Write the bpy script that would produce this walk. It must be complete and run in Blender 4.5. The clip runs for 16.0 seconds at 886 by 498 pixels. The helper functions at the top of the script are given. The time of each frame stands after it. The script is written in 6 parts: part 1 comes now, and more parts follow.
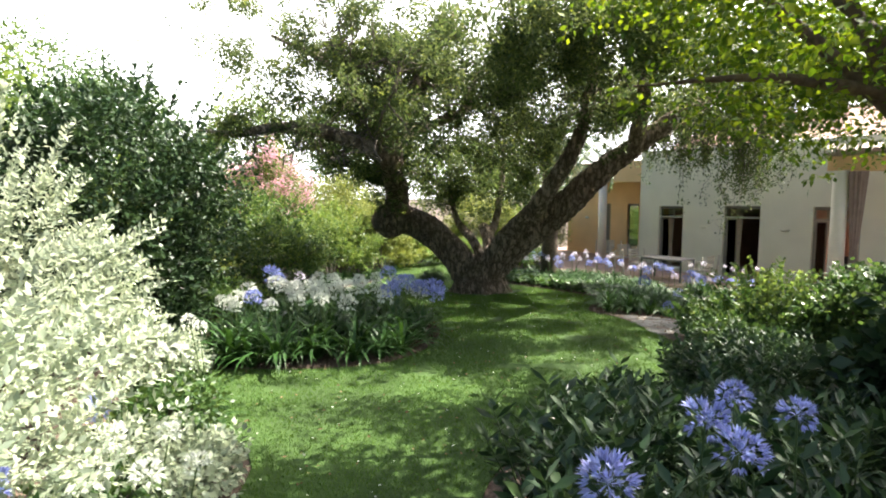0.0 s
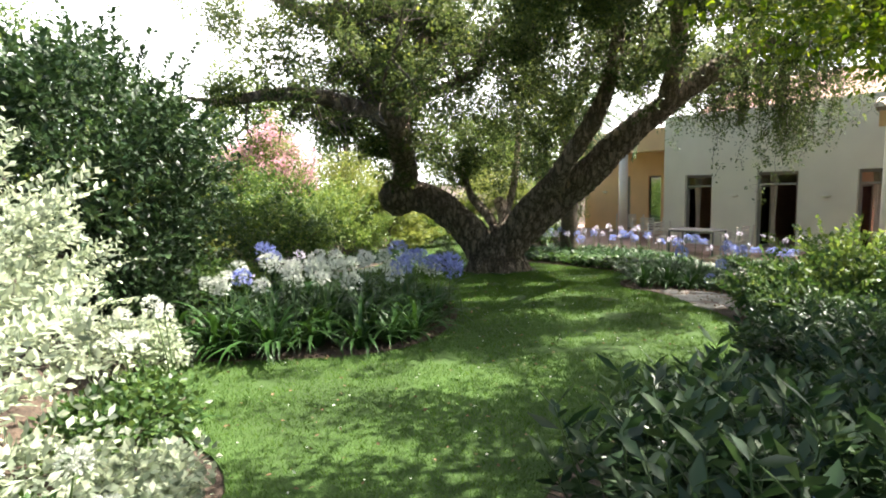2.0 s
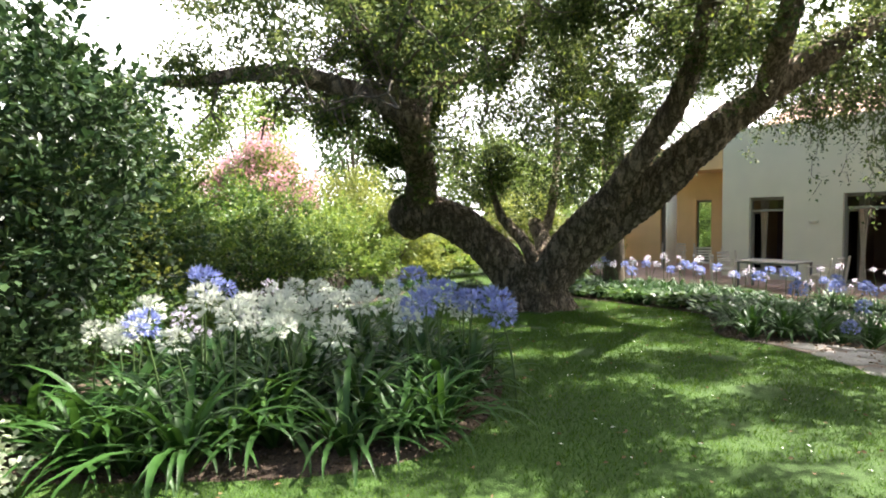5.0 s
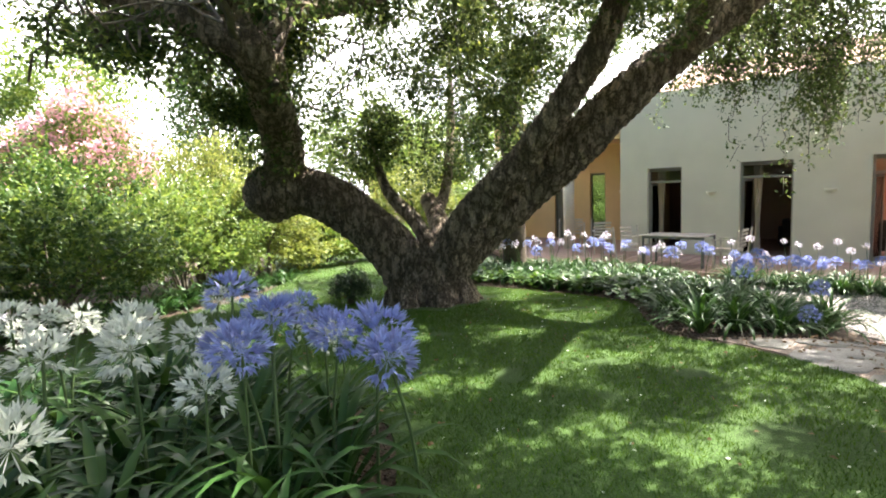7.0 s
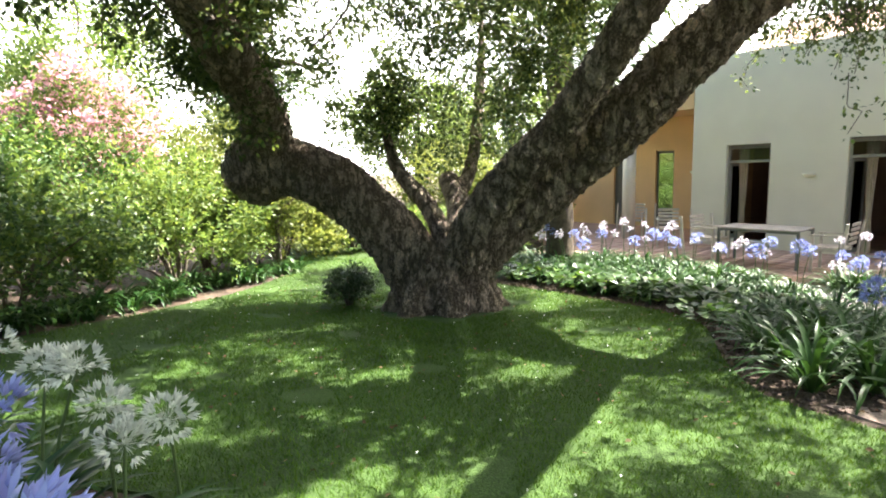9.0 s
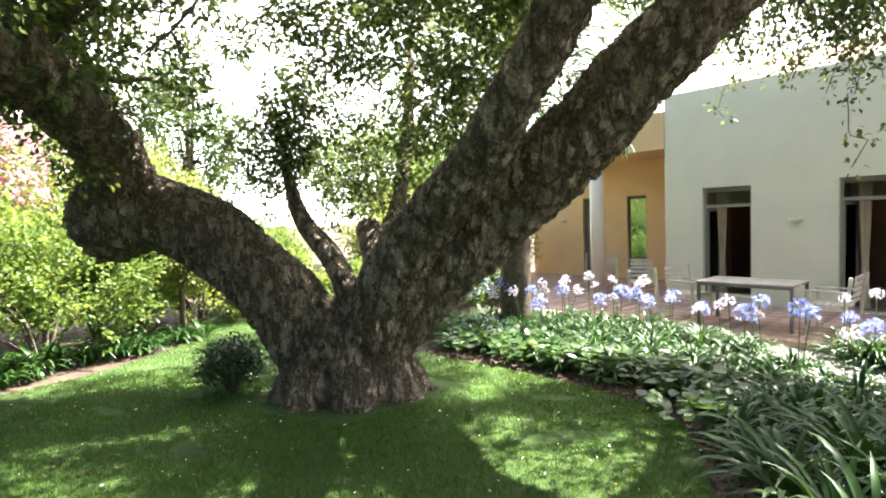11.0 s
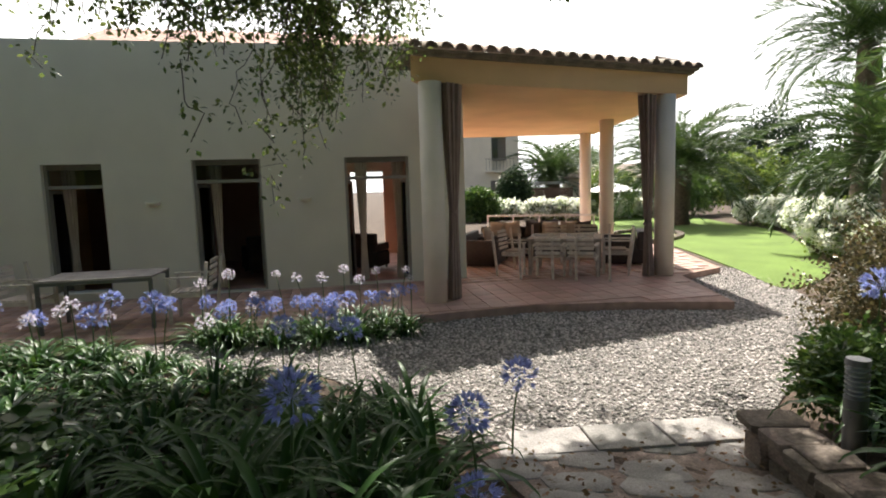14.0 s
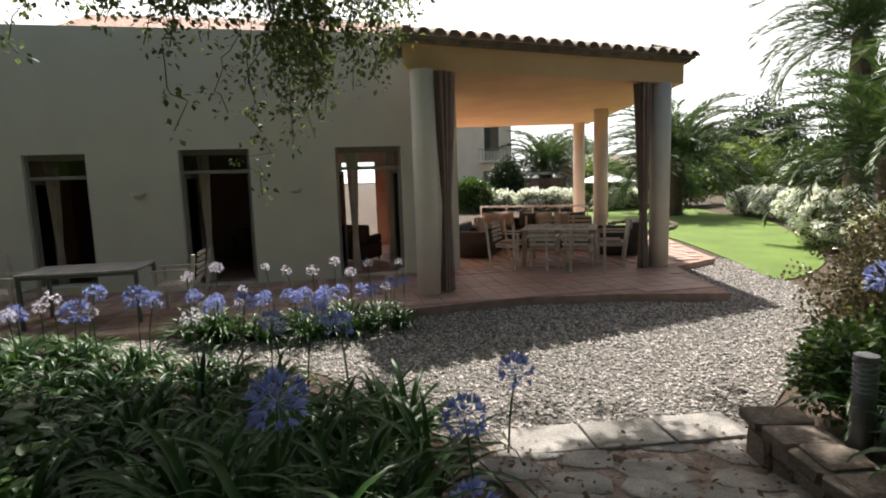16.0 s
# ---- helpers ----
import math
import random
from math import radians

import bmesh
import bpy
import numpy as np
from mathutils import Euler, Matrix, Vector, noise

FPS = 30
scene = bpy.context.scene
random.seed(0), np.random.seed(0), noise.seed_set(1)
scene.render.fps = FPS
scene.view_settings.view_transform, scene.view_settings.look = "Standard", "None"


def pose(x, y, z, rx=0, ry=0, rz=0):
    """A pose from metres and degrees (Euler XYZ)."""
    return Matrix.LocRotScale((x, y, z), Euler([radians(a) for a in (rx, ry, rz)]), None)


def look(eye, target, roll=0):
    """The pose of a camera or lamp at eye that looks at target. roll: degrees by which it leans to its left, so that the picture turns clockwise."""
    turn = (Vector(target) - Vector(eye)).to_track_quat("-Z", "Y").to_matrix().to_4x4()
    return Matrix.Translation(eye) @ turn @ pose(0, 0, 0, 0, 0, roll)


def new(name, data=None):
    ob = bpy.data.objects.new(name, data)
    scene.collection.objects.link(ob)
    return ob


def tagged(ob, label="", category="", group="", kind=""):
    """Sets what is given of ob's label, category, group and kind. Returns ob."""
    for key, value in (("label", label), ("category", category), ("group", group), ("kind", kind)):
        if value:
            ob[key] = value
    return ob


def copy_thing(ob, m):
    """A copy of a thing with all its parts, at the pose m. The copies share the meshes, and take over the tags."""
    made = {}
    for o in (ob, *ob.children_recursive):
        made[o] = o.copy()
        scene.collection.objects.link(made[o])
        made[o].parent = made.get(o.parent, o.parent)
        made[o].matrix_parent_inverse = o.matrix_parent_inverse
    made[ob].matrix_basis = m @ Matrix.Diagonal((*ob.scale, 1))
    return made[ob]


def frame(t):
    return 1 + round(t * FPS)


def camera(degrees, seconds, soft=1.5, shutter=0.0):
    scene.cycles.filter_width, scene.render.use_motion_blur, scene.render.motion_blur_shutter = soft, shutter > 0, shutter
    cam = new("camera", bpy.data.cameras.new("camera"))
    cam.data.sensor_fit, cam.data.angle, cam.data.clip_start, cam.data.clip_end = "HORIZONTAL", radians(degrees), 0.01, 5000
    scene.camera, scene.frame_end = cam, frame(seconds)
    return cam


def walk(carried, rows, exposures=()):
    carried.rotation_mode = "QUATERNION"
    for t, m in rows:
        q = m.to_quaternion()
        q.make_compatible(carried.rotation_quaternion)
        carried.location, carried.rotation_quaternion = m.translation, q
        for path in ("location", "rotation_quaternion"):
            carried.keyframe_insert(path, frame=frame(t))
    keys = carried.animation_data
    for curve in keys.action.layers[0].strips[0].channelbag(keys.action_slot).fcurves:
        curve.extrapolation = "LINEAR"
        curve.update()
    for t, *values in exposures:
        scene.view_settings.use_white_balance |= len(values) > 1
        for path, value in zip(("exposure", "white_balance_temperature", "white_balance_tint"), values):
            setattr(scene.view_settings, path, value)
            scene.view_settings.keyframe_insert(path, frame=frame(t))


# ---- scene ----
import itertools
cam = camera(77.51, 16.0, soft=1.9)
ROWS = [
    (0, 0.042, 0.100, 2.746, 0.96, -5.44, 0.07),
    (0.5, 0.036, 0.202, 2.694, 3.42, -5.14, 1.15),
    (1, 0.026, 0.596, 2.569, 1.17, -7.67, 0.57),
    (1.5, -0.025, 0.853, 2.455, 0.71, -5.47, 0.77),
    (2, -0.077, 1.198, 2.416, 1.81, -6.94, 1.76),
    (2.5, -0.137, 1.415, 2.382, 2.91, -7.22, 1.67),
    (3, -0.236, 1.832, 2.244, 3.48, -5.07, 1.31),
    (3.2, -0.254, 2.043, 2.209, 5.04, -5.07, 1.70),
    (5.3, -0.506, 4.345, 2.069, 1.85, -3.57, 0.81),
    (5.5, -0.536, 4.566, 2.065, -1.06, -4.70, 0.81),
    (6, -0.451, 5.162, 2.005, -4.35, -4.04, 1.70),
    (6.5, -0.425, 5.701, 1.975, -6.83, -3.93, 1.59),
    (7, -0.310, 6.201, 1.970, -8.55, -6.02, 2.11),
    (7.5, -0.133, 6.676, 1.967, -5.60, -7.32, 2.02),
    (8, 0.096, 7.150, 1.951, -5.42, -7.52, 1.35),
    (8.5, 0.356, 7.571, 1.940, -2.70, -6.94, 1.73),
    (8.7, 0.447, 7.751, 1.957, -2.50, -8.06, 1.59),
    (10.8, 1.354, 9.503, 1.941, -0.08, -4.48, 1.98),
    (11, 1.473, 9.694, 1.896, -4.13, -3.06, 1.87),
    (11.5, 1.665, 10.140, 1.880, -15.00, -4.14, 0.93),
    (12, 1.868, 10.414, 1.838, -27.30, -2.29, 0.86),
    (12.5, 2.031, 10.608, 1.807, -36.02, -6.14, 0.87),
    (13, 2.213, 10.639, 1.804, -43.61, -6.95, -0.79),
    (13.5, 2.416, 10.659, 1.807, -53.19, -7.34, 0.89),
    (14, 2.501, 10.622, 1.787, -62.93, -6.28, 1.70),
    (14.5, 2.562, 10.582, 1.763, -71.30, -6.29, 1.76),
    (15, 2.611, 10.552, 1.744, -77.02, -6.52, 1.63),
    (15.5, 2.615, 10.584, 1.759, -74.23, -6.83, 2.04),
    (16, 2.629, 10.696, 1.787, -63.71, -7.27, 1.75),
]
EXPOSURES = [(0, 2.0), (3, 2.05), (5.5, 2.3), (8.5, 2.65), (11, 2.9), (11.6, 2.9), (12.5, 2.7), (13.3, 1.85), (14.2, 0.85), (16, 0.65)]
walk(cam, [(t, pose(x, y, z, 90 + pitch, roll, yaw)) for t, x, y, z, yaw, pitch, roll in ROWS], EXPOSURES)

# world and sun
SUN = Vector((0.64, 0.30, 1.0)).normalized()
world = bpy.data.worlds.new("world")
scene.world = world
world.use_nodes = True
wn = world.node_tree.nodes
sky = wn.new("ShaderNodeTexSky")
sky.sky_type = "NISHITA"
sky.sun_disc = False
sky.sun_elevation = math.asin(SUN.z)
sky.sun_rotation = math.atan2(SUN.x, SUN.y)
sky.dust_density = 4.5
sky.ozone_density = 0.6
world.node_tree.links.new(sky.outputs[0], wn["Background"].inputs[0])
wn["Background"].inputs[1].default_value = 0.064
sun_data = bpy.data.lights.new("sun", "SUN")
sun_data.energy, sun_data.angle, sun_data.color = 5.0, radians(0.55), (1.0, 0.95, 0.86)
sun_ob = new("sun", sun_data)
sun_ob.matrix_world = look(SUN * 60, (0, 0, 0))


def sky_haze():
    """Bright summer haze low in the sky on the sunward side, far beyond the garden."""
    m = bpy.data.materials.new("bright_haze")
    m.use_nodes = True
    n = m.node_tree.nodes
    e = n.new("ShaderNodeEmission")
    e.inputs[0].default_value, e.inputs[1].default_value = (1.0, 1.0, 0.99, 1), 1.25
    m.node_tree.links.new(e.outputs[0], n["Material Output"].inputs[0])
    a = np.radians(np.linspace(-45, 150, 80))
    v = np.array([(600 * math.cos(t), 600 * math.sin(t), z) for t in a for z in (-20, 330)])
    i = np.arange(79)[:, None] * 2
    me = bpy.data.meshes.new("backdrop")
    me.from_pydata(v.tolist(), [], (i + (0, 2, 3, 1)).tolist())
    me.materials.append(m)
    tagged(new("backdrop", me), "white hazy summer sky beyond the garden", "sky", kind="structure")


sky_haze()

# ---- materials ----
def mat(name, color, rough=0.8, var=0.15, scale=6.0, bump=0.0, bscale=60.0, metal=0.0, spec=0.5, island=0.0, obj=0.0, fine=0.0):
    """A surface whose value varies at a broad scale, with grain and bump."""
    m = bpy.data.materials.new(name)
    m.use_nodes = True
    nt = m.node_tree
    n, l = nt.nodes, nt.links
    b = n["Principled BSDF"]
    b.inputs["Roughness"].default_value = rough
    b.inputs["Metallic"].default_value = metal
    b.inputs["Specular IOR Level"].default_value = spec
    tc = n.new("ShaderNodeTexCoord")
    hsv = n.new("ShaderNodeHueSaturation")
    hsv.inputs["Color"].default_value = (*color, 1)
    t1 = n.new("ShaderNodeTexNoise")
    t1.inputs["Scale"].default_value = scale
    t1.inputs["Detail"].default_value = 5
    l.new(tc.outputs["Object"], t1.inputs["Vector"])
    mr = n.new("ShaderNodeMapRange")
    mr.inputs[1].default_value, mr.inputs[2].default_value = 0.3, 0.7
    mr.inputs[3].default_value, mr.inputs[4].default_value = 1 - var, 1 + var
    l.new(t1.outputs[0], mr.inputs[0])
    last = mr.outputs[0]
    if fine:
        t3 = n.new("ShaderNodeTexNoise")
        t3.inputs["Scale"].default_value = bscale * 1.5
        l.new(tc.outputs["Object"], t3.inputs["Vector"])
        m3 = n.new("ShaderNodeMapRange")
        m3.inputs[1].default_value, m3.inputs[2].default_value = 0.35, 0.65
        m3.inputs[3].default_value, m3.inputs[4].default_value = 1 - fine, 1 + fine
        l.new(t3.outputs[0], m3.inputs[0])
        mu = n.new("ShaderNodeMath"); mu.operation = "MULTIPLY"
        l.new(last, mu.inputs[0]); l.new(m3.outputs[0], mu.inputs[1])
        last = mu.outputs[0]
    for amount, node, out in ((island, "ShaderNodeNewGeometry", "Random Per Island"), (obj, "ShaderNodeObjectInfo", "Random")):
        if amount:
            g = n.new(node)
            m4 = n.new("ShaderNodeMapRange")
            m4.inputs[3].default_value, m4.inputs[4].default_value = 1 - amount, 1 + amount
            l.new(g.outputs[out], m4.inputs[0])
            mu = n.new("ShaderNodeMath"); mu.operation = "MULTIPLY"
            l.new(last, mu.inputs[0]); l.new(m4.outputs[0], mu.inputs[1])
            last = mu.outputs[0]
            m5 = n.new("ShaderNodeMapRange")
            m5.inputs[3].default_value, m5.inputs[4].default_value = 0.5 + amount * 0.06, 0.5 - amount * 0.06
            l.new(g.outputs[out], m5.inputs[0])
            l.new(m5.outputs[0], hsv.inputs["Hue"])
    l.new(last, hsv.inputs["Value"])
    l.new(hsv.outputs[0], b.inputs["Base Color"])
    if bump:
        t2 = n.new("ShaderNodeTexNoise")
        t2.inputs["Scale"].default_value = bscale
        t2.inputs["Detail"].default_value = 6
        l.new(tc.outputs["Object"], t2.inputs["Vector"])
        bp = n.new("ShaderNodeBump")
        bp.inputs["Strength"].default_value = bump
        bp.inputs["Distance"].default_value = 0.02
        l.new(t2.outputs[0], bp.inputs["Height"])
        l.new(bp.outputs[0], b.inputs["Normal"])
    return m


def leaf_mat(name, color, rough=0.45, island=0.45, through_light=0.35, spec=0.4, tip=None):
    """Foliage: glossy on top, letting some light through."""
    m = mat(name, color, rough, 0.25, 0.9, 0, island=island, spec=spec)
    nt = m.node_tree
    n, l = nt.nodes, nt.links
    b = n["Principled BSDF"]
    col = b.inputs["Base Color"].links[0].from_socket
    tr = n.new("ShaderNodeBsdfTranslucent")
    hs = n.new("ShaderNodeHueSaturation")
    hs.inputs["Hue"].default_value, hs.inputs["Saturation"].default_value, hs.inputs["Value"].default_value = 0.48, 1.1, 1.6
    l.new(col, hs.inputs["Color"])
    l.new(hs.outputs[0], tr.inputs[0])
    mx = n.new("ShaderNodeMixShader")
    mx.inputs[0].default_value = through_light
    l.new(b.outputs[0], mx.inputs[1])
    l.new(tr.outputs[0], mx.inputs[2])
    l.new(mx.outputs[0], n["Material Output"].inputs[0])
    return m


M_SOIL = mat("mulch_soil", (0.085, 0.058, 0.04), 0.95, 0.4, 3, 0.8, 40, fine=0.5)
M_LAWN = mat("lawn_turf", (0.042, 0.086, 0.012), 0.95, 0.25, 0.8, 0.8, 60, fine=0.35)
M_GRASS = leaf_mat("grass_blade", (0.056, 0.122, 0.015), 0.6, 0.35, 0.35, spec=0.2)
M_GRAVEL = mat("gravel", (0.2, 0.18, 0.165), 0.9, 0.15, 2, 0.9, 70, fine=0.5)
M_PEBBLE = mat("pebble", (0.43, 0.40, 0.37), 0.8, 0.2, 20, 0.2, 90, island=0.75)
M_PAVE = mat("paving_stone", (0.30, 0.28, 0.26), 0.85, 0.3, 3, 0.4, 50, obj=0.2, fine=0.2)
M_STONE = mat("rough_wall_stone", (0.20, 0.16, 0.13), 0.9, 0.35, 8, 0.7, 40, obj=0.3, fine=0.25)
M_TILE = mat("terracotta_tile", (0.54, 0.35, 0.29), 0.6, 0.2, 3, 0.15, 60, obj=0.12, fine=0.08)
M_GROUT = mat("tile_grout", (0.44, 0.30, 0.25), 0.9, 0.2, 6, 0.3, 80)
M_WHITE = mat("white_render", (0.78, 0.75, 0.63), 0.9, 0.05, 1.2, 0.12, 70, fine=0.03)
M_ORANGE = mat("ochre_render", (0.77, 0.53, 0.29), 0.9, 0.07, 1.2, 0.12, 70, fine=0.03)
M_COLUMN = mat("column_render", (0.82, 0.75, 0.65), 0.85, 0.05, 2, 0.08, 60)
M_ROOF = mat("clay_roof_tile", (0.31, 0.255, 0.205), 0.85, 0.35, 5, 0.3, 50, obj=0.3, fine=0.2)
M_FRAME = mat("grey_window_frame", (0.30, 0.29, 0.25), 0.45, 0.08, 8, 0.0)
M_SHUTTER = mat("shutter_box", (0.17, 0.16, 0.14), 0.6, 0.1, 8)
M_ROOM = mat("room_wall", (0.55, 0.36, 0.26), 0.9, 0.1, 1)
M_DARKWOOD = mat("dark_wood", (0.06, 0.03, 0.02), 0.5, 0.3, 10, 0.1, 40)


def bark_mat(name, light, dark, size):
    """Fissured cork: plates divided by deep dark cracks that run mostly upwards."""
    m = mat(name, light, 0.95, 0.3, 3, 0, fine=0.3, bscale=30)
    n, l = m.node_tree.nodes, m.node_tree.links
    b = n["Principled BSDF"]
    col = b.inputs["Base Color"].links[0].from_socket
    tc = n.new("ShaderNodeTexCoord")
    mp = n.new("ShaderNodeMapping"); mp.inputs["Scale"].default_value = (size, size, size * 0.36)
    l.new(tc.outputs["Object"], mp.inputs[0])
    ns = n.new("ShaderNodeTexNoise"); ns.inputs["Scale"].default_value = 1.6; ns.inputs["Detail"].default_value = 5; ns.inputs["Roughness"].default_value = 0.7
    l.new(mp.outputs[0], ns.inputs["Vector"])
    ad = n.new("ShaderNodeMixRGB"); ad.blend_type = "ADD"; ad.inputs[0].default_value = 1.0
    sc = n.new("ShaderNodeVectorMath"); sc.operation = "SCALE"; sc.inputs["Scale"].default_value = 2.0
    l.new(ns.outputs[1], sc.inputs[0])
    l.new(mp.outputs[0], ad.inputs[1]); l.new(sc.outputs[0], ad.inputs[2])
    vo = n.new("ShaderNodeTexVoronoi"); vo.feature = "DISTANCE_TO_EDGE"; vo.inputs["Scale"].default_value = 1.0
    l.new(ad.outputs[0], vo.inputs["Vector"])
    m1 = n.new("ShaderNodeMapRange"); m1.inputs[1].default_value, m1.inputs[2].default_value = 0.02, 0.22
    l.new(vo.outputs[0], m1.inputs[0])
    n3 = n.new("ShaderNodeTexNoise"); n3.inputs["Scale"].default_value = 2.2; n3.inputs["Detail"].default_value = 7; n3.inputs["Roughness"].default_value = 0.75
    l.new(mp.outputs[0], n3.inputs["Vector"])
    m2 = n.new("ShaderNodeMapRange"); m2.inputs[1].default_value, m2.inputs[2].default_value = 0.35, 0.62
    m2.inputs[3].default_value, m2.inputs[4].default_value = 0.35, 1.3
    l.new(n3.outputs[0], m2.inputs[0])
    mr = n.new("ShaderNodeMath"); mr.operation = "MULTIPLY"; mr.use_clamp = True
    l.new(m1.outputs[0], mr.inputs[0]); l.new(m2.outputs[0], mr.inputs[1])
    mx = n.new("ShaderNodeMixRGB"); mx.inputs[1].default_value = (*dark, 1)
    l.new(mr.outputs[0], mx.inputs[0]); l.new(col, mx.inputs[2])
    l.new(mx.outputs[0], b.inputs["Base Color"])
    n2 = n.new("ShaderNodeTexNoise"); n2.inputs["Scale"].default_value = 5; n2.inputs["Detail"].default_value = 8
    l.new(mp.outputs[0], n2.inputs["Vector"])
    su = n.new("ShaderNodeMath"); su.operation = "MULTIPLY_ADD"; su.inputs[1].default_value = 1.3
    l.new(n2.outputs[0], su.inputs[0]); l.new(mr.outputs[0], su.inputs[2])
    bp = n.new("ShaderNodeBump"); bp.inputs["Strength"].default_value = 1.0; bp.inputs["Distance"].default_value = 0.12
    l.new(su.outputs[0], bp.inputs["Height"]); l.new(bp.outputs[0], b.inputs["Normal"])
    return m


M_BARK = bark_mat("cork_bark_fissured", (0.66, 0.53, 0.40), (0.14, 0.10, 0.07), 6.0)
M_TWIG = mat("twig", (0.11, 0.09, 0.07), 0.95, 0.3, 10, 0.3, 60)
M_PALMBARK = mat("palm_bark", (0.11, 0.085, 0.06), 0.95, 0.4, 12, 0.8, 30)
M_TEAK = mat("weathered_teak", (0.60, 0.54, 0.47), 0.75, 0.2, 8, 0.2, 70, fine=0.15)
M_WICKER = mat("dark_wicker", (0.045, 0.032, 0.026), 0.6, 0.3, 30, 0.6, 120)
M_CUSHION = mat("beige_cushion", (0.45, 0.38, 0.31), 0.95, 0.1, 6, 0.2, 90)
M_DARKCUSH = mat("dark_cushion", (0.07, 0.055, 0.05), 0.95, 0.1, 6, 0.2, 90)
M_CURTAIN = mat("taupe_curtain", (0.27, 0.20, 0.17), 0.95, 0.15, 5, 0.2, 120)
M_SHEER = mat("cream_curtain", (0.62, 0.52, 0.42), 0.95, 0.1, 5, 0.1, 120)
M_METAL = mat("bollard_metal", (0.16, 0.16, 0.16), 0.45, 0.1, 10, 0, metal=0.6)
M_WHITEPAINT = mat("white_paint", (0.8, 0.8, 0.78), 0.5, 0.05, 4)
M_BROWN = mat("brown_panel", (0.12, 0.07, 0.05), 0.7, 0.2, 4)
L_OAK = leaf_mat("oak_leaf", (0.08, 0.115, 0.04), 0.55, 0.5, 0.42, spec=0.25)
L_OAKPALE = leaf_mat("oak_pale_leaf", (0.15, 0.20, 0.05), 0.5, 0.4, 0.5, spec=0.25)
L_AGA = leaf_mat("agapanthus_leaf", (0.031, 0.082, 0.018), 0.4, 0.5, 0.2, spec=0.28)
L_BLUE = leaf_mat("agapanthus_blue_petal", (0.32, 0.34, 0.62), 0.6, 0.25, 0.3)
L_WHITEP = leaf_mat("agapanthus_white_petal", (0.66, 0.68, 0.62), 0.6, 0.2, 0.3)
L_LILAC = leaf_mat("pale_lilac_petal", (0.72, 0.67, 0.75), 0.6, 0.15, 0.3)
L_STEM = leaf_mat("green_stem", (0.09, 0.14, 0.05), 0.5, 0.2, 0.1)
L_DARK = leaf_mat("dark_shrub_leaf", (0.03, 0.06, 0.022), 0.4, 0.45, 0.2)
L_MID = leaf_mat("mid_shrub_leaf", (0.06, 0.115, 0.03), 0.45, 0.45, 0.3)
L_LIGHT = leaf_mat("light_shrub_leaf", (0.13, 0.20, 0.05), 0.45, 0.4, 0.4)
L_YELLOW = leaf_mat("yellow_green_leaf", (0.17, 0.21, 0.055), 0.5, 0.35, 0.4)
L_PINK = leaf_mat("pink_blossom", (0.56, 0.32, 0.36), 0.7, 0.25, 0.35)
L_PALE = leaf_mat("variegated_leaf", (0.36, 0.41, 0.29), 0.5, 0.5, 0.3)
L_BRONZE = leaf_mat("bronze_shrub_leaf", (0.10, 0.092, 0.042), 0.4, 0.6, 0.3)
L_SNOW = leaf_mat("white_hydrangea_petal", (0.82, 0.83, 0.76), 0.6, 0.1, 0.35)
# foreground leaf green with the canopy's shade put into its colour
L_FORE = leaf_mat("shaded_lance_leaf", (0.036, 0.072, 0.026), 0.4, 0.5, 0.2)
M_TABLEWOOD = mat("darker_teak", (0.34, 0.29, 0.24), 0.75, 0.2, 8, 0.2, 70, fine=0.15)
L_PALM = leaf_mat("palm_leaflet", (0.055, 0.10, 0.03), 0.4, 0.4, 0.25)
L_ROUND = leaf_mat("round_leaf", (0.065, 0.13, 0.03), 0.35, 0.4, 0.3)
L_ACACIA = leaf_mat("bright_canopy_leaf", (0.10, 0.17, 0.02), 0.45, 0.45, 0.45)


def glass_mat():
    m = bpy.data.materials.new("window_glass")
    m.use_nodes = True
    n, l = m.node_tree.nodes, m.node_tree.links
    g = n.new("ShaderNodeBsdfGlossy"); g.inputs["Roughness"].default_value = 0.02
    t = n.new("ShaderNodeBsdfTransparent"); t.inputs[0].default_value = (0.82, 0.86, 0.84, 1)
    f = n.new("ShaderNodeFresnel"); f.inputs[0].default_value = 1.5
    mx = n.new("ShaderNodeMixShader")
    l.new(f.outputs[0], mx.inputs[0]); l.new(t.outputs[0], mx.inputs[1]); l.new(g.outputs[0], mx.inputs[2])
    l.new(mx.outputs[0], n["Material Output"].inputs[0])
    return m


M_GLASS = glass_mat()
# paler copy of the lawn turf, with sunshine put into its colour
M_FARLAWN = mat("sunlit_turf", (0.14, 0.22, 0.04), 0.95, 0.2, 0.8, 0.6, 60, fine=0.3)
M_MIRRORGLASS = mat("reflecting_glass", (0.35, 0.40, 0.36), 0.03, 0.0, 1, metal=0.9)
M_PINKROOF = mat("pink_clay_roof", (0.45, 0.27, 0.21), 0.85, 0.3, 6, 0.3, 40)
M_DRYLEAF = leaf_mat("dry_leaf", (0.20, 0.13, 0.07), 0.8, 0.4, 0.15)
rng = np.random.default_rng(7)


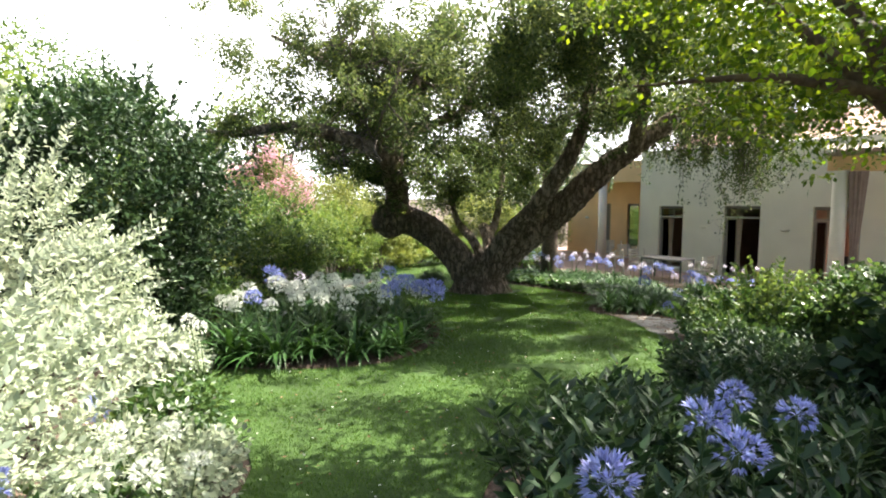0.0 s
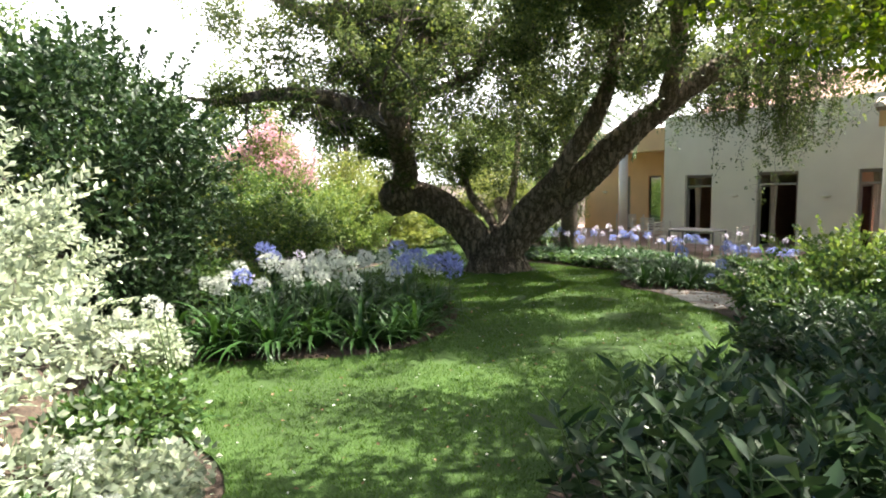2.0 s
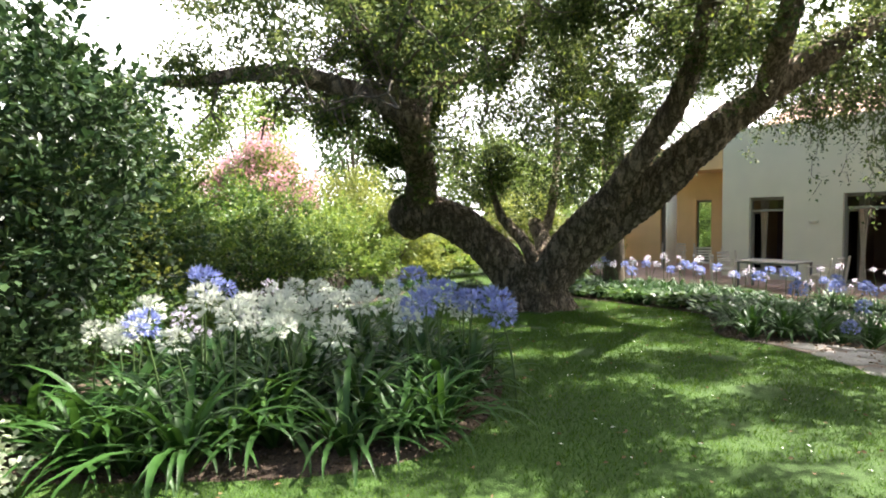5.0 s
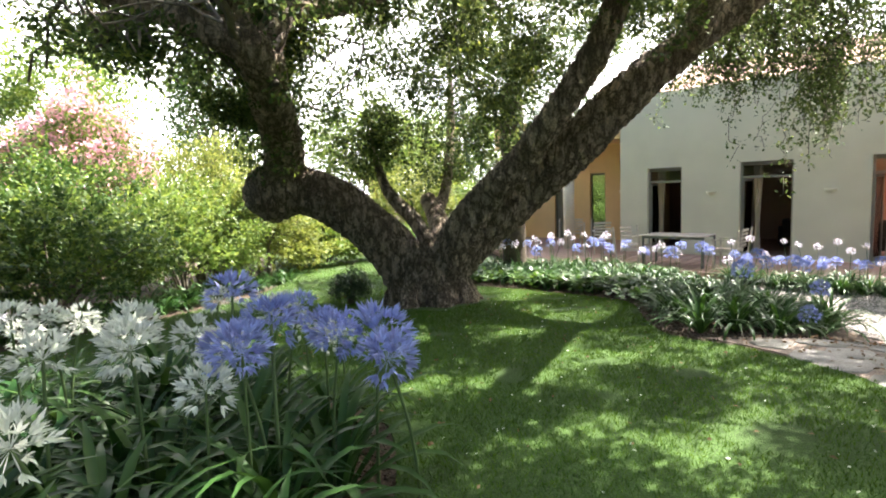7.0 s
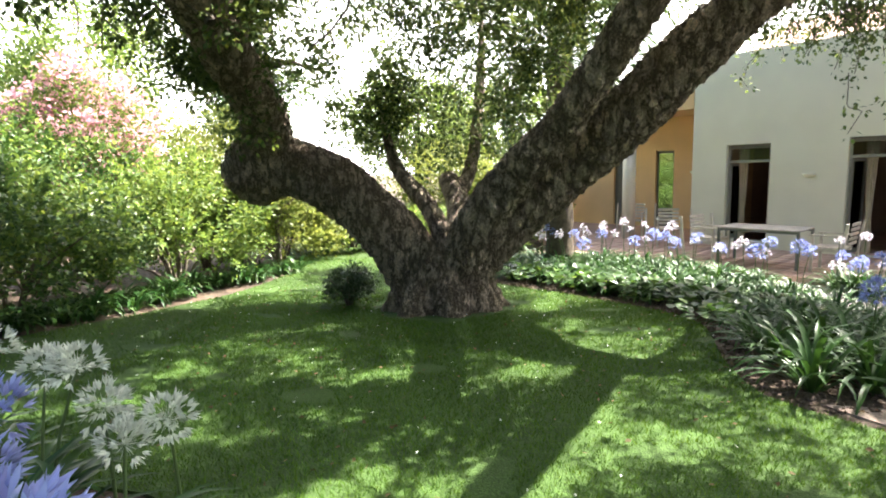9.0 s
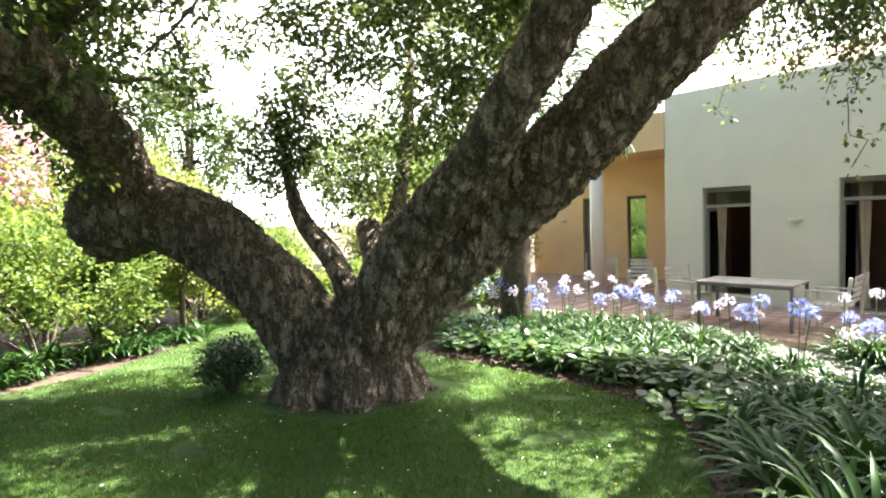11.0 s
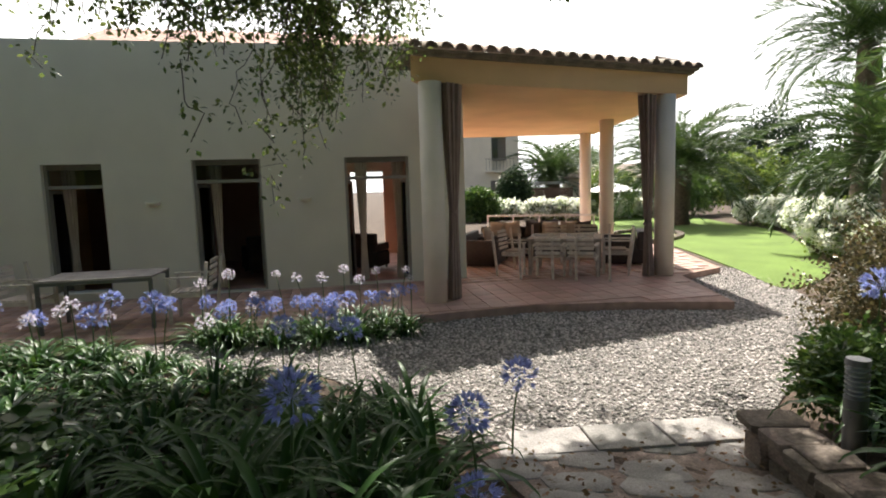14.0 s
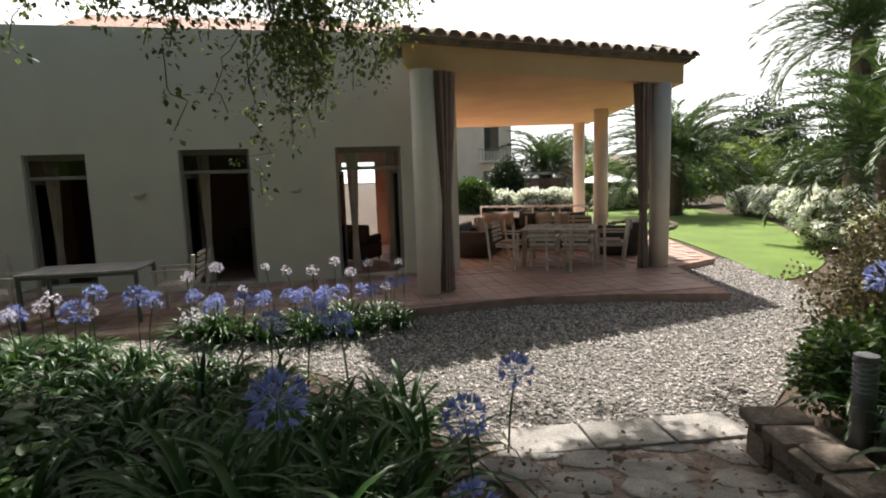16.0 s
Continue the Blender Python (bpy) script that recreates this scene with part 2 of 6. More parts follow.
# ---- mesh helpers ----
def mesh_np(name, v, faces, material, smooth=False):
    me = bpy.data.meshes.new(name)
    v = np.asarray(v, np.float32)
    faces = [np.asarray(f, np.int32) for f in (faces if isinstance(faces, (list, tuple)) else [faces]) if len(f)]
    loops = np.concatenate([f.ravel() for f in faces])
    sizes = np.concatenate([np.full(len(f), f.shape[1], np.int32) for f in faces])
    starts = np.concatenate([[0], np.cumsum(sizes)[:-1]]).astype(np.int32)
    me.vertices.add(len(v)); me.vertices.foreach_set("co", v.ravel())
    me.loops.add(len(loops)); me.loops.foreach_set("vertex_index", loops)
    me.polygons.add(len(sizes)); me.polygons.foreach_set("loop_start", starts)
    me.update(calc_edges=True)
    me.validate()
    if smooth:
        me.polygons.foreach_set("use_smooth", np.ones(len(sizes), bool))
    me.materials.append(material)
    return me


def from_bm(name, bm, material, smooth=False):
    me = bpy.data.meshes.new(name)
    bm.to_mesh(me); bm.free()
    if smooth:
        for p in me.polygons:
            p.use_smooth = True
    me.materials.append(material)
    return me


def part(name, data, material=None, parent=None, label="", smooth=False, m=None):
    """A bmesh or a mesh as one object under a thing or a part."""
    if isinstance(data, bmesh.types.BMesh):
        data = from_bm(name, data, material, smooth)
    ob = new(name, data)
    if parent is not None:
        ob.parent = parent
    if m is not None:
        ob.matrix_basis = m
    if label:
        ob["label"] = label
    return ob


def empty(name, m=None):
    ob = new(name)
    ob.empty_display_size = 0.2
    if m is not None:
        ob.matrix_basis = m
    return ob


def box(bm, x0, y0, z0, x1, y1, z1, m=None, bevel=0.0):
    r = bmesh.ops.create_cube(bm, size=1, matrix=Matrix.Translation(((x0 + x1) / 2, (y0 + y1) / 2, (z0 + z1) / 2)) @ Matrix.Diagonal((x1 - x0, y1 - y0, z1 - z0, 1)))
    if bevel:
        es = list({e for v in r["verts"] for e in v.link_edges})
        vs = bmesh.ops.bevel(bm, geom=es, offset=bevel, segments=2, affect="EDGES", profile=0.6)["verts"]
        vs = list({v for f in bm.faces for v in f.verts if v in set(vs)})
        if m is not None:
            bmesh.ops.transform(bm, matrix=m, verts=vs)
    elif m is not None:
        bmesh.ops.transform(bm, matrix=m, verts=r["verts"])
    return bm


def one_box(*a, m=None, bevel=0.0):
    return box(bmesh.new(), *a, m=m, bevel=bevel)


def rod(bm, a, b, r, r2=None, n=8):
    a, b = Vector(a), Vector(b)
    d = b - a
    q = d.to_track_quat("Z", "Y").to_matrix().to_4x4()
    bmesh.ops.create_cone(bm, cap_ends=True, segments=n, radius1=r, radius2=r if r2 is None else r2, depth=d.length, matrix=Matrix.Translation((a + b) / 2) @ q)
    return bm


def catmull(pts, step):
    """A smooth line of (x, y, z, radius) through the given ones."""
    p = np.asarray(pts, float)
    p = np.vstack([2 * p[0] - p[1], p, 2 * p[-1] - p[-2]])
    p[0, 3], p[-1, 3] = p[1, 3], p[-2, 3]
    out = []
    for i in range(1, len(p) - 2):
        n = max(2, int(np.linalg.norm(p[i + 1, :3] - p[i, :3]) / step))
        t = np.linspace(0, 1, n, endpoint=False)[:, None]
        a, b, c, d = p[i - 1], p[i], p[i + 1], p[i + 2]
        out.append(0.5 * (2 * b + (c - a) * t + (2 * a - 5 * b + 4 * c - d) * t ** 2 + (3 * b - a - 3 * c + d) * t ** 3))
    out.append(p[-2:-1])
    return np.vstack(out)


def tube(line, sides, rough=0.0, freq=3.0):
    """Vertices and quads of a tapered tube along (x, y, z, radius), closed at its end, rough like bark."""
    line = np.asarray(line, float)
    c, r = line[:, :3], np.maximum(line[:, 3], 0.002)
    tan = np.gradient(c, axis=0)
    tan /= np.linalg.norm(tan, axis=1, keepdims=True) + 1e-9
    u = np.cross(tan[0], (0.31, 0.87, 0.2)); u /= np.linalg.norm(u)
    ang = np.linspace(0, 2 * np.pi, sides, endpoint=False)
    v = np.empty((len(c), sides, 3))
    for i in range(len(c)):
        u = u - tan[i] * (u @ tan[i]); u /= np.linalg.norm(u)
        w = np.cross(tan[i], u)
        ring = np.cos(ang)[:, None] * u + np.sin(ang)[:, None] * w
        rr = np.full(sides, r[i])
        if rough:
            for k in range(sides):
                q = c[i] + ring[k] * r[i]
                q1 = Vector(q * freq)
                lump = noise.noise(q1 * 0.35) * 0.9
                w = 0.12 * noise.noise_vector(q1 * 1.7)
                d = noise.voronoi(Vector((q[0] * freq * 2.3 + w[0] * 4, q[1] * freq * 2.3 + w[1] * 4, q[2] * freq * 0.95 + w[2] * 4)))[0]
                ridge = min((d[1] - d[0]) / 0.22, 1.0)
                rr[k] += rough * (0.8 * lump + 0.75 * ridge ** 0.7 - 0.4 + 0.4 * noise.noise(q1 * 3.1) + 0.2 * noise.noise(q1 * 7.3)) * min(1, r[i] / 0.25)
        v[i] = c[i] + ring * rr[:, None]
    idx = np.arange(len(c) * sides).reshape(len(c), sides)
    a, b = idx[:-1], idx[1:]
    f = np.stack([a, np.roll(a, -1, 1), np.roll(b, -1, 1), b], -1).reshape(-1, 4)
    return v.reshape(-1, 3), f


def join(pieces):
    vs, fs, k = [], [], 0
    for v, f in pieces:
        vs.append(v); fs.append(f + k); k += len(v)
    return np.vstack(vs), np.vstack(fs)


def unit(v):
    return v / (np.linalg.norm(v, axis=-1, keepdims=True) + 1e-9)


def leaves(pos, way, length, width, fold=0.25, jitter=0.35):
    """Folded kite-shaped leaves at pos, pointing along way."""
    n = len(pos)
    way = unit(way + rng.normal(0, jitter, (n, 3)))
    side = unit(np.cross(way, unit(rng.normal(0, 0.55, (n, 3)) + (0, 0, 1))))
    up = np.cross(side, way)
    ln = length * rng.uniform(0.65, 1.25, (n, 1))
    wd = width * rng.uniform(0.7, 1.2, (n, 1))
    v = np.stack([pos, pos + way * ln * 0.5 + side * wd + up * wd * fold, pos + way * ln, pos + way * ln * 0.5 - side * wd + up * wd * fold], 1)
    i = np.arange(n)[:, None] * 4
    f = np.concatenate([i + (0, 1, 2), i + (0, 2, 3)], 1).reshape(-1, 3)
    return v.reshape(-1, 3), f


def clump_leaves(centres, radius, per, length, width, droop=-0.1, fold=0.25):
    """Leaves in loose balls round the given centres, pointing outwards."""
    c = np.repeat(np.asarray(centres, float), per, 0)
    d = unit(rng.normal(0, 1, (len(c), 3)))
    rr = np.repeat(np.broadcast_to(np.asarray(radius, float), (len(centres),)), per)[:, None]
    pos = c + d * rr * rng.uniform(0.25, 1.0, (len(c), 1)) ** 0.6
    return leaves(pos, d + (0, 0, droop), length, width, fold)


def in_poly(x, y, poly):
    p = np.asarray(poly)
    r = np.zeros(np.shape(x), bool)
    for (x1, y1), (x2, y2) in zip(p, np.roll(p, -1, 0)):
        c = (y1 > y) != (y2 > y)
        with np.errstate(divide="ignore", invalid="ignore"):
            r ^= c & (x < (x2 - x1) * (y - y1) / (y2 - y1 + 1e-12) + x1)
    return r


def smooth_poly(poly, step=0.25):
    p = np.asarray(poly, float)
    out = []
    for i in range(len(p)):
        a, b, c, d = p[i - 1], p[i], p[(i + 1) % len(p)], p[(i + 2) % len(p)]
        n = max(2, int(np.linalg.norm(c - b) / step))
        t = np.linspace(0, 1, n, endpoint=False)[:, None]
        out.append(0.5 * (2 * b + (c - a) * t + (2 * a - 5 * b + 4 * c - d) * t ** 2 + (3 * b - a - 3 * c + d) * t ** 3))
    return np.vstack(out)

# ---- ground ----
def ramp(a, b, x):
    u = np.clip((x - a) / (b - a), 0, 1)
    return u * u * (3 - 2 * u)


def ground_z(x, y):
    """Height of the garden's ground: it falls away along the walk and levels out at the gravel."""
    z = np.interp(y, [-8, 0, 2, 4.5, 7.5, 10, 12, 16, 22, 60], [1.9, 1.15, 0.75, 0.54, 0.44, 0.38, 0.27, 0.0, -0.1, -0.12])
    e = np.where(y < 12, 3.2 + 0.35 * np.maximum(0, 12 - y), 3.2 + 0.25 * (y - 12))
    k = ramp(e + 0.3, e + 3.2, x)
    return z * (1 - k) - 0.15 * k


def gz(x, y):
    return float(ground_z(np.float64(x), np.float64(y)))


def sheet(name, outline, material, lift, step=0.3, flat=None, skirt=0.0):
    """A sheet with the given outline that lies on the ground."""
    from mathutils.geometry import delaunay_2d_cdt
    o = np.asarray(outline, float)
    lo, hi = o.min(0), o.max(0)
    gx, gy = np.meshgrid(np.arange(lo[0], hi[0], step), np.arange(lo[1], hi[1], step))
    q = np.stack([gx.ravel(), gy.ravel()], 1)
    q = q[in_poly(q[:, 0], q[:, 1], o)]
    pts = [Vector(p) for p in np.vstack([o, q])]
    r = delaunay_2d_cdt(pts, [], [list(range(len(o)))], 1, 1e-5)
    v = np.array([(p.x, p.y) for p in r[0]])
    z = ground_z(v[:, 0], v[:, 1]) + lift if flat is None else np.full(len(v), flat)
    faces = [list(f) if (v[f[1]] - v[f[0]])[0] * (v[f[2]] - v[f[0]])[1] - (v[f[1]] - v[f[0]])[1] * (v[f[2]] - v[f[0]])[0] > 0 else list(f)[::-1] for f in r[2]]
    me = bpy.data.meshes.new(name)
    me.from_pydata(np.column_stack([v, z]).tolist(), [], faces)
    me.update()
    me.materials.append(material)
    ob = new(name, me)
    if skirt:
        sol = ob.modifiers.new("thickness", "SOLIDIFY")
        sol.thickness, sol.offset = skirt, -1
    return ob


def big_ground():
    near = np.arange(-14, 34.01, 0.5)
    ax = np.concatenate([[-900, -300, -120, -60, -30, -20], near, [38, 46, 60, 100, 250, 900]])
    x, y = np.meshgrid(ax, ax + 2)
    z = ground_z(x, np.clip(y, -8, 60))
    n = len(ax)
    i = np.arange(n * n).reshape(n, n)
    f = np.stack([i[:-1, :-1], i[:-1, 1:], i[1:, 1:], i[1:, :-1]], -1).reshape(-1, 4)
    ob = new("ground", mesh_np("ground", np.stack([x, y, z], -1).reshape(-1, 3), f, M_SOIL, True))
    tagged(ob, "dark brown mulched soil of the garden beds", "ground", kind="structure")


big_ground()
LAWN = smooth_poly([(0.6, -5), (0.4, 1), (0.2, 3.0), (0.35, 4.2), (0.9, 4.95), (2.0, 5.8), (3.0, 7.0), (3.55, 8.5), (3.5, 9.6), (3.45, 10.3), (3.3, 11.0), (2.98, 11.7), (3.22, 12.7), (3.55, 13.5), (3.72, 14.3), (3.45, 15.15), (2.8, 16.3), (1.75, 17.5), (0.9, 19.5), (0.4, 27), (-3.2, 27), (-2.9, 21.5), (-2.2, 19.6), (-2.6, 17.5), (-3.3, 16.4), (-4.4, 14.6), (-5.0, 12.6), (-4.2, 11.2), (-2.5, 11.0), (-0.9, 10.7), (-0.25, 10.0), (-0.2, 9.0), (-0.4, 8.2), (-0.8, 7.6), (-1.5, 7.27), (-2.6, 7.17), (-3.5, 7.1), (-3.8, 6.5), (-3.2, 6.0), (-2.3, 5.2), (-1.7, 4.6), (-1.5, 3.9), (-1.4, 2), (-1.6, -5)])
tagged(sheet("lawn", LAWN, M_LAWN, 0.02, 0.25, skirt=0.08), "mown green lawn dappled with sun and shade", "lawn", kind="structure")
GRAVEL = smooth_poly([(6.1, 12.4), (6.5, 11.4), (7.2, 10.45), (8.5, 10.0), (9.7, 9.6), (11.5, 9.3), (13.5, 9.55), (16.0, 10.5), (16, 12.5), (12, 16), (9, 17), (7.4, 17.4), (6.3, 17.4), (6.6, 15.5), (6.9, 14.4), (6.4, 13.2)])
tagged(sheet("gravel", GRAVEL, M_GRAVEL, 0.012, 0.3, skirt=0.06), "grey and white garden gravel in front of the terrace", "gravel", kind="structure")
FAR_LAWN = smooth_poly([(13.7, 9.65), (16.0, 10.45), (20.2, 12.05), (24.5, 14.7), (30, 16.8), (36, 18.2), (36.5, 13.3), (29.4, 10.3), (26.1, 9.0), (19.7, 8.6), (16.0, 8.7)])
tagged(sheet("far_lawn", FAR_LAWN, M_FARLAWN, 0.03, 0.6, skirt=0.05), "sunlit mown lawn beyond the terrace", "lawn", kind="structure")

a = np.linspace(0, 2 * np.pi, 90, endpoint=False)
ROOT = np.column_stack([0.85 + np.cos(a) * (1.02 + 0.14 * np.sin(3 * a + 1) + 0.10 * np.sin(7 * a) + 0.07 * np.sin(13 * a)), 15.65 + np.sin(a) * (0.95 + 0.13 * np.cos(4 * a) + 0.08 * np.sin(11 * a))])
tagged(sheet("bare_soil", ROOT, M_SOIL, 0.012, 0.2, skirt=0.03), "bare brown earth round the foot of the oak", "soil", kind="structure")

# terrace slab
TERRACE = [(3.8, 21.2), (5.2, 19.4), (6.92, 17.22), (7.9, 15.95), (8.9, 14.75), (9.65, 14.05), (10.45, 13.16), (11.1, 11.9), (11.62, 10.48), (13.95, 11.36), (15.2, 10.71), (19.0, 12.0), (21.2, 14.2), (22.2, 15.8), (20, 20), (13.5, 24), (8, 30), (4, 30)]
tagged(sheet("terrace", TERRACE, M_GROUT, 0, 1.0, -0.012, skirt=0.16), "raised terrace with terracotta tiles", "terrace", kind="structure")

# ---- house ----
U = Vector((0.620, -0.785, 0)).normalized()      # along the white wall
NIN = Vector((0.785, 0.620, 0)).normalized()     # into the house
CORNER = Vector((7.30, 21.62, 0))


def wall_frame(origin, along):
    """A pose whose x runs along the wall and whose y points into the house."""
    y = Vector((-along.y, along.x, 0))
    return Matrix(((along.x, y.x, 0, origin.x), (along.y, y.y, 0, origin.y), (0, 0, 1, origin.z), (0, 0, 0, 1)))


def wall(name, length, height, thick, holes, material, m, label, z0=-0.15):
    """A wall with openings (x0, x1, z0, z1) that go through it."""
    bm = bmesh.new()
    xs = sorted({0, length, *[h for q in holes for h in q[:2]]})
    zs = sorted({z0, height, *[h for q in holes for h in q[2:]]})
    for xa, xb in zip(xs, xs[1:]):
        run = None
        for za, zb in zip(zs, zs[1:]):
            hole = any(q[0] < (xa + xb) / 2 < q[1] and q[2] < (za + zb) / 2 < q[3] for q in holes)
            if not hole:
                run = (run[0], zb) if run else (za, zb)
            if run and (hole or zb == zs[-1]):
                box(bm, xa, 0, run[0], xb, thick, run[1])
                run = None
    bmesh.ops.remove_doubles(bm, verts=bm.verts, dist=1e-4)
    ob = part(name, bm, material, m=m)
    return tagged(ob, label, "wall", kind="structure")


WALL = wall_frame(CORNER, U)
tagged_wall = wall("wall_white", 8.19, 4.45, 0.3, [(0.81, 1.76, 0.15, 2.38), (3.21, 4.39, 0.0, 2.42), (5.89, 7.11, 0.0, 2.42)], M_WHITE, WALL, "white rendered house wall with tall openings")


def door_set(name, x0, x1, z0, z1, label, leaf_open=0.0, inner=True):
    """A tall glazed opening: frame, roller-blind box, transom light, and leaves with glass."""
    d = empty(name, WALL @ Matrix.Translation((0, 0, 0)))
    tagged(d, label, "window" if z0 > 0.1 else "door", kind="structure")
    y0, y1, t = 0.10, 0.17, 0.05
    part("window_frame", one_box(x0 - 0.004, y0, z0, x0 + t, y1, z1, bevel=0.006), M_FRAME, d)
    part("window_frame", one_box(x1 - t, y0, z0, x1 + 0.004, y1, z1, bevel=0.006), M_FRAME, d)
    part("window_frame", one_box(x0 + t, y0, z1 - 0.10, x1 - t, y1, z1 + 0.003, bevel=0.006), M_SHUTTER, d, "dark blind box")
    part("transom", one_box(x0 + t, y0, z1 - 0.42, x1 - t, y1, z1 - 0.36, bevel=0.006), M_FRAME, d)
    g = part("pane", one_box(x0 + t, 0.13, z1 - 0.36, x1 - t, 0.138, z1 - 0.10), M_GLASS, d)
    g.visible_shadow = False
    zt = z1 - 0.42
    lw = (x1 - x0 - 2 * t)
    for k, (a, turn) in enumerate(((x0 + t, 78), (x1 - t, -78))):
        w = lw / 2 * (1 if k == 0 else -1)
        m = Matrix.Translation((a, 0.18, 0)) @ Matrix.Rotation(radians(turn), 4, "Z")
        leaf = empty("casement", m)
        leaf.parent = d
        s = 1 if w > 0 else -1
        for q in ((0, 0.045), (abs(w) - 0.045, abs(w))):
            part("stile", one_box(min(s * q[0], s * q[1]), 0, z0 + 0.01, max(s * q[0], s * q[1]), 0.045, zt - 0.01, bevel=0.004), M_FRAME, leaf)
        for q in ((z0 + 0.012, z0 + 0.10), (zt - 0.075, zt - 0.012)):
            part("rail", one_box(min(s * 0.045, w - s * 0.045), 0.002, q[0], max(s * 0.045, w - s * 0.045), 0.043, q[1], bevel=0.004), M_FRAME, leaf)
        p = part("pane", one_box(min(s * 0.045, w - s * 0.045), 0.018, z0 + 0.1, max(s * 0.045, w - s * 0.045), 0.026, zt - 0.075), M_GLASS, leaf)
        p.visible_shadow = False
    return d


door_set("window_1", 0.81, 1.76, 0.15, 2.38, "tall open window with grey-brown frame in the white wall")
door_set("door_1", 3.21, 4.39, 0.0, 2.42, "open glazed double door with transom and grey-brown frame")
door_set("door_2", 5.89, 7.11, 0.0, 2.42, "open glazed double door leading to a sunlit room")
part("window_sill", one_box(0.77, -0.03, 0.105, 1.80, 0.12, 0.148, bevel=0.006), M_WHITE, None, m=WALL)
tagged(bpy.data.objects["window_sill"], "white rendered window sill", "sill", kind="structure")

# rooms behind the wall
wall("wall_room_back", 8.0, 3.2, 0.15, [(6.15, 7.05, 0.05, 2.3)], M_ROOM, WALL @ Matrix.Translation((0, 5.0, 0)), "terracotta painted wall at the back of the rooms")
for i, x in enumerate((0.0, 2.4, 5.2, 8.04)):
    wall("wall_room_side_%d" % (i + 1), 4.7, 3.2, 0.15, [], M_ROOM, WALL @ Matrix.Translation((x, 0.3, 0)) @ Matrix.Rotation(radians(90), 4, "Z") if i else WALL @ Matrix.Translation((0.15, 0.3, 0)) @ Matrix.Rotation(radians(90), 4, "Z"), "painted partition wall between rooms")
part("ceiling", one_box(0, 0.3, 3.0, 8.19, 5.15, 3.2), M_WHITE, None, m=WALL)
tagged(bpy.data.objects["ceiling"], "plain white room ceiling", "ceiling", kind="structure")
part("roof", one_box(0, 0.3, 4.0, 8.19, 6, 4.2), M_WHITE, None, m=WALL)
tagged(bpy.data.objects["roof"], "flat roof of the white wing behind its parapet", "roof", kind="structure")
part("room_floor", one_box(0, 0.3, -0.1, 8.19, 5.15, 0.006), M_TILE, None, m=WALL)
tagged(bpy.data.objects["room_floor"], "dark tiled floor of the rooms", "floor", kind="structure")

# loggia with ochre walls, set back beside the white wall
OCHRE = wall_frame(CORNER + NIN * 3.0 - U * 6.05, U)
wall("wall_ochre", 6.05, 4.1, 0.3, [(1.95, 2.55, 0.0, 2.4), (3.45, 4.05, 0.0, 2.4)], M_ORANGE, OCHRE, "warm ochre rendered wall of the loggia")
wall("wall_loggia_side", 2.58, 4.1, 0.3, [], M_ORANGE, wall_frame(CORNER + U * 0.3 + NIN * 0.41, NIN), "ochre rendered side wall of the loggia")
part("loggia_beam", one_box(-4.6, -0.02, 3.3, -0.004, 0.4, 4.12, bevel=0.01), M_ORANGE, None, m=WALL)
tagged(bpy.data.objects["loggia_beam"], "ochre rendered beam over the loggia", "beam", kind="structure")
part("loggia_ceiling", one_box(-4.6, 0.4, 3.4, 0.0, 3.0, 3.5), M_ORANGE, None, m=WALL)
tagged(bpy.data.objects["loggia_ceiling"], "ochre plastered loggia ceiling", "ceiling", kind="structure")
part("room_back", one_box(0, 1.6, -0.1, 6.05, 1.8, 4.0), M_ROOM, None, m=OCHRE)
tagged(bpy.data.objects["room_back"], "dim back wall of the room behind the loggia", "wall", kind="structure")


def column(name, x, y, z1, r, label):
    bm = bmesh.new()
    rod(bm, (0, 0, 0), (0, 0, z1), r, n=40)
    ob = part(name, bm, M_COLUMN, None, smooth=False, m=Matrix.Translation((x, y, 0)))
    for p in ob.data.polygons:
        p.use_smooth = len(p.vertices) == 4
    return tagged(ob, label, "column", "terrace columns", "structure")


column("column_1", 10.13, 14.70, 3.40, 0.18, "round white rendered column at the porch corner")
column("column_2", 13.86, 11.68, 3.40, 0.18, "round white rendered column beside a tied curtain")
column("column_3", 17.25, 13.40, 3.40, 0.18, "round white rendered porch column")
column("column_4", 20.6, 14.7, 3.40, 0.18, "round white rendered porch column by the lawn")
column("column_5", 6.23, 22.98, 3.30, 0.17, "round white rendered loggia column")

# porch: soffit, fascia beam and tiled eave
P_FL, P_FR, P_BR, P_BL = Vector((9.88, 14.88, 0)), Vector((14.10, 11.32, 0)), Vector((21.2, 14.55, 0)), Vector((18.9, 18.6, 0))


def slab(name, pts, z0, z1, material, label, category):
    bm = bmesh.new()
    lo = [bm.verts.new((p.x, p.y, z0)) for p in pts]
    hi = [bm.verts.new((p.x, p.y, z1)) for p in pts]
    bm.faces.new(lo); bm.faces.new(hi)
    for i in range(len(pts)):
        j = (i + 1) % len(pts)
        bm.faces.new((lo[i], lo[j], hi[j], hi[i]))
    bmesh.ops.recalc_face_normals(bm, faces=bm.faces)
    return tagged(part(name, bm, material), label, category, kind="structure")


slab("porch_ceiling", [P_FL, P_FR, P_BR, P_BL, CORNER + U * 8.2], 3.40, 3.77, M_ORANGE, "ochre rendered porch roof slab with smooth soffit", "ceiling")


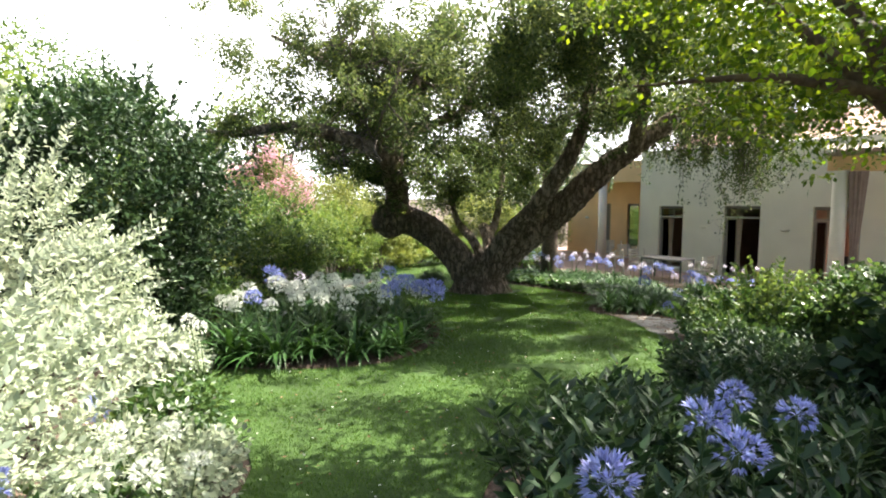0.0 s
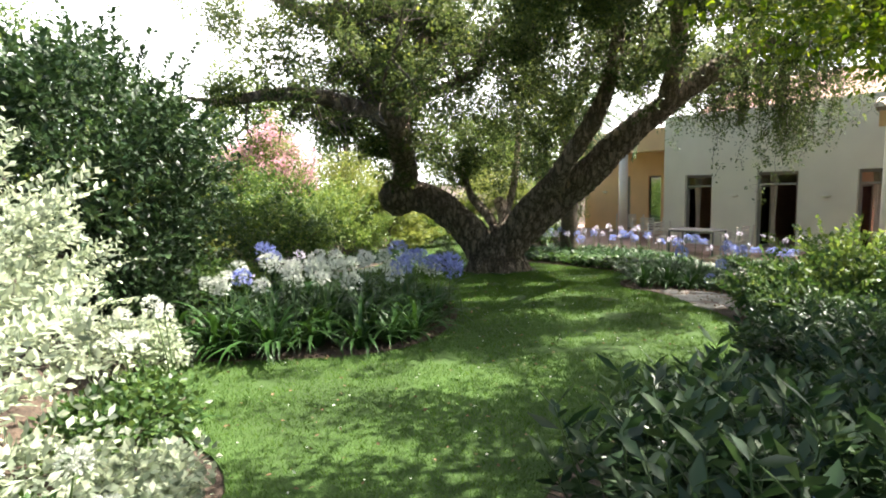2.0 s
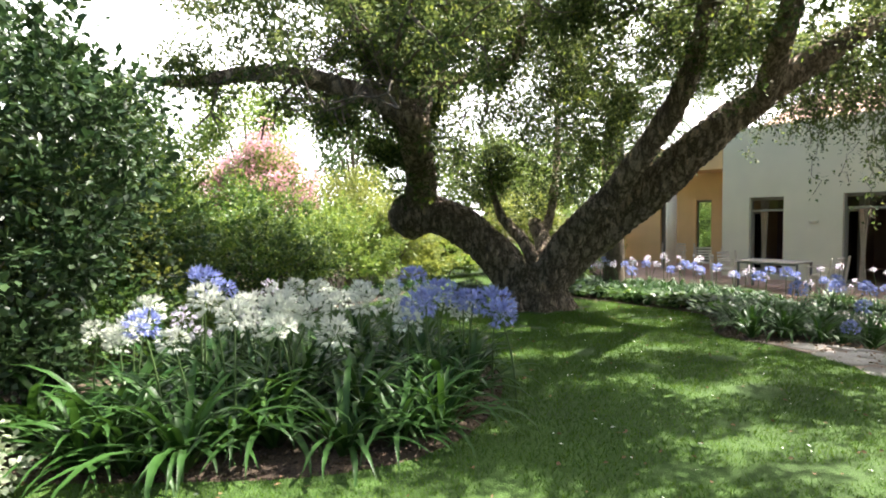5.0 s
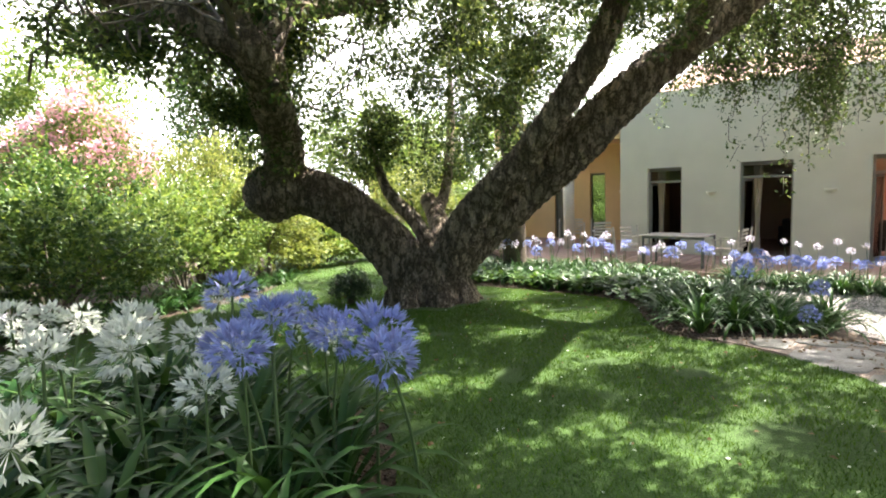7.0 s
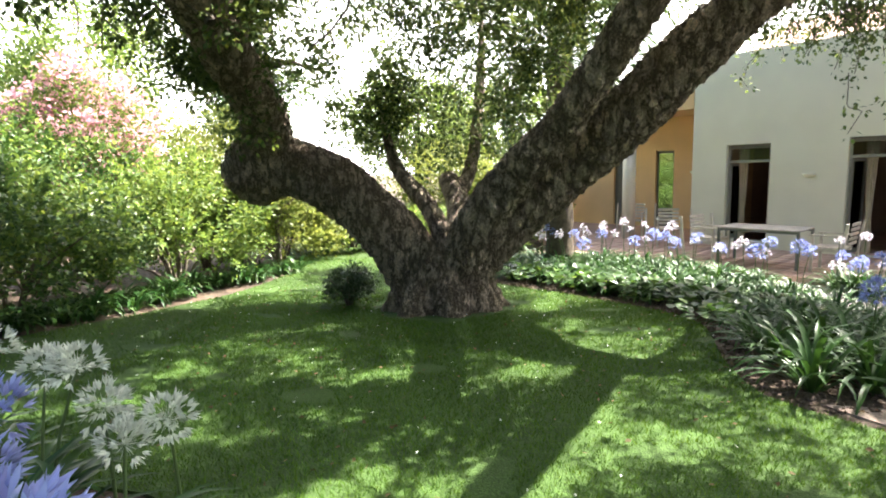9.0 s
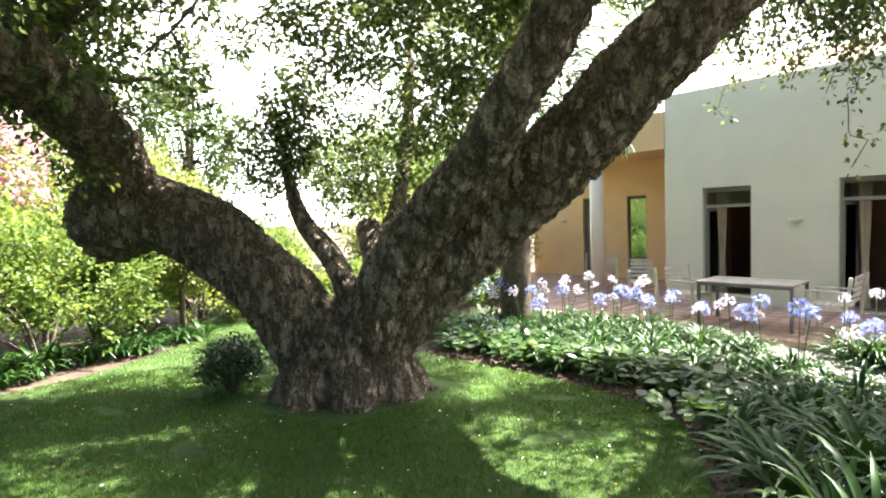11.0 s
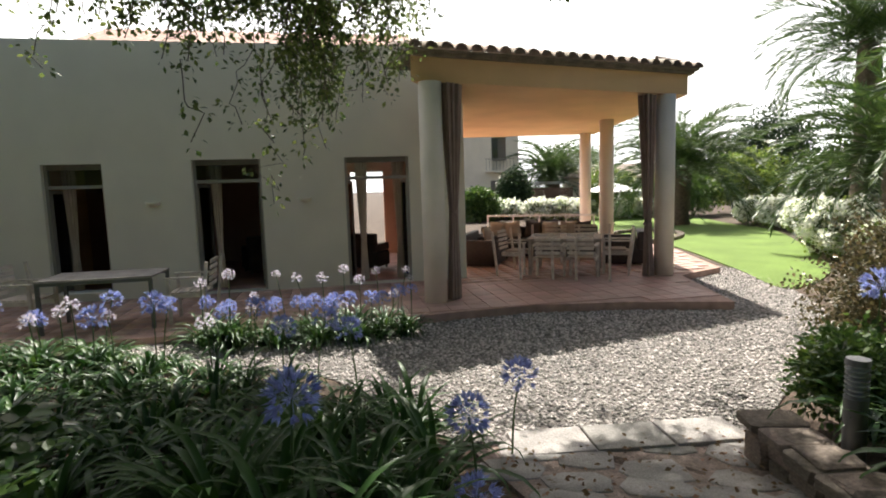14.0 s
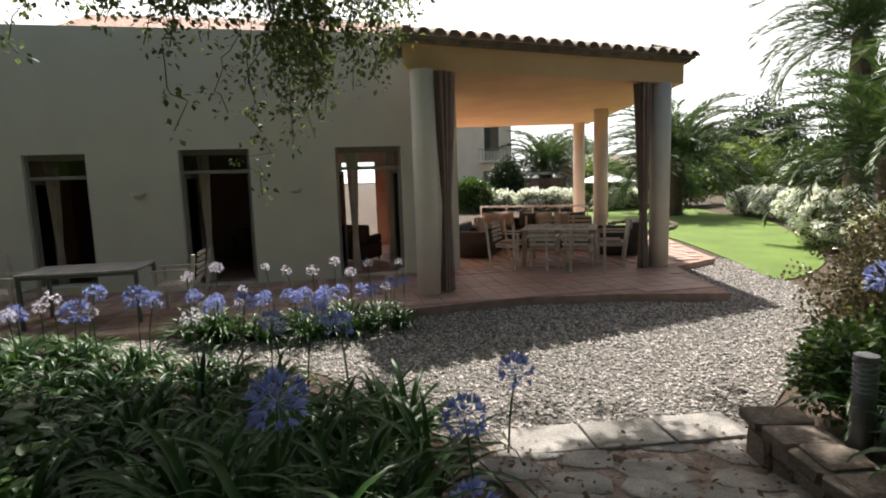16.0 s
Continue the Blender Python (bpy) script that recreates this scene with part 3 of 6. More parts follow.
def eave(a, b, inward, n):
    """A row of barrel tiles that stand out over the fascia, with their bedding."""
    along = (b - a).normalized()
    m = Matrix(((along.x, inward.x, 0, a.x), (along.y, inward.y, 0, a.y), (0, 0, 1, 3.77), (0, 0, 0, 1)))
    ln = (b - a).length
    e = empty("roof_eave", m)
    tagged(e, "weathered clay barrel tiles along the porch eave", "roof", kind="structure")
    part("bedding", one_box(-0.05, -0.10, 0.003, ln + 0.05, 1.0, 0.06), M_ROOF, e)
    part("under_tile_row", one_box(-0.08, -0.16, 0.055, ln + 0.08, 1.0, 0.085), M_ROOF, e)
    k = ln / n
    ang = np.linspace(0, np.pi, 9)
    for lift, w, y0, y1, off, nm in ((0.085, 0.105, -0.24, 0.6, 0.5, "cover_tile"),):
        pr = np.array([(np.cos(a) * w, np.sin(a) * w * 0.95) for a in ang] + [(np.cos(a) * (w - 0.016), np.sin(a) * (w - 0.016) * 0.95) for a in ang[::-1]])
        q = len(pr)
        v = np.array([(px, y, pz + lift + (y - y0) * 0.22) for y in (y0, y1) for px, pz in pr])
        f = np.array([(i, (i + 1) % q, (i + 1) % q + q, i + q) for i in range(q)])
        caps = np.array([(i, i + 1, q - 2 - i, q - 1 - i) for i in range(8)])
        me = mesh_np(nm, v, [f, caps], M_ROOF)
        for i in range(n + 1):
            part(nm, me, None, e, m=Matrix.Translation(((i + off) * k - k / 2, rng.uniform(-0.012, 0.012), rng.uniform(-0.006, 0.006))) @ Matrix.Rotation(rng.uniform(-0.03, 0.03), 4, "Z"))
    return e


front_in = Vector((P_FL.y - P_FR.y, P_FR.x - P_FL.x, 0)).normalized()
eave(P_FL, P_FR, front_in, 22)
right_in = Vector((P_FR.y - P_BR.y, P_BR.x - P_FR.x, 0)).normalized()
eave(P_FR, P_BR, right_in, 32)
slab("porch_roof", [P_FL + front_in * 0.6 + Vector((0.1, 0, 0)), P_FR + front_in * 0.8, P_BR, P_BL, CORNER + U * 8.2 + NIN * 0.4], 3.78, 4.04, M_ROOF, "clay tiled porch roof", "roof")


# ---- cork oak ----
def oak():
    tree = empty("cork_oak_tree", Matrix.Translation((0.85, 15.7, gz(0.85, 15.7))))
    tagged(tree, "old cork oak with rugged grey-brown bark forking from the ground", "tree")
    o = np.array([0.85, 15.7, gz(0.85, 15.7)])
    limbs = {
        "trunk": [(0.85, 15.75, -0.35, 0.95), (0.85, 15.75, 0.0, 0.80), (0.83, 15.72, 0.3, 0.62), (0.80, 15.70, 0.75, 0.58), (0.78, 15.70, 1.05, 0.45)],
        "left": [(0.55, 15.75, 0.35, 0.40), (0.15, 15.82, 1.05, 0.40), (-0.55, 15.98, 1.72, 0.38), (-1.25, 16.15, 2.05, 0.40), (-1.7, 16.3, 2.15, 0.46), (-1.95, 16.35, 2.35, 0.38)],
        "left_up": [(-1.6, 16.25, 2.2, 0.36), (-1.5, 15.5, 2.75, 0.30), (-1.45, 14.4, 3.2, 0.26), (-1.4, 13.2, 3.62, 0.23), (-1.75, 12.95, 3.82, 0.17), (-2.5, 12.8, 4.1, 0.15), (-3.1, 12.6, 4.25, 0.13), (-3.9, 12.4, 4.25, 0.11), (-4.7, 12.2, 4.1, 0.07), (-5.4, 12.1, 4.2, 0.03)],
        "left_mid": [(-1.4, 13.2, 3.62, 0.19), (-1.2, 13.25, 4.0, 0.17), (-0.95, 13.5, 4.7, 0.15), (-0.8, 13.9, 5.6, 0.11), (-0.3, 14.3, 6.6, 0.08), (0.2, 14.6, 7.6, 0.04)],
        "left_high": [(-1.45, 13.15, 3.75, 0.16), (-1.75, 13.2, 4.5, 0.14), (-2.2, 13.4, 5.2, 0.12), (-3.1, 13.6, 6.0, 0.08), (-4.3, 13.7, 6.6, 0.04)],
        "left_cross": [(-1.1, 13.4, 4.2, 0.12), (-0.3, 14.5, 4.65, 0.11), (0.4, 14.6, 5.0, 0.10), (0.6, 14.7, 5.7, 0.08), (1.3, 15.0, 6.6, 0.05)],
    "right": [(1.0, 15.65, 0.5, 0.40), (1.75, 15.4, 1.35, 0.40), (2.47, 15.05, 2.0, 0.37), (3.08, 14.55, 2.62, 0.34), (3.6, 14.1, 3.2, 0.30), (4.05, 13.9, 3.6, 0.25), (4.9, 13.7, 4.25, 0.20), (5.9, 13.8, 4.9, 0.17), (7.0, 14.3, 5.3, 0.11), (8.0, 14.9, 5.3, 0.05)],
        "middle": [(1.0, 15.5, 0.55, 0.34), (1.38, 15.05, 1.42, 0.27), (1.72, 14.7, 1.9, 0.24), (2.1, 14.3, 2.36, 0.21), (2.3, 13.9, 2.75, 0.19), (2.55, 13.5, 3.2, 0.18), (2.85, 13.1, 3.8, 0.16), (3.1, 12.8, 4.8, 0.13), (3.2, 12.6, 6.2, 0.08), (3.3, 12.4, 7.2, 0.04)],
        "slim": [(0.95, 15.9, 0.85, 0.16), (0.64, 16.2, 1.47, 0.13), (0.24, 16.6, 1.95, 0.11), (0.05, 16.8, 2.5, 0.07), (-0.05, 16.9, 3.1, 0.03)],
        "stub": [(1.12, 16.0, 0.9, 0.24), (1.14, 16.6, 1.4, 0.19), (1.05, 16.9, 1.7, 0.17), (0.98, 17.05, 1.86, 0.13), (0.96, 17.08, 1.9, 0.03)],
        "back": [(1.12, 16.8, 1.5, 0.12), (1.4, 17.1, 2.1, 0.10), (1.6, 17.5, 3.4, 0.08), (1.7, 18.0, 4.8, 0.04)],
        "over": [(4.4, 13.6, 3.85, 0.19), (4.3, 12.7, 4.9, 0.16), (3.9, 11.6, 5.6, 0.12), (3.4, 10.4, 6.0, 0.06)],
        "reach": [(4.6, 13.75, 4.0, 0.14), (5.3, 13.9, 4.45, 0.10), (6.0, 14.6, 4.6, 0.07), (6.6, 15.6, 4.7, 0.03)],
    }
    pieces, lines = [], []
    for key, pts in limbs.items():
        big = pts[0][3] > 0.25
        line = catmull(pts, 0.03 if big else 0.045)
        lines.append((key, line))
        pieces.append(tube(line, 104 if big else 26, 0.075 if big else 0.04, 4.2))
    # buttress roots
    for a in np.linspace(0, 2 * np.pi, 9, endpoint=False):
        a += rng.uniform(-0.2, 0.2)
        d = np.array([np.cos(a), np.sin(a), 0])
        c = np.array([0.85, 15.72, 0])
        pts = [(*(c + d * 0.38 + (0, 0, 0.50)), 0.22), (*(c + d * 0.60 + (0, 0, 0.14)), 0.22), (*(c + d * 0.80 + (0, 0, -0.05)), 0.16), (*(c + d * 1.05 + (0, 0, -0.2)), 0.10)]
        pieces.append(tube(catmull(pts, 0.04), 44, 0.08, 4.2))
    # burl at the elbow of the low limb
    burl = [(-1.35, 16.1, 2.0, 0.30), (-1.75, 16.25, 2.02, 0.47), (-2.0, 16.3, 2.0, 0.42), (-2.25, 16.35, 1.95, 0.22)]
    pieces.append(tube(catmull(burl, 0.04), 80, 0.10, 4.2))
    v, f = join(pieces)
    part("trunk", mesh_np("trunk", v - o, f, M_BARK, True), None, tree, "rugged cork bark")
    # branches and twigs that carry the crown
    tw, tips = [], []

    def grow(p, d, r, n, depth):
        pts = [(*p, r)]
        q = p.copy()
        for i in range(n):
            d = unit(d + rng.normal(0, 0.28, 3) + np.array((0, 0, 0.04 if depth < 2 else -0.03)))
            q = q + d * (0.34 if depth < 2 else 0.2)
            if q[0] > 4.3 or q[2] < 3.3:
                break
            pts.append((*q, r * (1 - 0.8 * (i + 1) / n)))
            if depth < 2 and i > 0:
                for _ in range(2 if depth == 0 else 1):
                    if rng.random() < 0.75:
                        grow(q, unit(d + rng.normal(0, 0.8, 3)), r * 0.55, rng.integers(3, 6), depth + 1)
            if depth >= 1 or i > 1:
                tips.append((q[0], q[1], q[2]))
        if len(pts) > 1:
            tw.append(tube(np.array(pts), 5))

    for key, line in lines:
        if key in ("trunk", "reach", "right"):
            continue
        start = {"left": 2.5, "stub": 2.5, "middle": 0.62, "left_up": 0.12, "over": 0.45, "slim": 0.6, "back": 0.3}.get(key, 0.3)
        n = len(line)
        for i in range(int(n * start), n, 9 if key != "left_up" else 13):
            if rng.random() < 0.8 and line[i, 0] < 4.6 and not (key == "right" and line[i, 0] > 3.3) and not (key == "over" and line[i, 0] > 4.1):
                up = 0.35 if key in ("right", "reach", "over") else 0.1
                grow(line[i, :3].copy(), unit(rng.normal(0, 1, 3) + (0, 0, up)), max(0.015, line[i, 3] * 0.28), rng.integers(4, 8), 0)
    # shoots on the burl and round the fork
    for c, k, s in (((-1.75, 16.1, 2.75), 16, 0.4), ((-0.55, 17.0, 2.9), 20, 0.5), ((1.5, 16.9, 2.9), 34, 0.55), ((0.6, 16.8, 3.2), 24, 0.55), ((2.7, 15.5, 3.1), 34, 0.5), ((-0.9, 15.6, 3.3), 12, 0.5)):
        tips.extend((np.array(c) + rng.normal(0, s, (k, 3))).tolist())
    # hanging sprays at the end of the long limb
    for c, drop, k in (((7.7, 15.1, 4.6), 2.6, 14), ((8.2, 15.4, 4.5), 2.0, 12), ((7.5, 14.6, 4.6), 2.2, 15), ((7.3, 15.0, 4.6), 2.4, 10), ((8.0, 14.4, 4.6), 2.0, 14), ((7.2, 15.2, 4.8), 1.5, 20), ((6.6, 15.6, 4.7), 1.5, 20), ((6.1, 15.5, 4.7), 1.3, 18), ((5.4, 14.6, 4.7), 0.9, 14), ((8.3, 14.2, 5.2), 1.2, 16), ((5.7, 16.9, 4.6), 1.1, 16), ((6.3, 16.6, 4.6), 1.2, 18), ((6.9, 16.3, 4.7), 1.2, 18), ((7.4, 16.0, 4.7), 1.1, 18), ((9.0, 14.6, 4.8), 1.2, 14), ((8.6, 15.0, 4.7), 1.2, 16), ((6.3, 14.3, 4.9), 0.9, 16), ((5.6, 12.2, 4.6), 1.0, 12), ((7.0, 14.0, 5.1), 1.0, 14)):
        c = np.array(c)
        for _ in range(k):
            a = c + rng.normal(0, 0.36, 3) * (1, 1, 0.4)
            n = int(drop * rng.uniform(0.5, 1.05) / 0.12)
            pts = [a + np.array((0, 0, -0.12 * i)) + np.cumsum(rng.normal(0, 0.02, (i + 1, 3)), 0)[-1] for i in range(max(3, n))]
            tw.append(tube(np.array([(*p, 0.006) for p in pts]), 4))
            sprays.extend(pts)
    v, f = join(tw)
    tagged(part("branchwork", mesh_np("branchwork", v - o, f, M_TWIG, True), None, tree), kind="stuff")
    tips = np.array(tips)
    airy = np.array([noise.noise(Vector(q) * 0.85) + 0.5 * noise.noise(Vector(q) * 2.1) for q in tips])
    tips = tips[airy > 0.05]
    ends = []
    for key, line in lines:
        if key in ("trunk", "left"):
            continue
        for q in line[int(len(line) * 0.62)::3, :3]:
            if q[0] < 4.6:
                ends.extend((q + rng.normal(0, 0.32, (3, 3)) + (0, 0, 0.1)).tolist())
    # many of these clumps are added overhead, unseen, to shade lawn and paving
    for c, r, k in (((6.6, 16.2, 5.1), 0.55, 60), ((7.3, 15.6, 5.2), 0.55, 60), ((5.8, 16.8, 5.1), 0.55, 50), ((5.0, 15.6, 5.4), 0.6, 50), ((4.0, 16.8, 5.6), 0.65, 60), ((5.2, 17.4, 5.4), 0.55, 45), ((8.0, 16.2, 5.2), 0.45, 40), ((7.4, 12.9, 5.5), 0.65, 90), ((8.6, 12.4, 5.2), 0.6, 80), ((8.2, 13.3, 5.5), 0.6, 70), ((7.9, 11.9, 5.3), 0.5, 60), ((2.2, 9.6, 6.0), 0.7, 75), ((3.6, 10.2, 5.9), 0.7, 75), ((4.6, 9.4, 5.8), 0.7, 70), ((5.2, 10.9, 5.9), 0.65, 60), ((3.0, 11.6, 6.2), 0.7, 70), ((1.6, 11.0, 6.4), 0.6, 50), ((6.2, 13.2, 5.6), 0.7, 55), ((8.9, 11.6, 5.0), 0.55, 40), ((7.6, 14.4, 5.7), 0.6, 40), ((5.2, 11.9, 5.6), 0.6, 45), ((6.6, 11.4, 5.9), 0.6, 40), ((-5.6, 13.6, 6.2), 0.6, 50), ((-4.5, 13.9, 6.2), 0.6, 40), ((9.5, 13.1, 5.5), 0.5, 90), ((9.8, 12.4, 5.5), 0.5, 90), ((10.0, 11.7, 5.5), 0.5, 80), ((9.4, 11.4, 5.4), 0.5, 60), ((-1.6, 15.1, 3.3), 0.35, 60), ((-2.15, 15.3, 3.4), 0.4, 60), ((-2.1, 15.6, 4.1), 0.45, 50), ((0.6, 16.9, 4.3), 0.7, 60), ((0.6, 15.4, 5.7), 0.7, 60), ((-0.7, 16.6, 5.0), 0.7, 60), ((-3.0, 16.0, 4.6), 0.7, 60), ((2.0, 16.6, 4.6), 0.7, 60), ((1.6, 16.2, 6.2), 0.8, 60), ((-1.6, 15.4, 6.2), 0.8, 60)):
        ends.extend((np.array(c) + rng.normal(0, r, (k, 3)) * (1, 1, 0.45)).tolist())
    # broad canopy over the lawn and the bed, open in places
    # mostly out of view, placed to throw dappled shade on the ground
    q = rng.uniform((0.8, 8.6, 0), (8.6, 17.6, 1), (4200, 3))
    q[:, 2] = 5.1 + q[:, 2] * 1.3 - 0.03 * ((q[:, 0] - 4) ** 2 + (q[:, 1] - 13) ** 2)
    gaps = np.array([noise.noise(Vector((a * 0.75, b * 0.75, 2.0))) + 0.8 * noise.noise(Vector((a * 1.9, b * 1.9, 7.0))) for a, b, _ in q])
    canopy = q[(gaps > 0.26) & (q[:, 2] > 4.7)]
    keep = rng.random(len(tips)) < min(1, 3000 / len(tips))
    tips = tips[keep]
    ends = np.array(ends)
    airy = np.array([noise.noise(Vector(q) * 1.25) for q in ends])
    tips = np.vstack([tips, ends[airy > 0.02], canopy])
    # the last seven tufts are added overhead only to shade the ground
    tufts = [np.array(c) + rng.normal(0, r, (k, 3)) for c, k, r in (
        ((0.0, 16.8, 2.75), 26, 0.30), ((0.25, 16.7, 3.1), 14, 0.30), ((1.5, 17.1, 2.75), 22, 0.32), ((2.2, 15.9, 3.4), 26, 0.4), ((-1.5, 15.2, 3.35), 34, 0.34), ((-1.55, 14.2, 3.75), 34, 0.38),
        ((-2.0, 13.2, 4.5), 34, 0.45), ((-0.9, 13.4, 4.4), 22, 0.4), ((-3.0, 12.8, 4.6), 26, 0.4), ((-4.2, 12.5, 4.6), 22, 0.4), ((-1.3, 13.0, 5.4), 30, 0.5), ((-2.6, 13.6, 5.8), 26, 0.5),
        ((0.9, 16.6, 3.7), 24, 0.45), ((2.0, 16.0, 4.2), 26, 0.5), ((1.5, 16.4, 5.2), 30, 0.55), ((2.7, 15.2, 4.0), 18, 0.36), ((0.3, 14.8, 5.6), 24, 0.5), ((-2.1, 16.1, 2.75), 12, 0.2), ((0.3, 16.0, 4.9), 20, 0.5), ((8.0, 12.4, 5.4), 60, 0.6), ((9.0, 12.7, 5.4), 50, 0.55), ((7.6, 11.6, 5.4), 40, 0.5), ((9.4, 12.0, 5.3), 36, 0.5), ((0.6, 10.0, 5.8), 36, 0.6), ((1.4, 9.6, 5.8), 28, 0.6), ((-0.4, 9.6, 6.0), 28, 0.6))]
    tips = np.vstack([tips] + tufts)
    low = (tips[:, 2] > 2.0) & ~((tips[:, 0] > 4.2) & (tips[:, 2] < 3.9))
    tips = tips[low]
    under = (tips[:, 0] > 2.4) & (tips[:, 0] < 5.2) & (tips[:, 1] > 12.8) & (tips[:, 2] < 2.5 + (tips[:, 0] - 2.45) * 0.87)
    tips = tips[~under]
    v, f = clump_leaves(tips, 0.22, 66, 0.078, 0.024)
    part("crown", mesh_np("crown", v - o, f, L_OAK), None, tree, "small dark grey-green leathery leaves")
    # about a third of the clumps also get paler leaves
    v, f = clump_leaves(tips[rng.random(len(tips)) < 0.3], 0.28, 26, 0.075, 0.023)
    part("young_leaves", mesh_np("young_leaves", v - o, f, L_OAKPALE), None, tree, "paler leaves on some clumps")
    v, f = clump_leaves(np.array(sprays), 0.11, 6, 0.075, 0.027, -0.5)
    part("hanging_sprays", mesh_np("hanging_sprays", v - o, f, L_OAK), None, tree, "leafy sprays hanging from a long limb")


sprays = []
oak()


# ---- shrubs ----
def shrub(name, x, y, rx, ry, h, material, label, count=420, per=26, leaf=(0.07, 0.022), clump=0.22, base=0.05, z=None, category="shrub", second=None, share=0.0, lean=(0, 0), gap=0.0, sprigs=0):
    """A bush: stems from the ground and leaves in many small clumps with an uneven outline."""
    z = gz(x, y) if z is None else z
    s = empty(name, Matrix.Translation((x, y, z)))
    tagged(s, label, category)
    d = unit(rng.normal(0, 1, (count * 2, 3)))
    d = d[d[:, 2] > -0.55][:count]
    rad = rng.uniform(0.35, 1.0, (len(d), 1)) ** 0.45
    wob = np.array([1 + 0.32 * noise.noise(Vector(q * 1.9) + Vector((x, y, 0))) + 0.18 * noise.noise(Vector(q * 4.7) + Vector((y, x, 3))) for q in d])[:, None]
    c = d * rad * wob * (rx, ry, h * 0.56) + (0, 0, h * 0.5 + base)
    c[:, :2] += np.outer(c[:, 2] / h, lean)
    if gap:
        hole = np.array([noise.noise(Vector(q * 1.1) + Vector((x * 3, y * 3, 0))) for q in c])
        c = c[hole > -0.35 + gap]
    c = c[c[:, 2] > 0.06]
    st = []
    for k in range(9):
        t = c[rng.integers(len(c))]
        st.append(tube(catmull([(t[0] * 0.08, t[1] * 0.08, -0.05, 0.022 + h * 0.006), (t[0] * 0.35, t[1] * 0.35, t[2] * 0.5, 0.016 + h * 0.004), (*t, 0.006)], 0.2), 6))
    v, f = join(st)
    part("stem", mesh_np("stem", v, f, M_TWIG, True), None, s)
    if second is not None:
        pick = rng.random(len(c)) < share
        # second colour only higher up: paler leaves paint sunlit tips, petals are blossom
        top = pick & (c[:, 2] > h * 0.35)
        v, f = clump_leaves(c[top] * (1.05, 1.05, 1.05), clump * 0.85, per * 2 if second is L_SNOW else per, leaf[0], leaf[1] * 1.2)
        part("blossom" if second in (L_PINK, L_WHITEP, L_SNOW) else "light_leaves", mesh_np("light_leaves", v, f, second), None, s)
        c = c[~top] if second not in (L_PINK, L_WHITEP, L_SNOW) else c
    pieces = [clump_leaves(c, clump, per, leaf[0], leaf[1])]
    if sprigs:
        pos, way = [], []
        for k in rng.integers(0, len(c), sprigs):
            d = unit(c[k] - (0, 0, h * 0.35) + rng.normal(0, 0.15, 3)) + (0, 0, 0.35)
            side = unit(np.cross(d, rng.normal(0, 1, 3)))
            ln = rng.uniform(0.25, 0.55)
            for t in np.linspace(0.1, 1, 9):
                q = c[k] + d * ln * t - (0, 0, 0.12 * t * t)
                pos += [q, q]
                way += [side + d * 0.7, -side + d * 0.7]
        pieces.append(leaves(np.array(pos), np.array(way), leaf[0], leaf[1], 0.25, 0.15))
    v, f = join(pieces)
    part("foliage", mesh_np("foliage", v, f, material), None, s)
    return s




def tree(name, x, y, trunk_h, h, rx, ry, material, label, count=700, per=26, leaf=(0.1, 0.035), clump=0.4, r=0.14, z=None, lean=(0, 0), bark=None, bottom=0.3, gap=0.1):
    """A tapered trunk with limbs and a crown of many clumps with an uneven outline and gaps."""
    z = gz(x, y) if z is None else z
    t = empty(name, Matrix.Translation((x, y, z)))
    tagged(t, label, "tree")
    d = unit(rng.normal(0, 1, (count, 3)))
    wob = np.array([1 + 0.4 * noise.noise(Vector(q * 1.6) + Vector((x, y, 1))) + 0.2 * noise.noise(Vector(q * 4.1) + Vector((y, x, 5))) for q in d])[:, None]
    mid = trunk_h + (h - trunk_h) * 0.5
    c = d * rng.uniform(0.3, 1, (count, 1)) ** 0.5 * wob * (rx, ry, (h - trunk_h) * 0.55) + (lean[0], lean[1], mid)
    hole = np.array([noise.noise(Vector(q * 0.8) + Vector((x * 3, y * 3, 0))) for q in c])
    c = c[hole > -0.4 + gap]
    pieces = [tube(catmull([(0, 0, -0.2, r * 1.3), (lean[0] * 0.1, lean[1] * 0.1, trunk_h * 0.5, r), (lean[0] * 0.4, lean[1] * 0.4, trunk_h, r * 0.8), (lean[0], lean[1], h * 0.85, r * 0.2)], 0.15), 14, r * 0.15, 4)]
    for k in range(14):
        e = c[rng.integers(len(c))]
        b = np.array((lean[0] * 0.35, lean[1] * 0.35, trunk_h * rng.uniform(0.8, 1.15)))
        pieces.append(tube(catmull([(*b, r * 0.5), (*((b + e) / 2 + (0, 0, 0.15)), r * 0.3), (*e, 0.01)], 0.2), 7))
    v, f = join(pieces)
    part("trunk", mesh_np("trunk", v, f, bark or M_TWIG, True), None, t)
    v, f = clump_leaves(c, clump, per, *leaf)
    part("crown", mesh_np("crown", v, f, material), None, t)
    return t


# shrubs on the side of the pale bush
shrub("pale_shrub", -4.0, 4.3, 1.2, 1.6, 2.6, L_PALE, "pale variegated shrub in full sun beside the lawn", 620, 18, (0.07, 0.017), 0.24, sprigs=900, gap=0.22)
shrub("pale_shrub", -2.75, 2.6, 0.9, 1.1, 1.3, L_PALE, "low pale variegated shrub in full sun", 320, 18, (0.065, 0.016), 0.2, sprigs=420, gap=0.2)
shrub("low_shrub", -2.5, 4.9, 0.45, 0.6, 0.42, L_MID, "low leafy ground cover beside the lawn", 140, 20, (0.06, 0.022), 0.12)
shrub("low_shrub", -3.6, 6.75, 0.6, 0.4, 0.5, L_PALE, "low pale ground cover beside the lawn", 160, 20, (0.06, 0.022), 0.12)
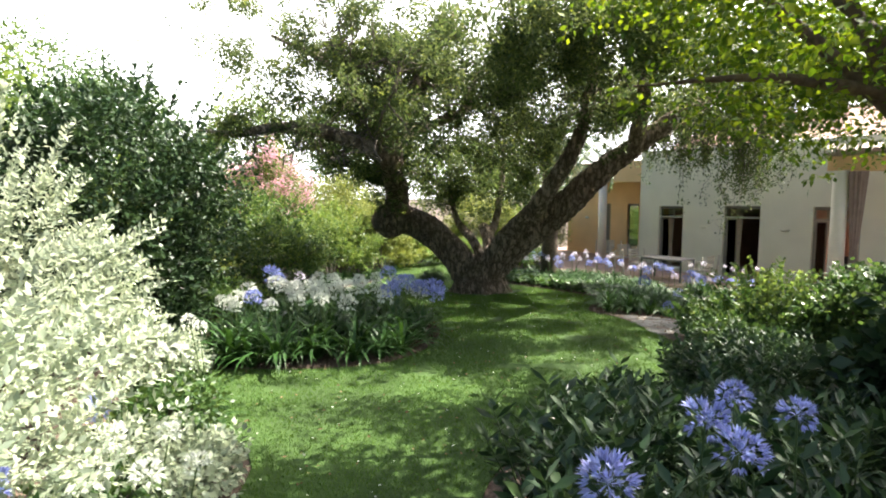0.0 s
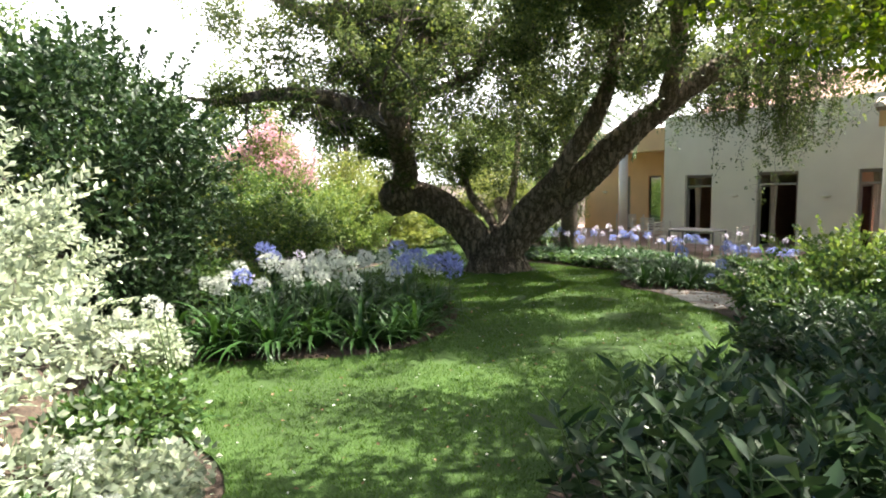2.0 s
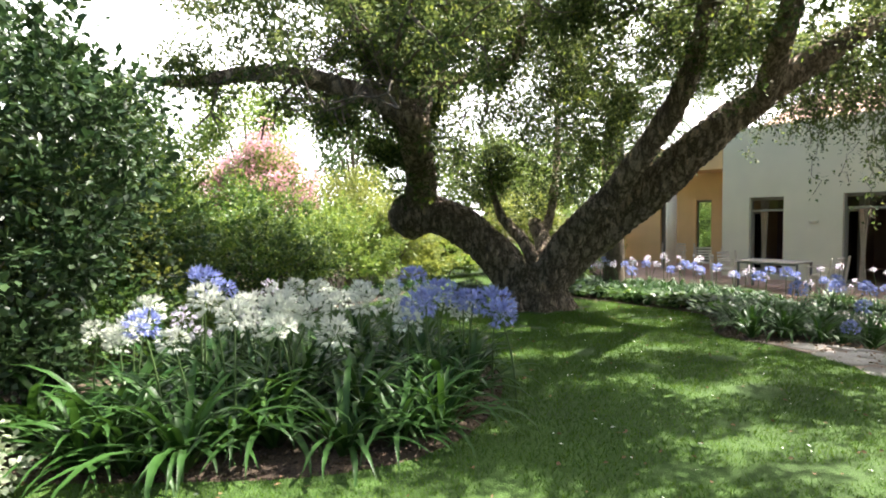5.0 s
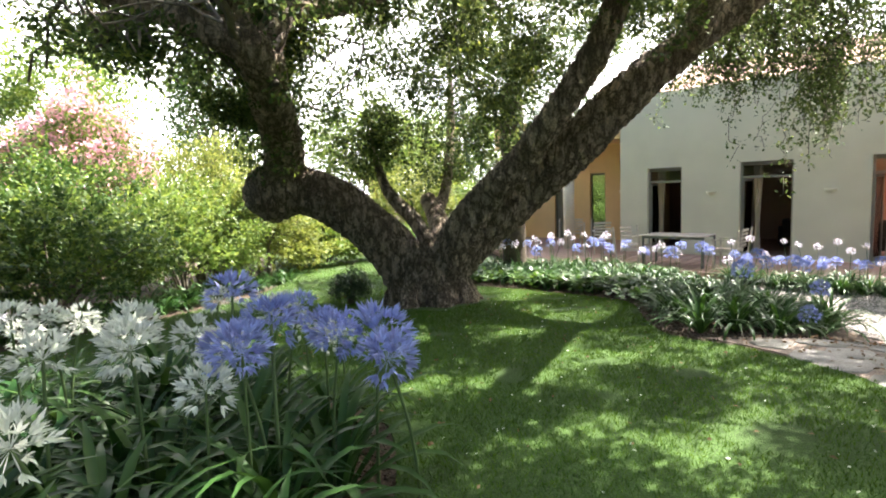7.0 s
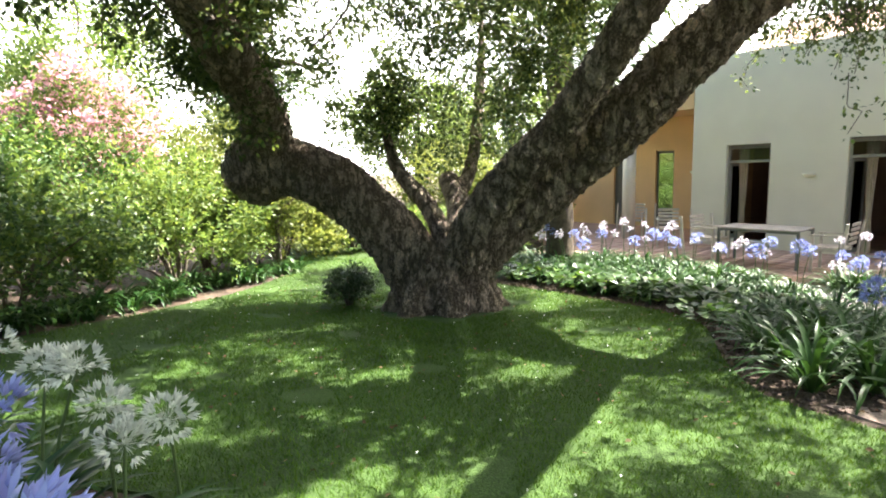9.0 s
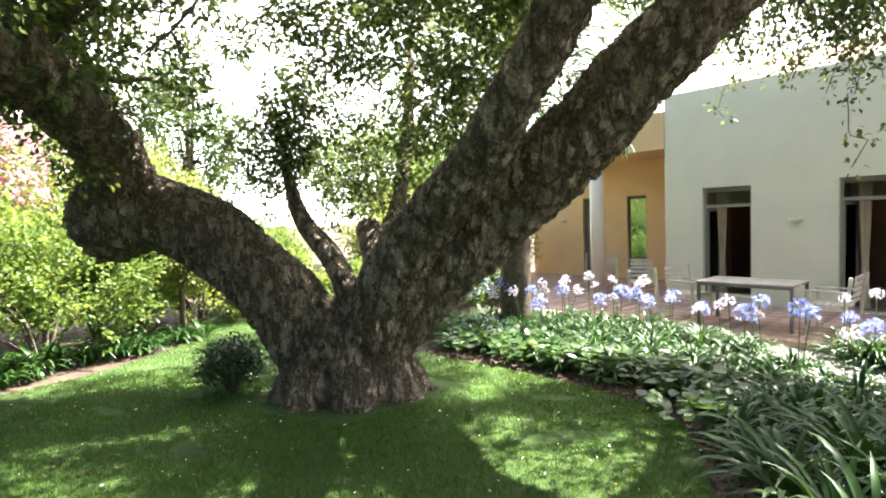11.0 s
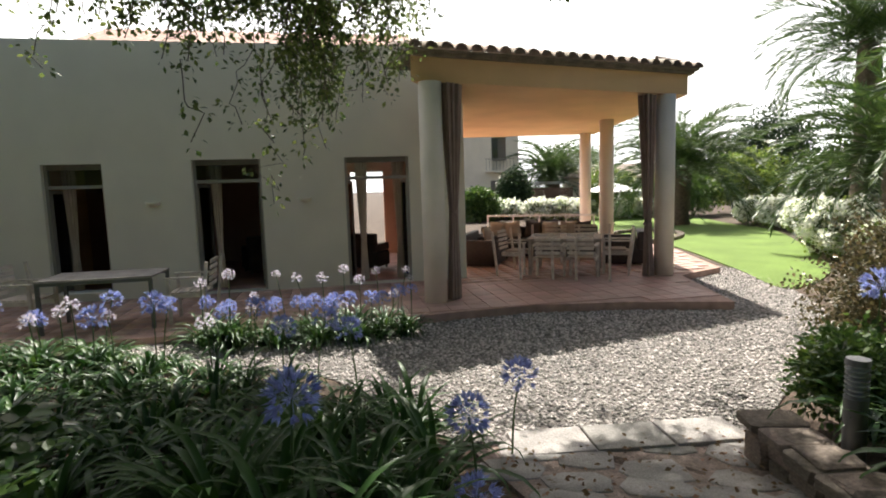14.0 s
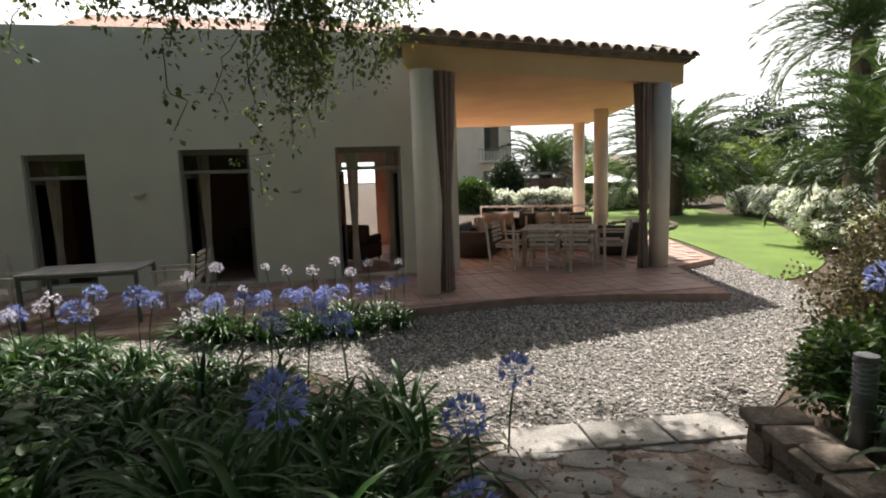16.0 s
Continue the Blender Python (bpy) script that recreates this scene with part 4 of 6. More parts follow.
shrub("low_shrub", -1.8, 3.7, 0.35, 0.5, 0.4, L_PALE, "low pale ground cover by the white flowers", 120, 20, (0.06, 0.022), 0.11)
shrub("low_shrub", -1.95, 2.6, 0.3, 0.8, 0.45, L_MID, "low leafy ground cover beneath white flowers", 140, 20, (0.06, 0.022), 0.11)
shrub("low_shrub", -1.85, 1.2, 0.4, 0.9, 0.5, L_MID, "low leafy ground cover along the lawn", 160, 20, (0.06, 0.022), 0.12)
shrub("dark_shrub", -5.3, 8.6, 1.7, 1.9, 3.7, L_DARK, "tall dark green shrub in the shade", 800, 24, (0.10, 0.03), 0.3, sprigs=420)
shrub("dark_shrub", -7.2, 6.3, 1.9, 1.9, 4.0, L_DARK, "tall dark green shrub behind a pale bush", 700, 28, (0.11, 0.036), 0.34)
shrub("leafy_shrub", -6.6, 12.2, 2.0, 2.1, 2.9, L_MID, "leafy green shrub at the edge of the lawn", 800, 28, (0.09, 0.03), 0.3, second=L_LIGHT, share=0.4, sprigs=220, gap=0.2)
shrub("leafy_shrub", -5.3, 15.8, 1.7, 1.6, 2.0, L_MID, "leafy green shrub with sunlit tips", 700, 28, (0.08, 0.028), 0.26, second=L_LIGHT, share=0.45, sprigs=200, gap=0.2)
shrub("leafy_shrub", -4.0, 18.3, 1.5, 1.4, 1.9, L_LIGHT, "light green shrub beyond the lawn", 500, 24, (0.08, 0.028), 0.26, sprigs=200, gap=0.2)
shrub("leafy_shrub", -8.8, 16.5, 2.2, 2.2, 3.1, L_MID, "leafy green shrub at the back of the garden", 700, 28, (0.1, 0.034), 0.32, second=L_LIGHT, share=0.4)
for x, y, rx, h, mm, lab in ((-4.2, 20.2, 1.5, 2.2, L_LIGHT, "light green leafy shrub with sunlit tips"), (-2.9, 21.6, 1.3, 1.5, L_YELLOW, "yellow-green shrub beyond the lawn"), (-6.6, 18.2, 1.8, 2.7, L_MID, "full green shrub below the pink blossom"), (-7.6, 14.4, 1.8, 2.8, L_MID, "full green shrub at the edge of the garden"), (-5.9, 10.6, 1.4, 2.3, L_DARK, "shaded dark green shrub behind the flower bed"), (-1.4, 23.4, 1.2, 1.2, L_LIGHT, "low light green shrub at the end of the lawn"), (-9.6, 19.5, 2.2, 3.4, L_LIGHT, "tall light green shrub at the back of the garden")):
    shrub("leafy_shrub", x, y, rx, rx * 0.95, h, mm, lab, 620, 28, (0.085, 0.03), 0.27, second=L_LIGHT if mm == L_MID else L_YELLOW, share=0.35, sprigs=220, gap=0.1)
shrub("pink_flowering_tree", -6.9, 20.5, 1.7, 1.7, 4.0, L_LIGHT, "shrubby tree crowned with pink blossom", 700, 28, (0.1, 0.034), 0.3, second=L_PINK, share=0.75, category="tree")
shrub("lime_shrub", -4.3, 22.0, 1.8, 1.8, 3.3, L_YELLOW, "yellow-green leafy shrub lit by the sun", 700, 28, (0.09, 0.03), 0.3)
shrub("lime_shrub", -2.4, 24.0, 1.4, 1.5, 2.0, L_LIGHT, "light green shrub behind the oak", 500, 26, (0.09, 0.03), 0.28)
shrub("lime_shrub", 1.6, 26.5, 1.9, 1.6, 2.6, L_YELLOW, "sunny yellow-green shrub behind the oak", 600, 26, (0.1, 0.034), 0.3)
shrub("hedge_shrub", 3.8, 27.5, 1.8, 1.6, 2.2, L_LIGHT, "light green hedge shrub near the ochre wall", 600, 26, (0.09, 0.03), 0.3)
shrub("small_dark_shrub", -0.55, 16.1, 0.36, 0.34, 0.52, L_DARK, "small dark tuft of foliage at the foot of the oak", 160, 24, (0.05, 0.012), 0.1)
tree("slender_tree", -2.55, 19.9, 1.1, 2.6, 1.0, 0.9, L_YELLOW, "small slender tree with yellow-green leaves", 260, 26, (0.07, 0.025), 0.24, 0.05)
tree("garden_tree", -9.5, 26, 2.4, 7.4, 2.6, 2.4, L_LIGHT, "tall light green tree at the back of the garden", 700, 26, (0.15, 0.05), 0.5, 0.18, gap=0.25)
tree("garden_tree", -6.0, 30, 2.6, 8.0, 2.0, 2.0, L_MID, "tall slim tree with feathery green crown", 520, 26, (0.15, 0.05), 0.5, 0.16, gap=0.3)
tree("garden_tree", -14, 20, 2.0, 8.0, 3.4, 3.2, L_MID, "broad green tree behind the shrubs", 800, 26, (0.15, 0.05), 0.55, 0.22)
tree("garden_tree", -12, 11, 2.0, 7.0, 3.0, 3.2, L_LIGHT, "bright green tree above the shrubs", 800, 26, (0.14, 0.05), 0.5, 0.2)
tree("garden_tree", -9.0, 5.5, 1.8, 5.6, 2.1, 2.3, L_YELLOW, "sunlit yellow-green tree beyond the pale bush", 700, 26, (0.13, 0.045), 0.45, 0.18)
tree("garden_tree", 0.5, 36, 2.2, 6.5, 3.6, 2.6, L_LIGHT, "sunlit tree far behind the oak", 700, 26, (0.17, 0.06), 0.6, 0.2)
tree("garden_tree", -20, 32, 2.4, 9, 4.5, 4, L_MID, "distant green tree beyond the garden shrubs", 700, 24, (0.2, 0.07), 0.7, 0.25)
tree("garden_tree", 6, 42, 2.4, 7, 4.5, 4, L_LIGHT, "distant sunlit tree beyond the garden", 600, 24, (0.2, 0.07), 0.7, 0.25)
shrub("low_shrub", -4.8, 9.9, 0.8, 0.8, 0.8, L_MID, "low green shrub between the flower bed and the tall shrubs", 260, 22, (0.08, 0.028), 0.18, sprigs=60)
shrub("low_shrub", -4.7, 11.4, 0.7, 0.6, 0.6, L_LIGHT, "low light green shrub by the flower bed", 220, 22, (0.08, 0.028), 0.18)
shrub("low_shrub", -4.4, 8.2, 0.6, 0.7, 0.8, L_DARK, "low dark shrub beside the flower bed", 220, 22, (0.08, 0.028), 0.18, sprigs=60)
shrub("blue_flower_shrub", 2.2, 21.6, 1.0, 0.9, 1.0, L_MID, "low shrub with pale blue flowers behind the oak", 260, 24, (0.08, 0.03), 0.2, second=L_BLUE, share=0.3)
shrub("white_flower_shrub", 3.2, 22.8, 1.0, 0.9, 1.1, L_LIGHT, "low shrub with white flowers near the ochre wall", 260, 24, (0.08, 0.03), 0.2, second=L_WHITEP, share=0.3)
shrub("low_shrub", 0.8, 23.5, 1.0, 1.0, 0.9, L_LIGHT, "low light green shrub behind the oak", 240, 24, (0.08, 0.03), 0.2)
# the tree that reaches over the start of the walk
tree("bright_leaved_tree", 4.9, 5.9, 3.0, 6.8, 3.1, 2.7, L_ACACIA, "dark-limbed tree with bright yellow-green canopy", 1500, 34, (0.085, 0.03), 0.3, 0.17, lean=(-0.7, -0.5), bark=M_PALMBARK, gap=0.2)
shrub("big_leaved_shrub", 4.05, 4.3, 0.7, 0.7, 1.35, L_DARK, "dark large-leaved shrub in the shade", 220, 20, (0.16, 0.06), 0.2)


# ---- agapanthus ----
def strap_leaves(n, length, width, spread):
    """Arching strap leaves from one crown, folded along the midrib."""
    vs, fs = [], []
    seg = 7
    for k in range(n):
        az = rng.uniform(0, 2 * np.pi)
        el = np.radians(rng.uniform(36, 82))
        ln = length * rng.uniform(0.65, 1.15)
        w = width * rng.uniform(0.75, 1.2)
        bend = rng.uniform(1.1, 2.7) * spread
        s = np.linspace(0, 1, seg + 1)
        ang = el - bend * s ** 1.6
        step = ln / seg
        rr = np.concatenate([[0], np.cumsum(np.cos(ang[:-1]) * step)]) + rng.uniform(0.0, 0.05)
        zz = np.concatenate([[0], np.cumsum(np.sin(ang[:-1]) * step)])
        side = rng.normal(0, 0.10)
        a2 = az + side * s ** 2
        c = np.stack([np.cos(a2) * rr, np.sin(a2) * rr, zz], 1)
        ww = w * np.clip(np.minimum(0.55 + 2.2 * s, (1 - s) * 3.2 + 0.04), 0, 1)
        t = np.array([-np.sin(az), np.cos(az), 0])
        up = np.stack([-np.sin(ang) * np.cos(az), -np.sin(ang) * np.sin(az), np.cos(ang)], 1)
        l, r = c + t * ww[:, None] + up * ww[:, None] * 0.35, c - t * ww[:, None] + up * ww[:, None] * 0.35
        base = k * 3 * (seg + 1)
        vs.append(np.stack([l, c, r], 1).reshape(-1, 3))
        i = base + np.arange(seg)[:, None] * 3
        fs.append(np.concatenate([i + (0, 1, 4, 3), i + (1, 2, 5, 4)]))
    return np.vstack(vs), np.vstack(fs)


def flower_head(n, size):
    """A ball of small trumpet florets on thin stalks."""
    d = unit(rng.normal(0, 1, (n, 3)) + (0, 0, 0.35))
    d = d[d[:, 2] > -0.6]
    pieces = []
    stalk = size * rng.uniform(0.5, 0.68, (len(d), 1))
    v, f = leaves(np.zeros((len(d), 3)), d, size * 0.62, size * 0.012, 0, 0.02)
    pieces.append((v, f))
    for k in range(6):
        ref = unit(np.cross(d, (0.3, 0.5, 0.8)))
        ref2 = np.cross(d, ref)
        a = k * np.pi / 3
        out = ref * np.cos(a) + ref2 * np.sin(a)
        v, f = leaves(d * stalk, d + out * 0.42, size * 0.36, size * 0.055, 0.3, 0.05)
        pieces.append((v, f))
    return join(pieces)


AGA = [mesh_np("agapanthus_leaves", *strap_leaves(42, 0.62, 0.018, 1.0), L_AGA) for _ in range(6)]
AGA_LOW = [mesh_np("agapanthus_leaves", *strap_leaves(30, 0.5, 0.019, 1.25), L_AGA) for _ in range(5)]
HEADS = {"blue": [mesh_np("blue_head", *flower_head(58, 0.125), L_BLUE) for _ in range(4)],
         "white": [mesh_np("white_head", *flower_head(56, 0.11), L_WHITEP) for _ in range(4)],
         "small": [mesh_np("small_head", *flower_head(36, 0.085), L_LILAC) for _ in range(3)]}


def stem_mesh(h, lean):
    v, f = tube(catmull([(0, 0, 0, 0.008), (lean * 0.3, 0, h * 0.55, 0.007), (lean, 0, h, 0.006)], 0.1), 6)
    return mesh_np("flower_stem", v, f, L_STEM, True)


STEMS = [(h, l, stem_mesh(h, l)) for h, l in ((0.72, 0.05), (0.82, 0.1), (0.92, 0.03), (1.0, 0.12), (0.62, 0.02), (0.88, -0.15))]


def bloom(parent, x, y, z_top, kind, turn=None):
    """A stem with its flower head, under a plant; x, y from the plant's root."""
    h, l, me = STEMS[rng.integers(len(STEMS))]
    k = z_top / h
    a = rng.uniform(0, 2 * np.pi)
    s = part("flower_stem", me, None, parent, m=Matrix.Translation((x - math.cos(a) * l, y - math.sin(a) * l, 0)) @ Matrix.Rotation(a, 4, "Z") @ Matrix.Diagonal((1, 1, k, 1)))
    hd = part("flower_head", HEADS[kind][rng.integers(len(HEADS[kind]))], None, s, kind.replace("small", "white") + " flower head", m=Matrix.Translation((l, 0, h)) @ Matrix.Diagonal((1, 1, 1 / k, 1)) @ Matrix.Rotation(rng.uniform(0, 6), 4, "Z") @ Matrix.Scale(rng.uniform(0.95, 1.3), 4))
    return tagged(hd, kind="stuff")


LEAF = [mesh_np("strap_leaf", *strap_leaves(1, 0.64, 0.018, 1.0), L_AGA) for _ in range(16)]


def agapanthus(x, y, meshes, label, size=1.0, z=None, single=False):
    z = gz(x, y) if z is None else z
    p = empty("agapanthus", Matrix.Translation((x, y, z - 0.01)) @ Matrix.Rotation(rng.uniform(0, 6.28), 4, "Z") @ Matrix.Scale(size * rng.uniform(0.85, 1.15), 4))
    if single:
        for k in range(34):
            part("leaf", LEAF[rng.integers(len(LEAF))], None, p, m=Matrix.Rotation(k * 2.4 + rng.uniform(-0.3, 0.3), 4, "Z") @ Matrix.Scale(rng.uniform(0.8, 1.15), 4))
    else:
        tagged(part("foliage", meshes[rng.integers(len(meshes))], None, p), kind="stuff")
    return tagged(p, label, "flower", "agapanthus bed")


def fill(poly, gap, jitter=0.35):
    p = np.asarray(poly)
    lo, hi = p.min(0), p.max(0)
    gx, gy = np.meshgrid(np.arange(lo[0], hi[0], gap), np.arange(lo[1], hi[1], gap))
    q = np.stack([gx.ravel(), gy.ravel()], 1) + rng.uniform(-jitter, jitter, (gx.size, 2)) * gap
    return q[in_poly(q[:, 0], q[:, 1], p)]


# bed beside the lawn, white and blue
BED_LEFT = [(-3.7, 7.4), (-2.6, 7.32), (-1.6, 7.4), (-0.9, 7.7), (-0.5, 8.3), (-0.32, 9.1), (-0.4, 9.9), (-1.1, 10.4), (-2.4, 10.7), (-3.8, 10.4)]
left_plants = []
for x, y in fill(BED_LEFT, 0.40):
    left_plants.append(agapanthus(x, y, AGA, "agapanthus clump with arching dark green strap leaves beside the lawn", 1.2, single=y < 8.0 or x > -0.85))
for x, y, z, k in ((-1.93, 8.14, 1.35, "white"), (-2.47, 8.16, 1.40, "white"), (-2.48, 7.6, 1.24, "white"), (-1.69, 8.74, 1.31, "white"), (-2.51, 8.95, 1.27, "white"), (-2.75, 7.7, 1.33, "blue"), (-2.85, 8.78, 1.50, "blue"),
                   (-1.75, 8.3, 1.30, "white"), (-2.05, 8.4, 1.38, "white"), (-2.2, 7.95, 1.34, "white"), (-1.4, 8.9, 1.28, "white"), (-1.2, 9.2, 1.25, "white"), (-1.55, 9.3, 1.30, "white"), (-2.0, 9.4, 1.35, "white"), (-3.0, 8.2, 1.36, "white"), (-1.85, 7.9, 1.25, "white"), (-2.3, 9.6, 1.33, "white"), (-1.0, 8.6, 1.16, "white"), (-2.65, 8.4, 1.42, "white"), (-1.5, 8.15, 1.17, "white"),
                   (-0.22, 8.72, 1.20, "blue"), (-1.04, 9.37, 1.43, "blue"), (-0.72, 9.6, 1.28, "blue"), (-0.45, 8.95, 1.26, "blue"), (-0.25, 9.0, 1.24, "blue"), (-0.85, 8.65, 1.30, "blue"), (-0.78, 9.0, 1.34, "blue"), (-0.55, 9.3, 1.22, "blue"), (-0.95, 8.95, 1.22, "blue"), (-2.9, 9.3, 1.35, "blue"),
                   *[(a, b, z, k) for a, b, z, k in zip(rng.uniform(-3.5, -1.1, 18), rng.uniform(7.9, 10.4, 18), rng.uniform(1.02, 1.30, 18), itertools.cycle(("white", "white", "small", "white")))],
                   (-1.4, 10.5, 1.2, "white"), (-0.9, 10.3, 1.18, "white"), (-0.75, 10.2, 1.04, "white"), (-0.6, 10.05, 0.95, "white"), (-0.5, 10.2, 0.98, "white"), (-1.1, 10.4, 1.14, "white")):
    host = min(left_plants, key=lambda p: (p.location.x - x) ** 2 + (p.location.y - y) ** 2)
    q = host.matrix_basis.inverted() @ Vector((x, y, z))
    bloom(host, q.x, q.y, q.z, k)

# bed between lawn and terrace
BED_RIGHT = [(3.2, 11.75), (3.5, 12.7), (3.85, 13.5), (4.05, 14.4), (3.8, 15.3), (3.1, 16.5), (2.1, 17.7), (1.8, 19.3), (2.6, 20.4), (4.6, 19.6), (5.6, 18.5), (6.5, 17.2), (6.2, 15.6), (6.35, 14.3), (6.15, 13.3), (5.9, 12.5), (4.9, 11.75), (4.0, 11.45)]
right_plants = []
for x, y in fill(BED_RIGHT, 0.37):
    right_plants.append(agapanthus(x, y, AGA_LOW if y > 13.2 else AGA, "agapanthus clump with glossy dark green strap leaves near the terrace", 0.95, single=y < 13.0))
for x, y, z, k in ((4.33, 12.36, 0.86, "blue"), (6.16, 11.92, 0.42, "blue"), (4.81, 11.7, 0.70, "blue"), (4.55, 11.55, 0.45, "blue"), (6.0, 13.3, 0.68, "blue"), (6.2, 13.7, 0.7, "blue"), (6.1, 14.1, 0.58, "small"), (6.3, 14.6, 0.7, "blue"), (5.9, 13.9, 0.66, "blue"), (6.1, 15.1, 0.56, "small"), (6.0, 15.7, 0.72, "blue"), (5.9, 16.3, 0.56, "small"), (6.2, 16.7, 0.66, "blue"), (5.8, 17.0, 0.58, "small"), (5.3, 17.3, 0.68, "blue"), (5.5, 17.8, 0.58, "small"), (6.3, 15.9, 0.62, "blue"),
                   (2.9, 18.6, 0.62, "small"), (3.3, 18.9, 0.66, "small"), (3.7, 18.4, 0.7, "small"), (4.1, 18.7, 0.74, "small"), (4.5, 18.3, 0.76, "small"), (4.9, 18.6, 0.8, "small"), (4.3, 19.2, 0.76, "small"), (3.9, 19.3, 0.7, "small"), (5.1, 18.0, 0.78, "small"), (4.7, 17.7, 0.7, "blue"), (3.2, 19.6, 0.7, "blue"), (3.5, 17.9, 0.55, "blue"), (2.6, 19.1, 0.6, "small"), (4.6, 18.9, 0.84, "small"), (5.3, 18.3, 0.8, "small"), (2.3, 19.7, 0.62, "blue"),
                   *[(3.0 + s * 3.2 + rng.normal(0, 0.15), 19.6 - s * 3.0 + rng.normal(0, 0.2), rng.uniform(0.5, 0.68), k) for s, k in zip(np.linspace(0, 1, 16), itertools.cycle(("small", "blue")))]):
    host = min(right_plants, key=lambda p: (p.location.x - x) ** 2 + (p.location.y - y) ** 2)
    q = host.matrix_basis.inverted() @ Vector((x, y, z))
    bloom(host, q.x, q.y, q.z, k)

# strip in front of the terrace, with white heads high above the leaves
BED_STRIP = [(7.15, 16.65), (7.6, 16.2), (8.4, 15.2), (9.0, 14.5), (8.7, 14.15), (8.0, 14.7), (7.3, 15.6), (6.95, 16.2)]
strip_plants = [agapanthus(x, y, AGA, "agapanthus clump in sun along the terrace edge", 0.82, -0.13) for x, y in fill(BED_STRIP, 0.27)]
for x, y, z, k in ((7.05, 16.3, 0.72, "small"), (7.35, 16.15, 0.78, "small"), (7.75, 15.75, 0.75, "small"), (7.85, 15.5, 0.70, "small"), (8.05, 15.25, 0.68, "small"), (8.3, 15.1, 0.76, "small"), (8.55, 14.75, 0.72, "small"), (8.45, 14.95, 0.6, "small"), (8.9, 14.5, 0.7, "small"), (8.75, 14.35, 0.6, "small"), (7.5, 15.9, 0.5, "small"),
                   (7.1, 15.9, 0.45, "blue"), (7.4, 15.5, 0.42, "blue"), (7.7, 15.1, 0.45, "blue"), (8.0, 14.8, 0.45, "blue"), (8.3, 14.5, 0.42, "blue"), (7.9, 15.0, 0.35, "blue"), (8.45, 14.35, 0.48, "blue"),
                   *[(7.05 + s * 1.75 + rng.normal(0, 0.12), 16.2 - s * 1.75 + rng.normal(0, 0.12), rng.uniform(0.3, 0.5), k) for s, k in zip(np.linspace(0, 1, 12), itertools.cycle(("blue", "blue", "small", "blue")))]):
    host = min(strip_plants, key=lambda p: (p.location.x - x) ** 2 + (p.location.y - y) ** 2)
    q = host.matrix_basis.inverted() @ Vector((x, y, z))
    bloom(host, q.x, q.y, q.z, k)

# edge of the shrubs at the far left of the lawn, and the bed by the steps
for x, y in fill([(-5.6, 13.6), (-4.7, 14.6), (-3.6, 16.6), (-2.9, 17.8), (-2.0, 19.7), (-2.6, 19.9), (-3.6, 18.4), (-4.6, 16.8), (-5.6, 15.2)], 0.31):
    agapanthus(x, y, AGA_LOW, "strap-leaved clump below the shrubs along the lawn", 1.05)
step_plants = [agapanthus(x, y, AGA, "agapanthus clump with long dark strap leaves behind the stone wall", 1.0, 0.12) for x, y in fill([(4.3, 8.9), (5.4, 9.4), (6.3, 9.75), (6.9, 9.9), (7.6, 9.5), (7.0, 8.8), (5.8, 8.2), (4.4, 8.0)], 0.36)]
for x, y, z, k in ((7.53, 9.59, 0.97, "blue"), (7.0, 9.15, 0.98, "blue"), (6.75, 9.0, 1.02, "blue"), (6.9, 9.3, 0.85, "blue"), (6.3, 8.55, 1.0, "blue")):
    host = min(step_plants, key=lambda p: (p.location.x - x) ** 2 + (p.location.y - y) ** 2)
    q = host.matrix_basis.inverted() @ Vector((x, y, z))
    bloom(host, q.x, q.y, q.z, k)
shrub("bronze_shrub", 8.75, 8.95, 1.0, 0.8, 1.25, L_BRONZE, "bronze and green small-leaved shrub by the gravel", 600, 26, (0.05, 0.017), 0.17, z=-0.1, sprigs=420)
shrub("bronze_shrub", 8.6, 8.0, 0.9, 0.8, 1.3, L_BRONZE, "tall bronze small-leaved shrub behind the bollard", 600, 26, (0.05, 0.017), 0.17, z=0.0, second=L_LIGHT, share=0.2, sprigs=420)
shrub("grey_shrub", 11.2, 8.4, 0.9, 0.6, 0.9, L_PALE, "low grey-green shrub beside the far lawn", 300, 24, (0.05, 0.012), 0.15, z=-0.12)
shrub("low_shrub", 7.35, 9.75, 0.5, 0.35, 0.6, L_MID, "low leafy shrub at the end of the stone wall", 220, 24, (0.06, 0.022), 0.14, z=-0.05)

# foreground bed at the start
FORE = [(0.6, 1.2), (0.4, 3.0), (0.5, 4.0), (1.0, 4.75), (2.1, 5.55), (3.1, 6.75), (3.7, 8.2), (4.4, 7.9), (4.6, 6.0), (4.0, 4.0), (3.2, 2.2), (2.2, 1.0)]


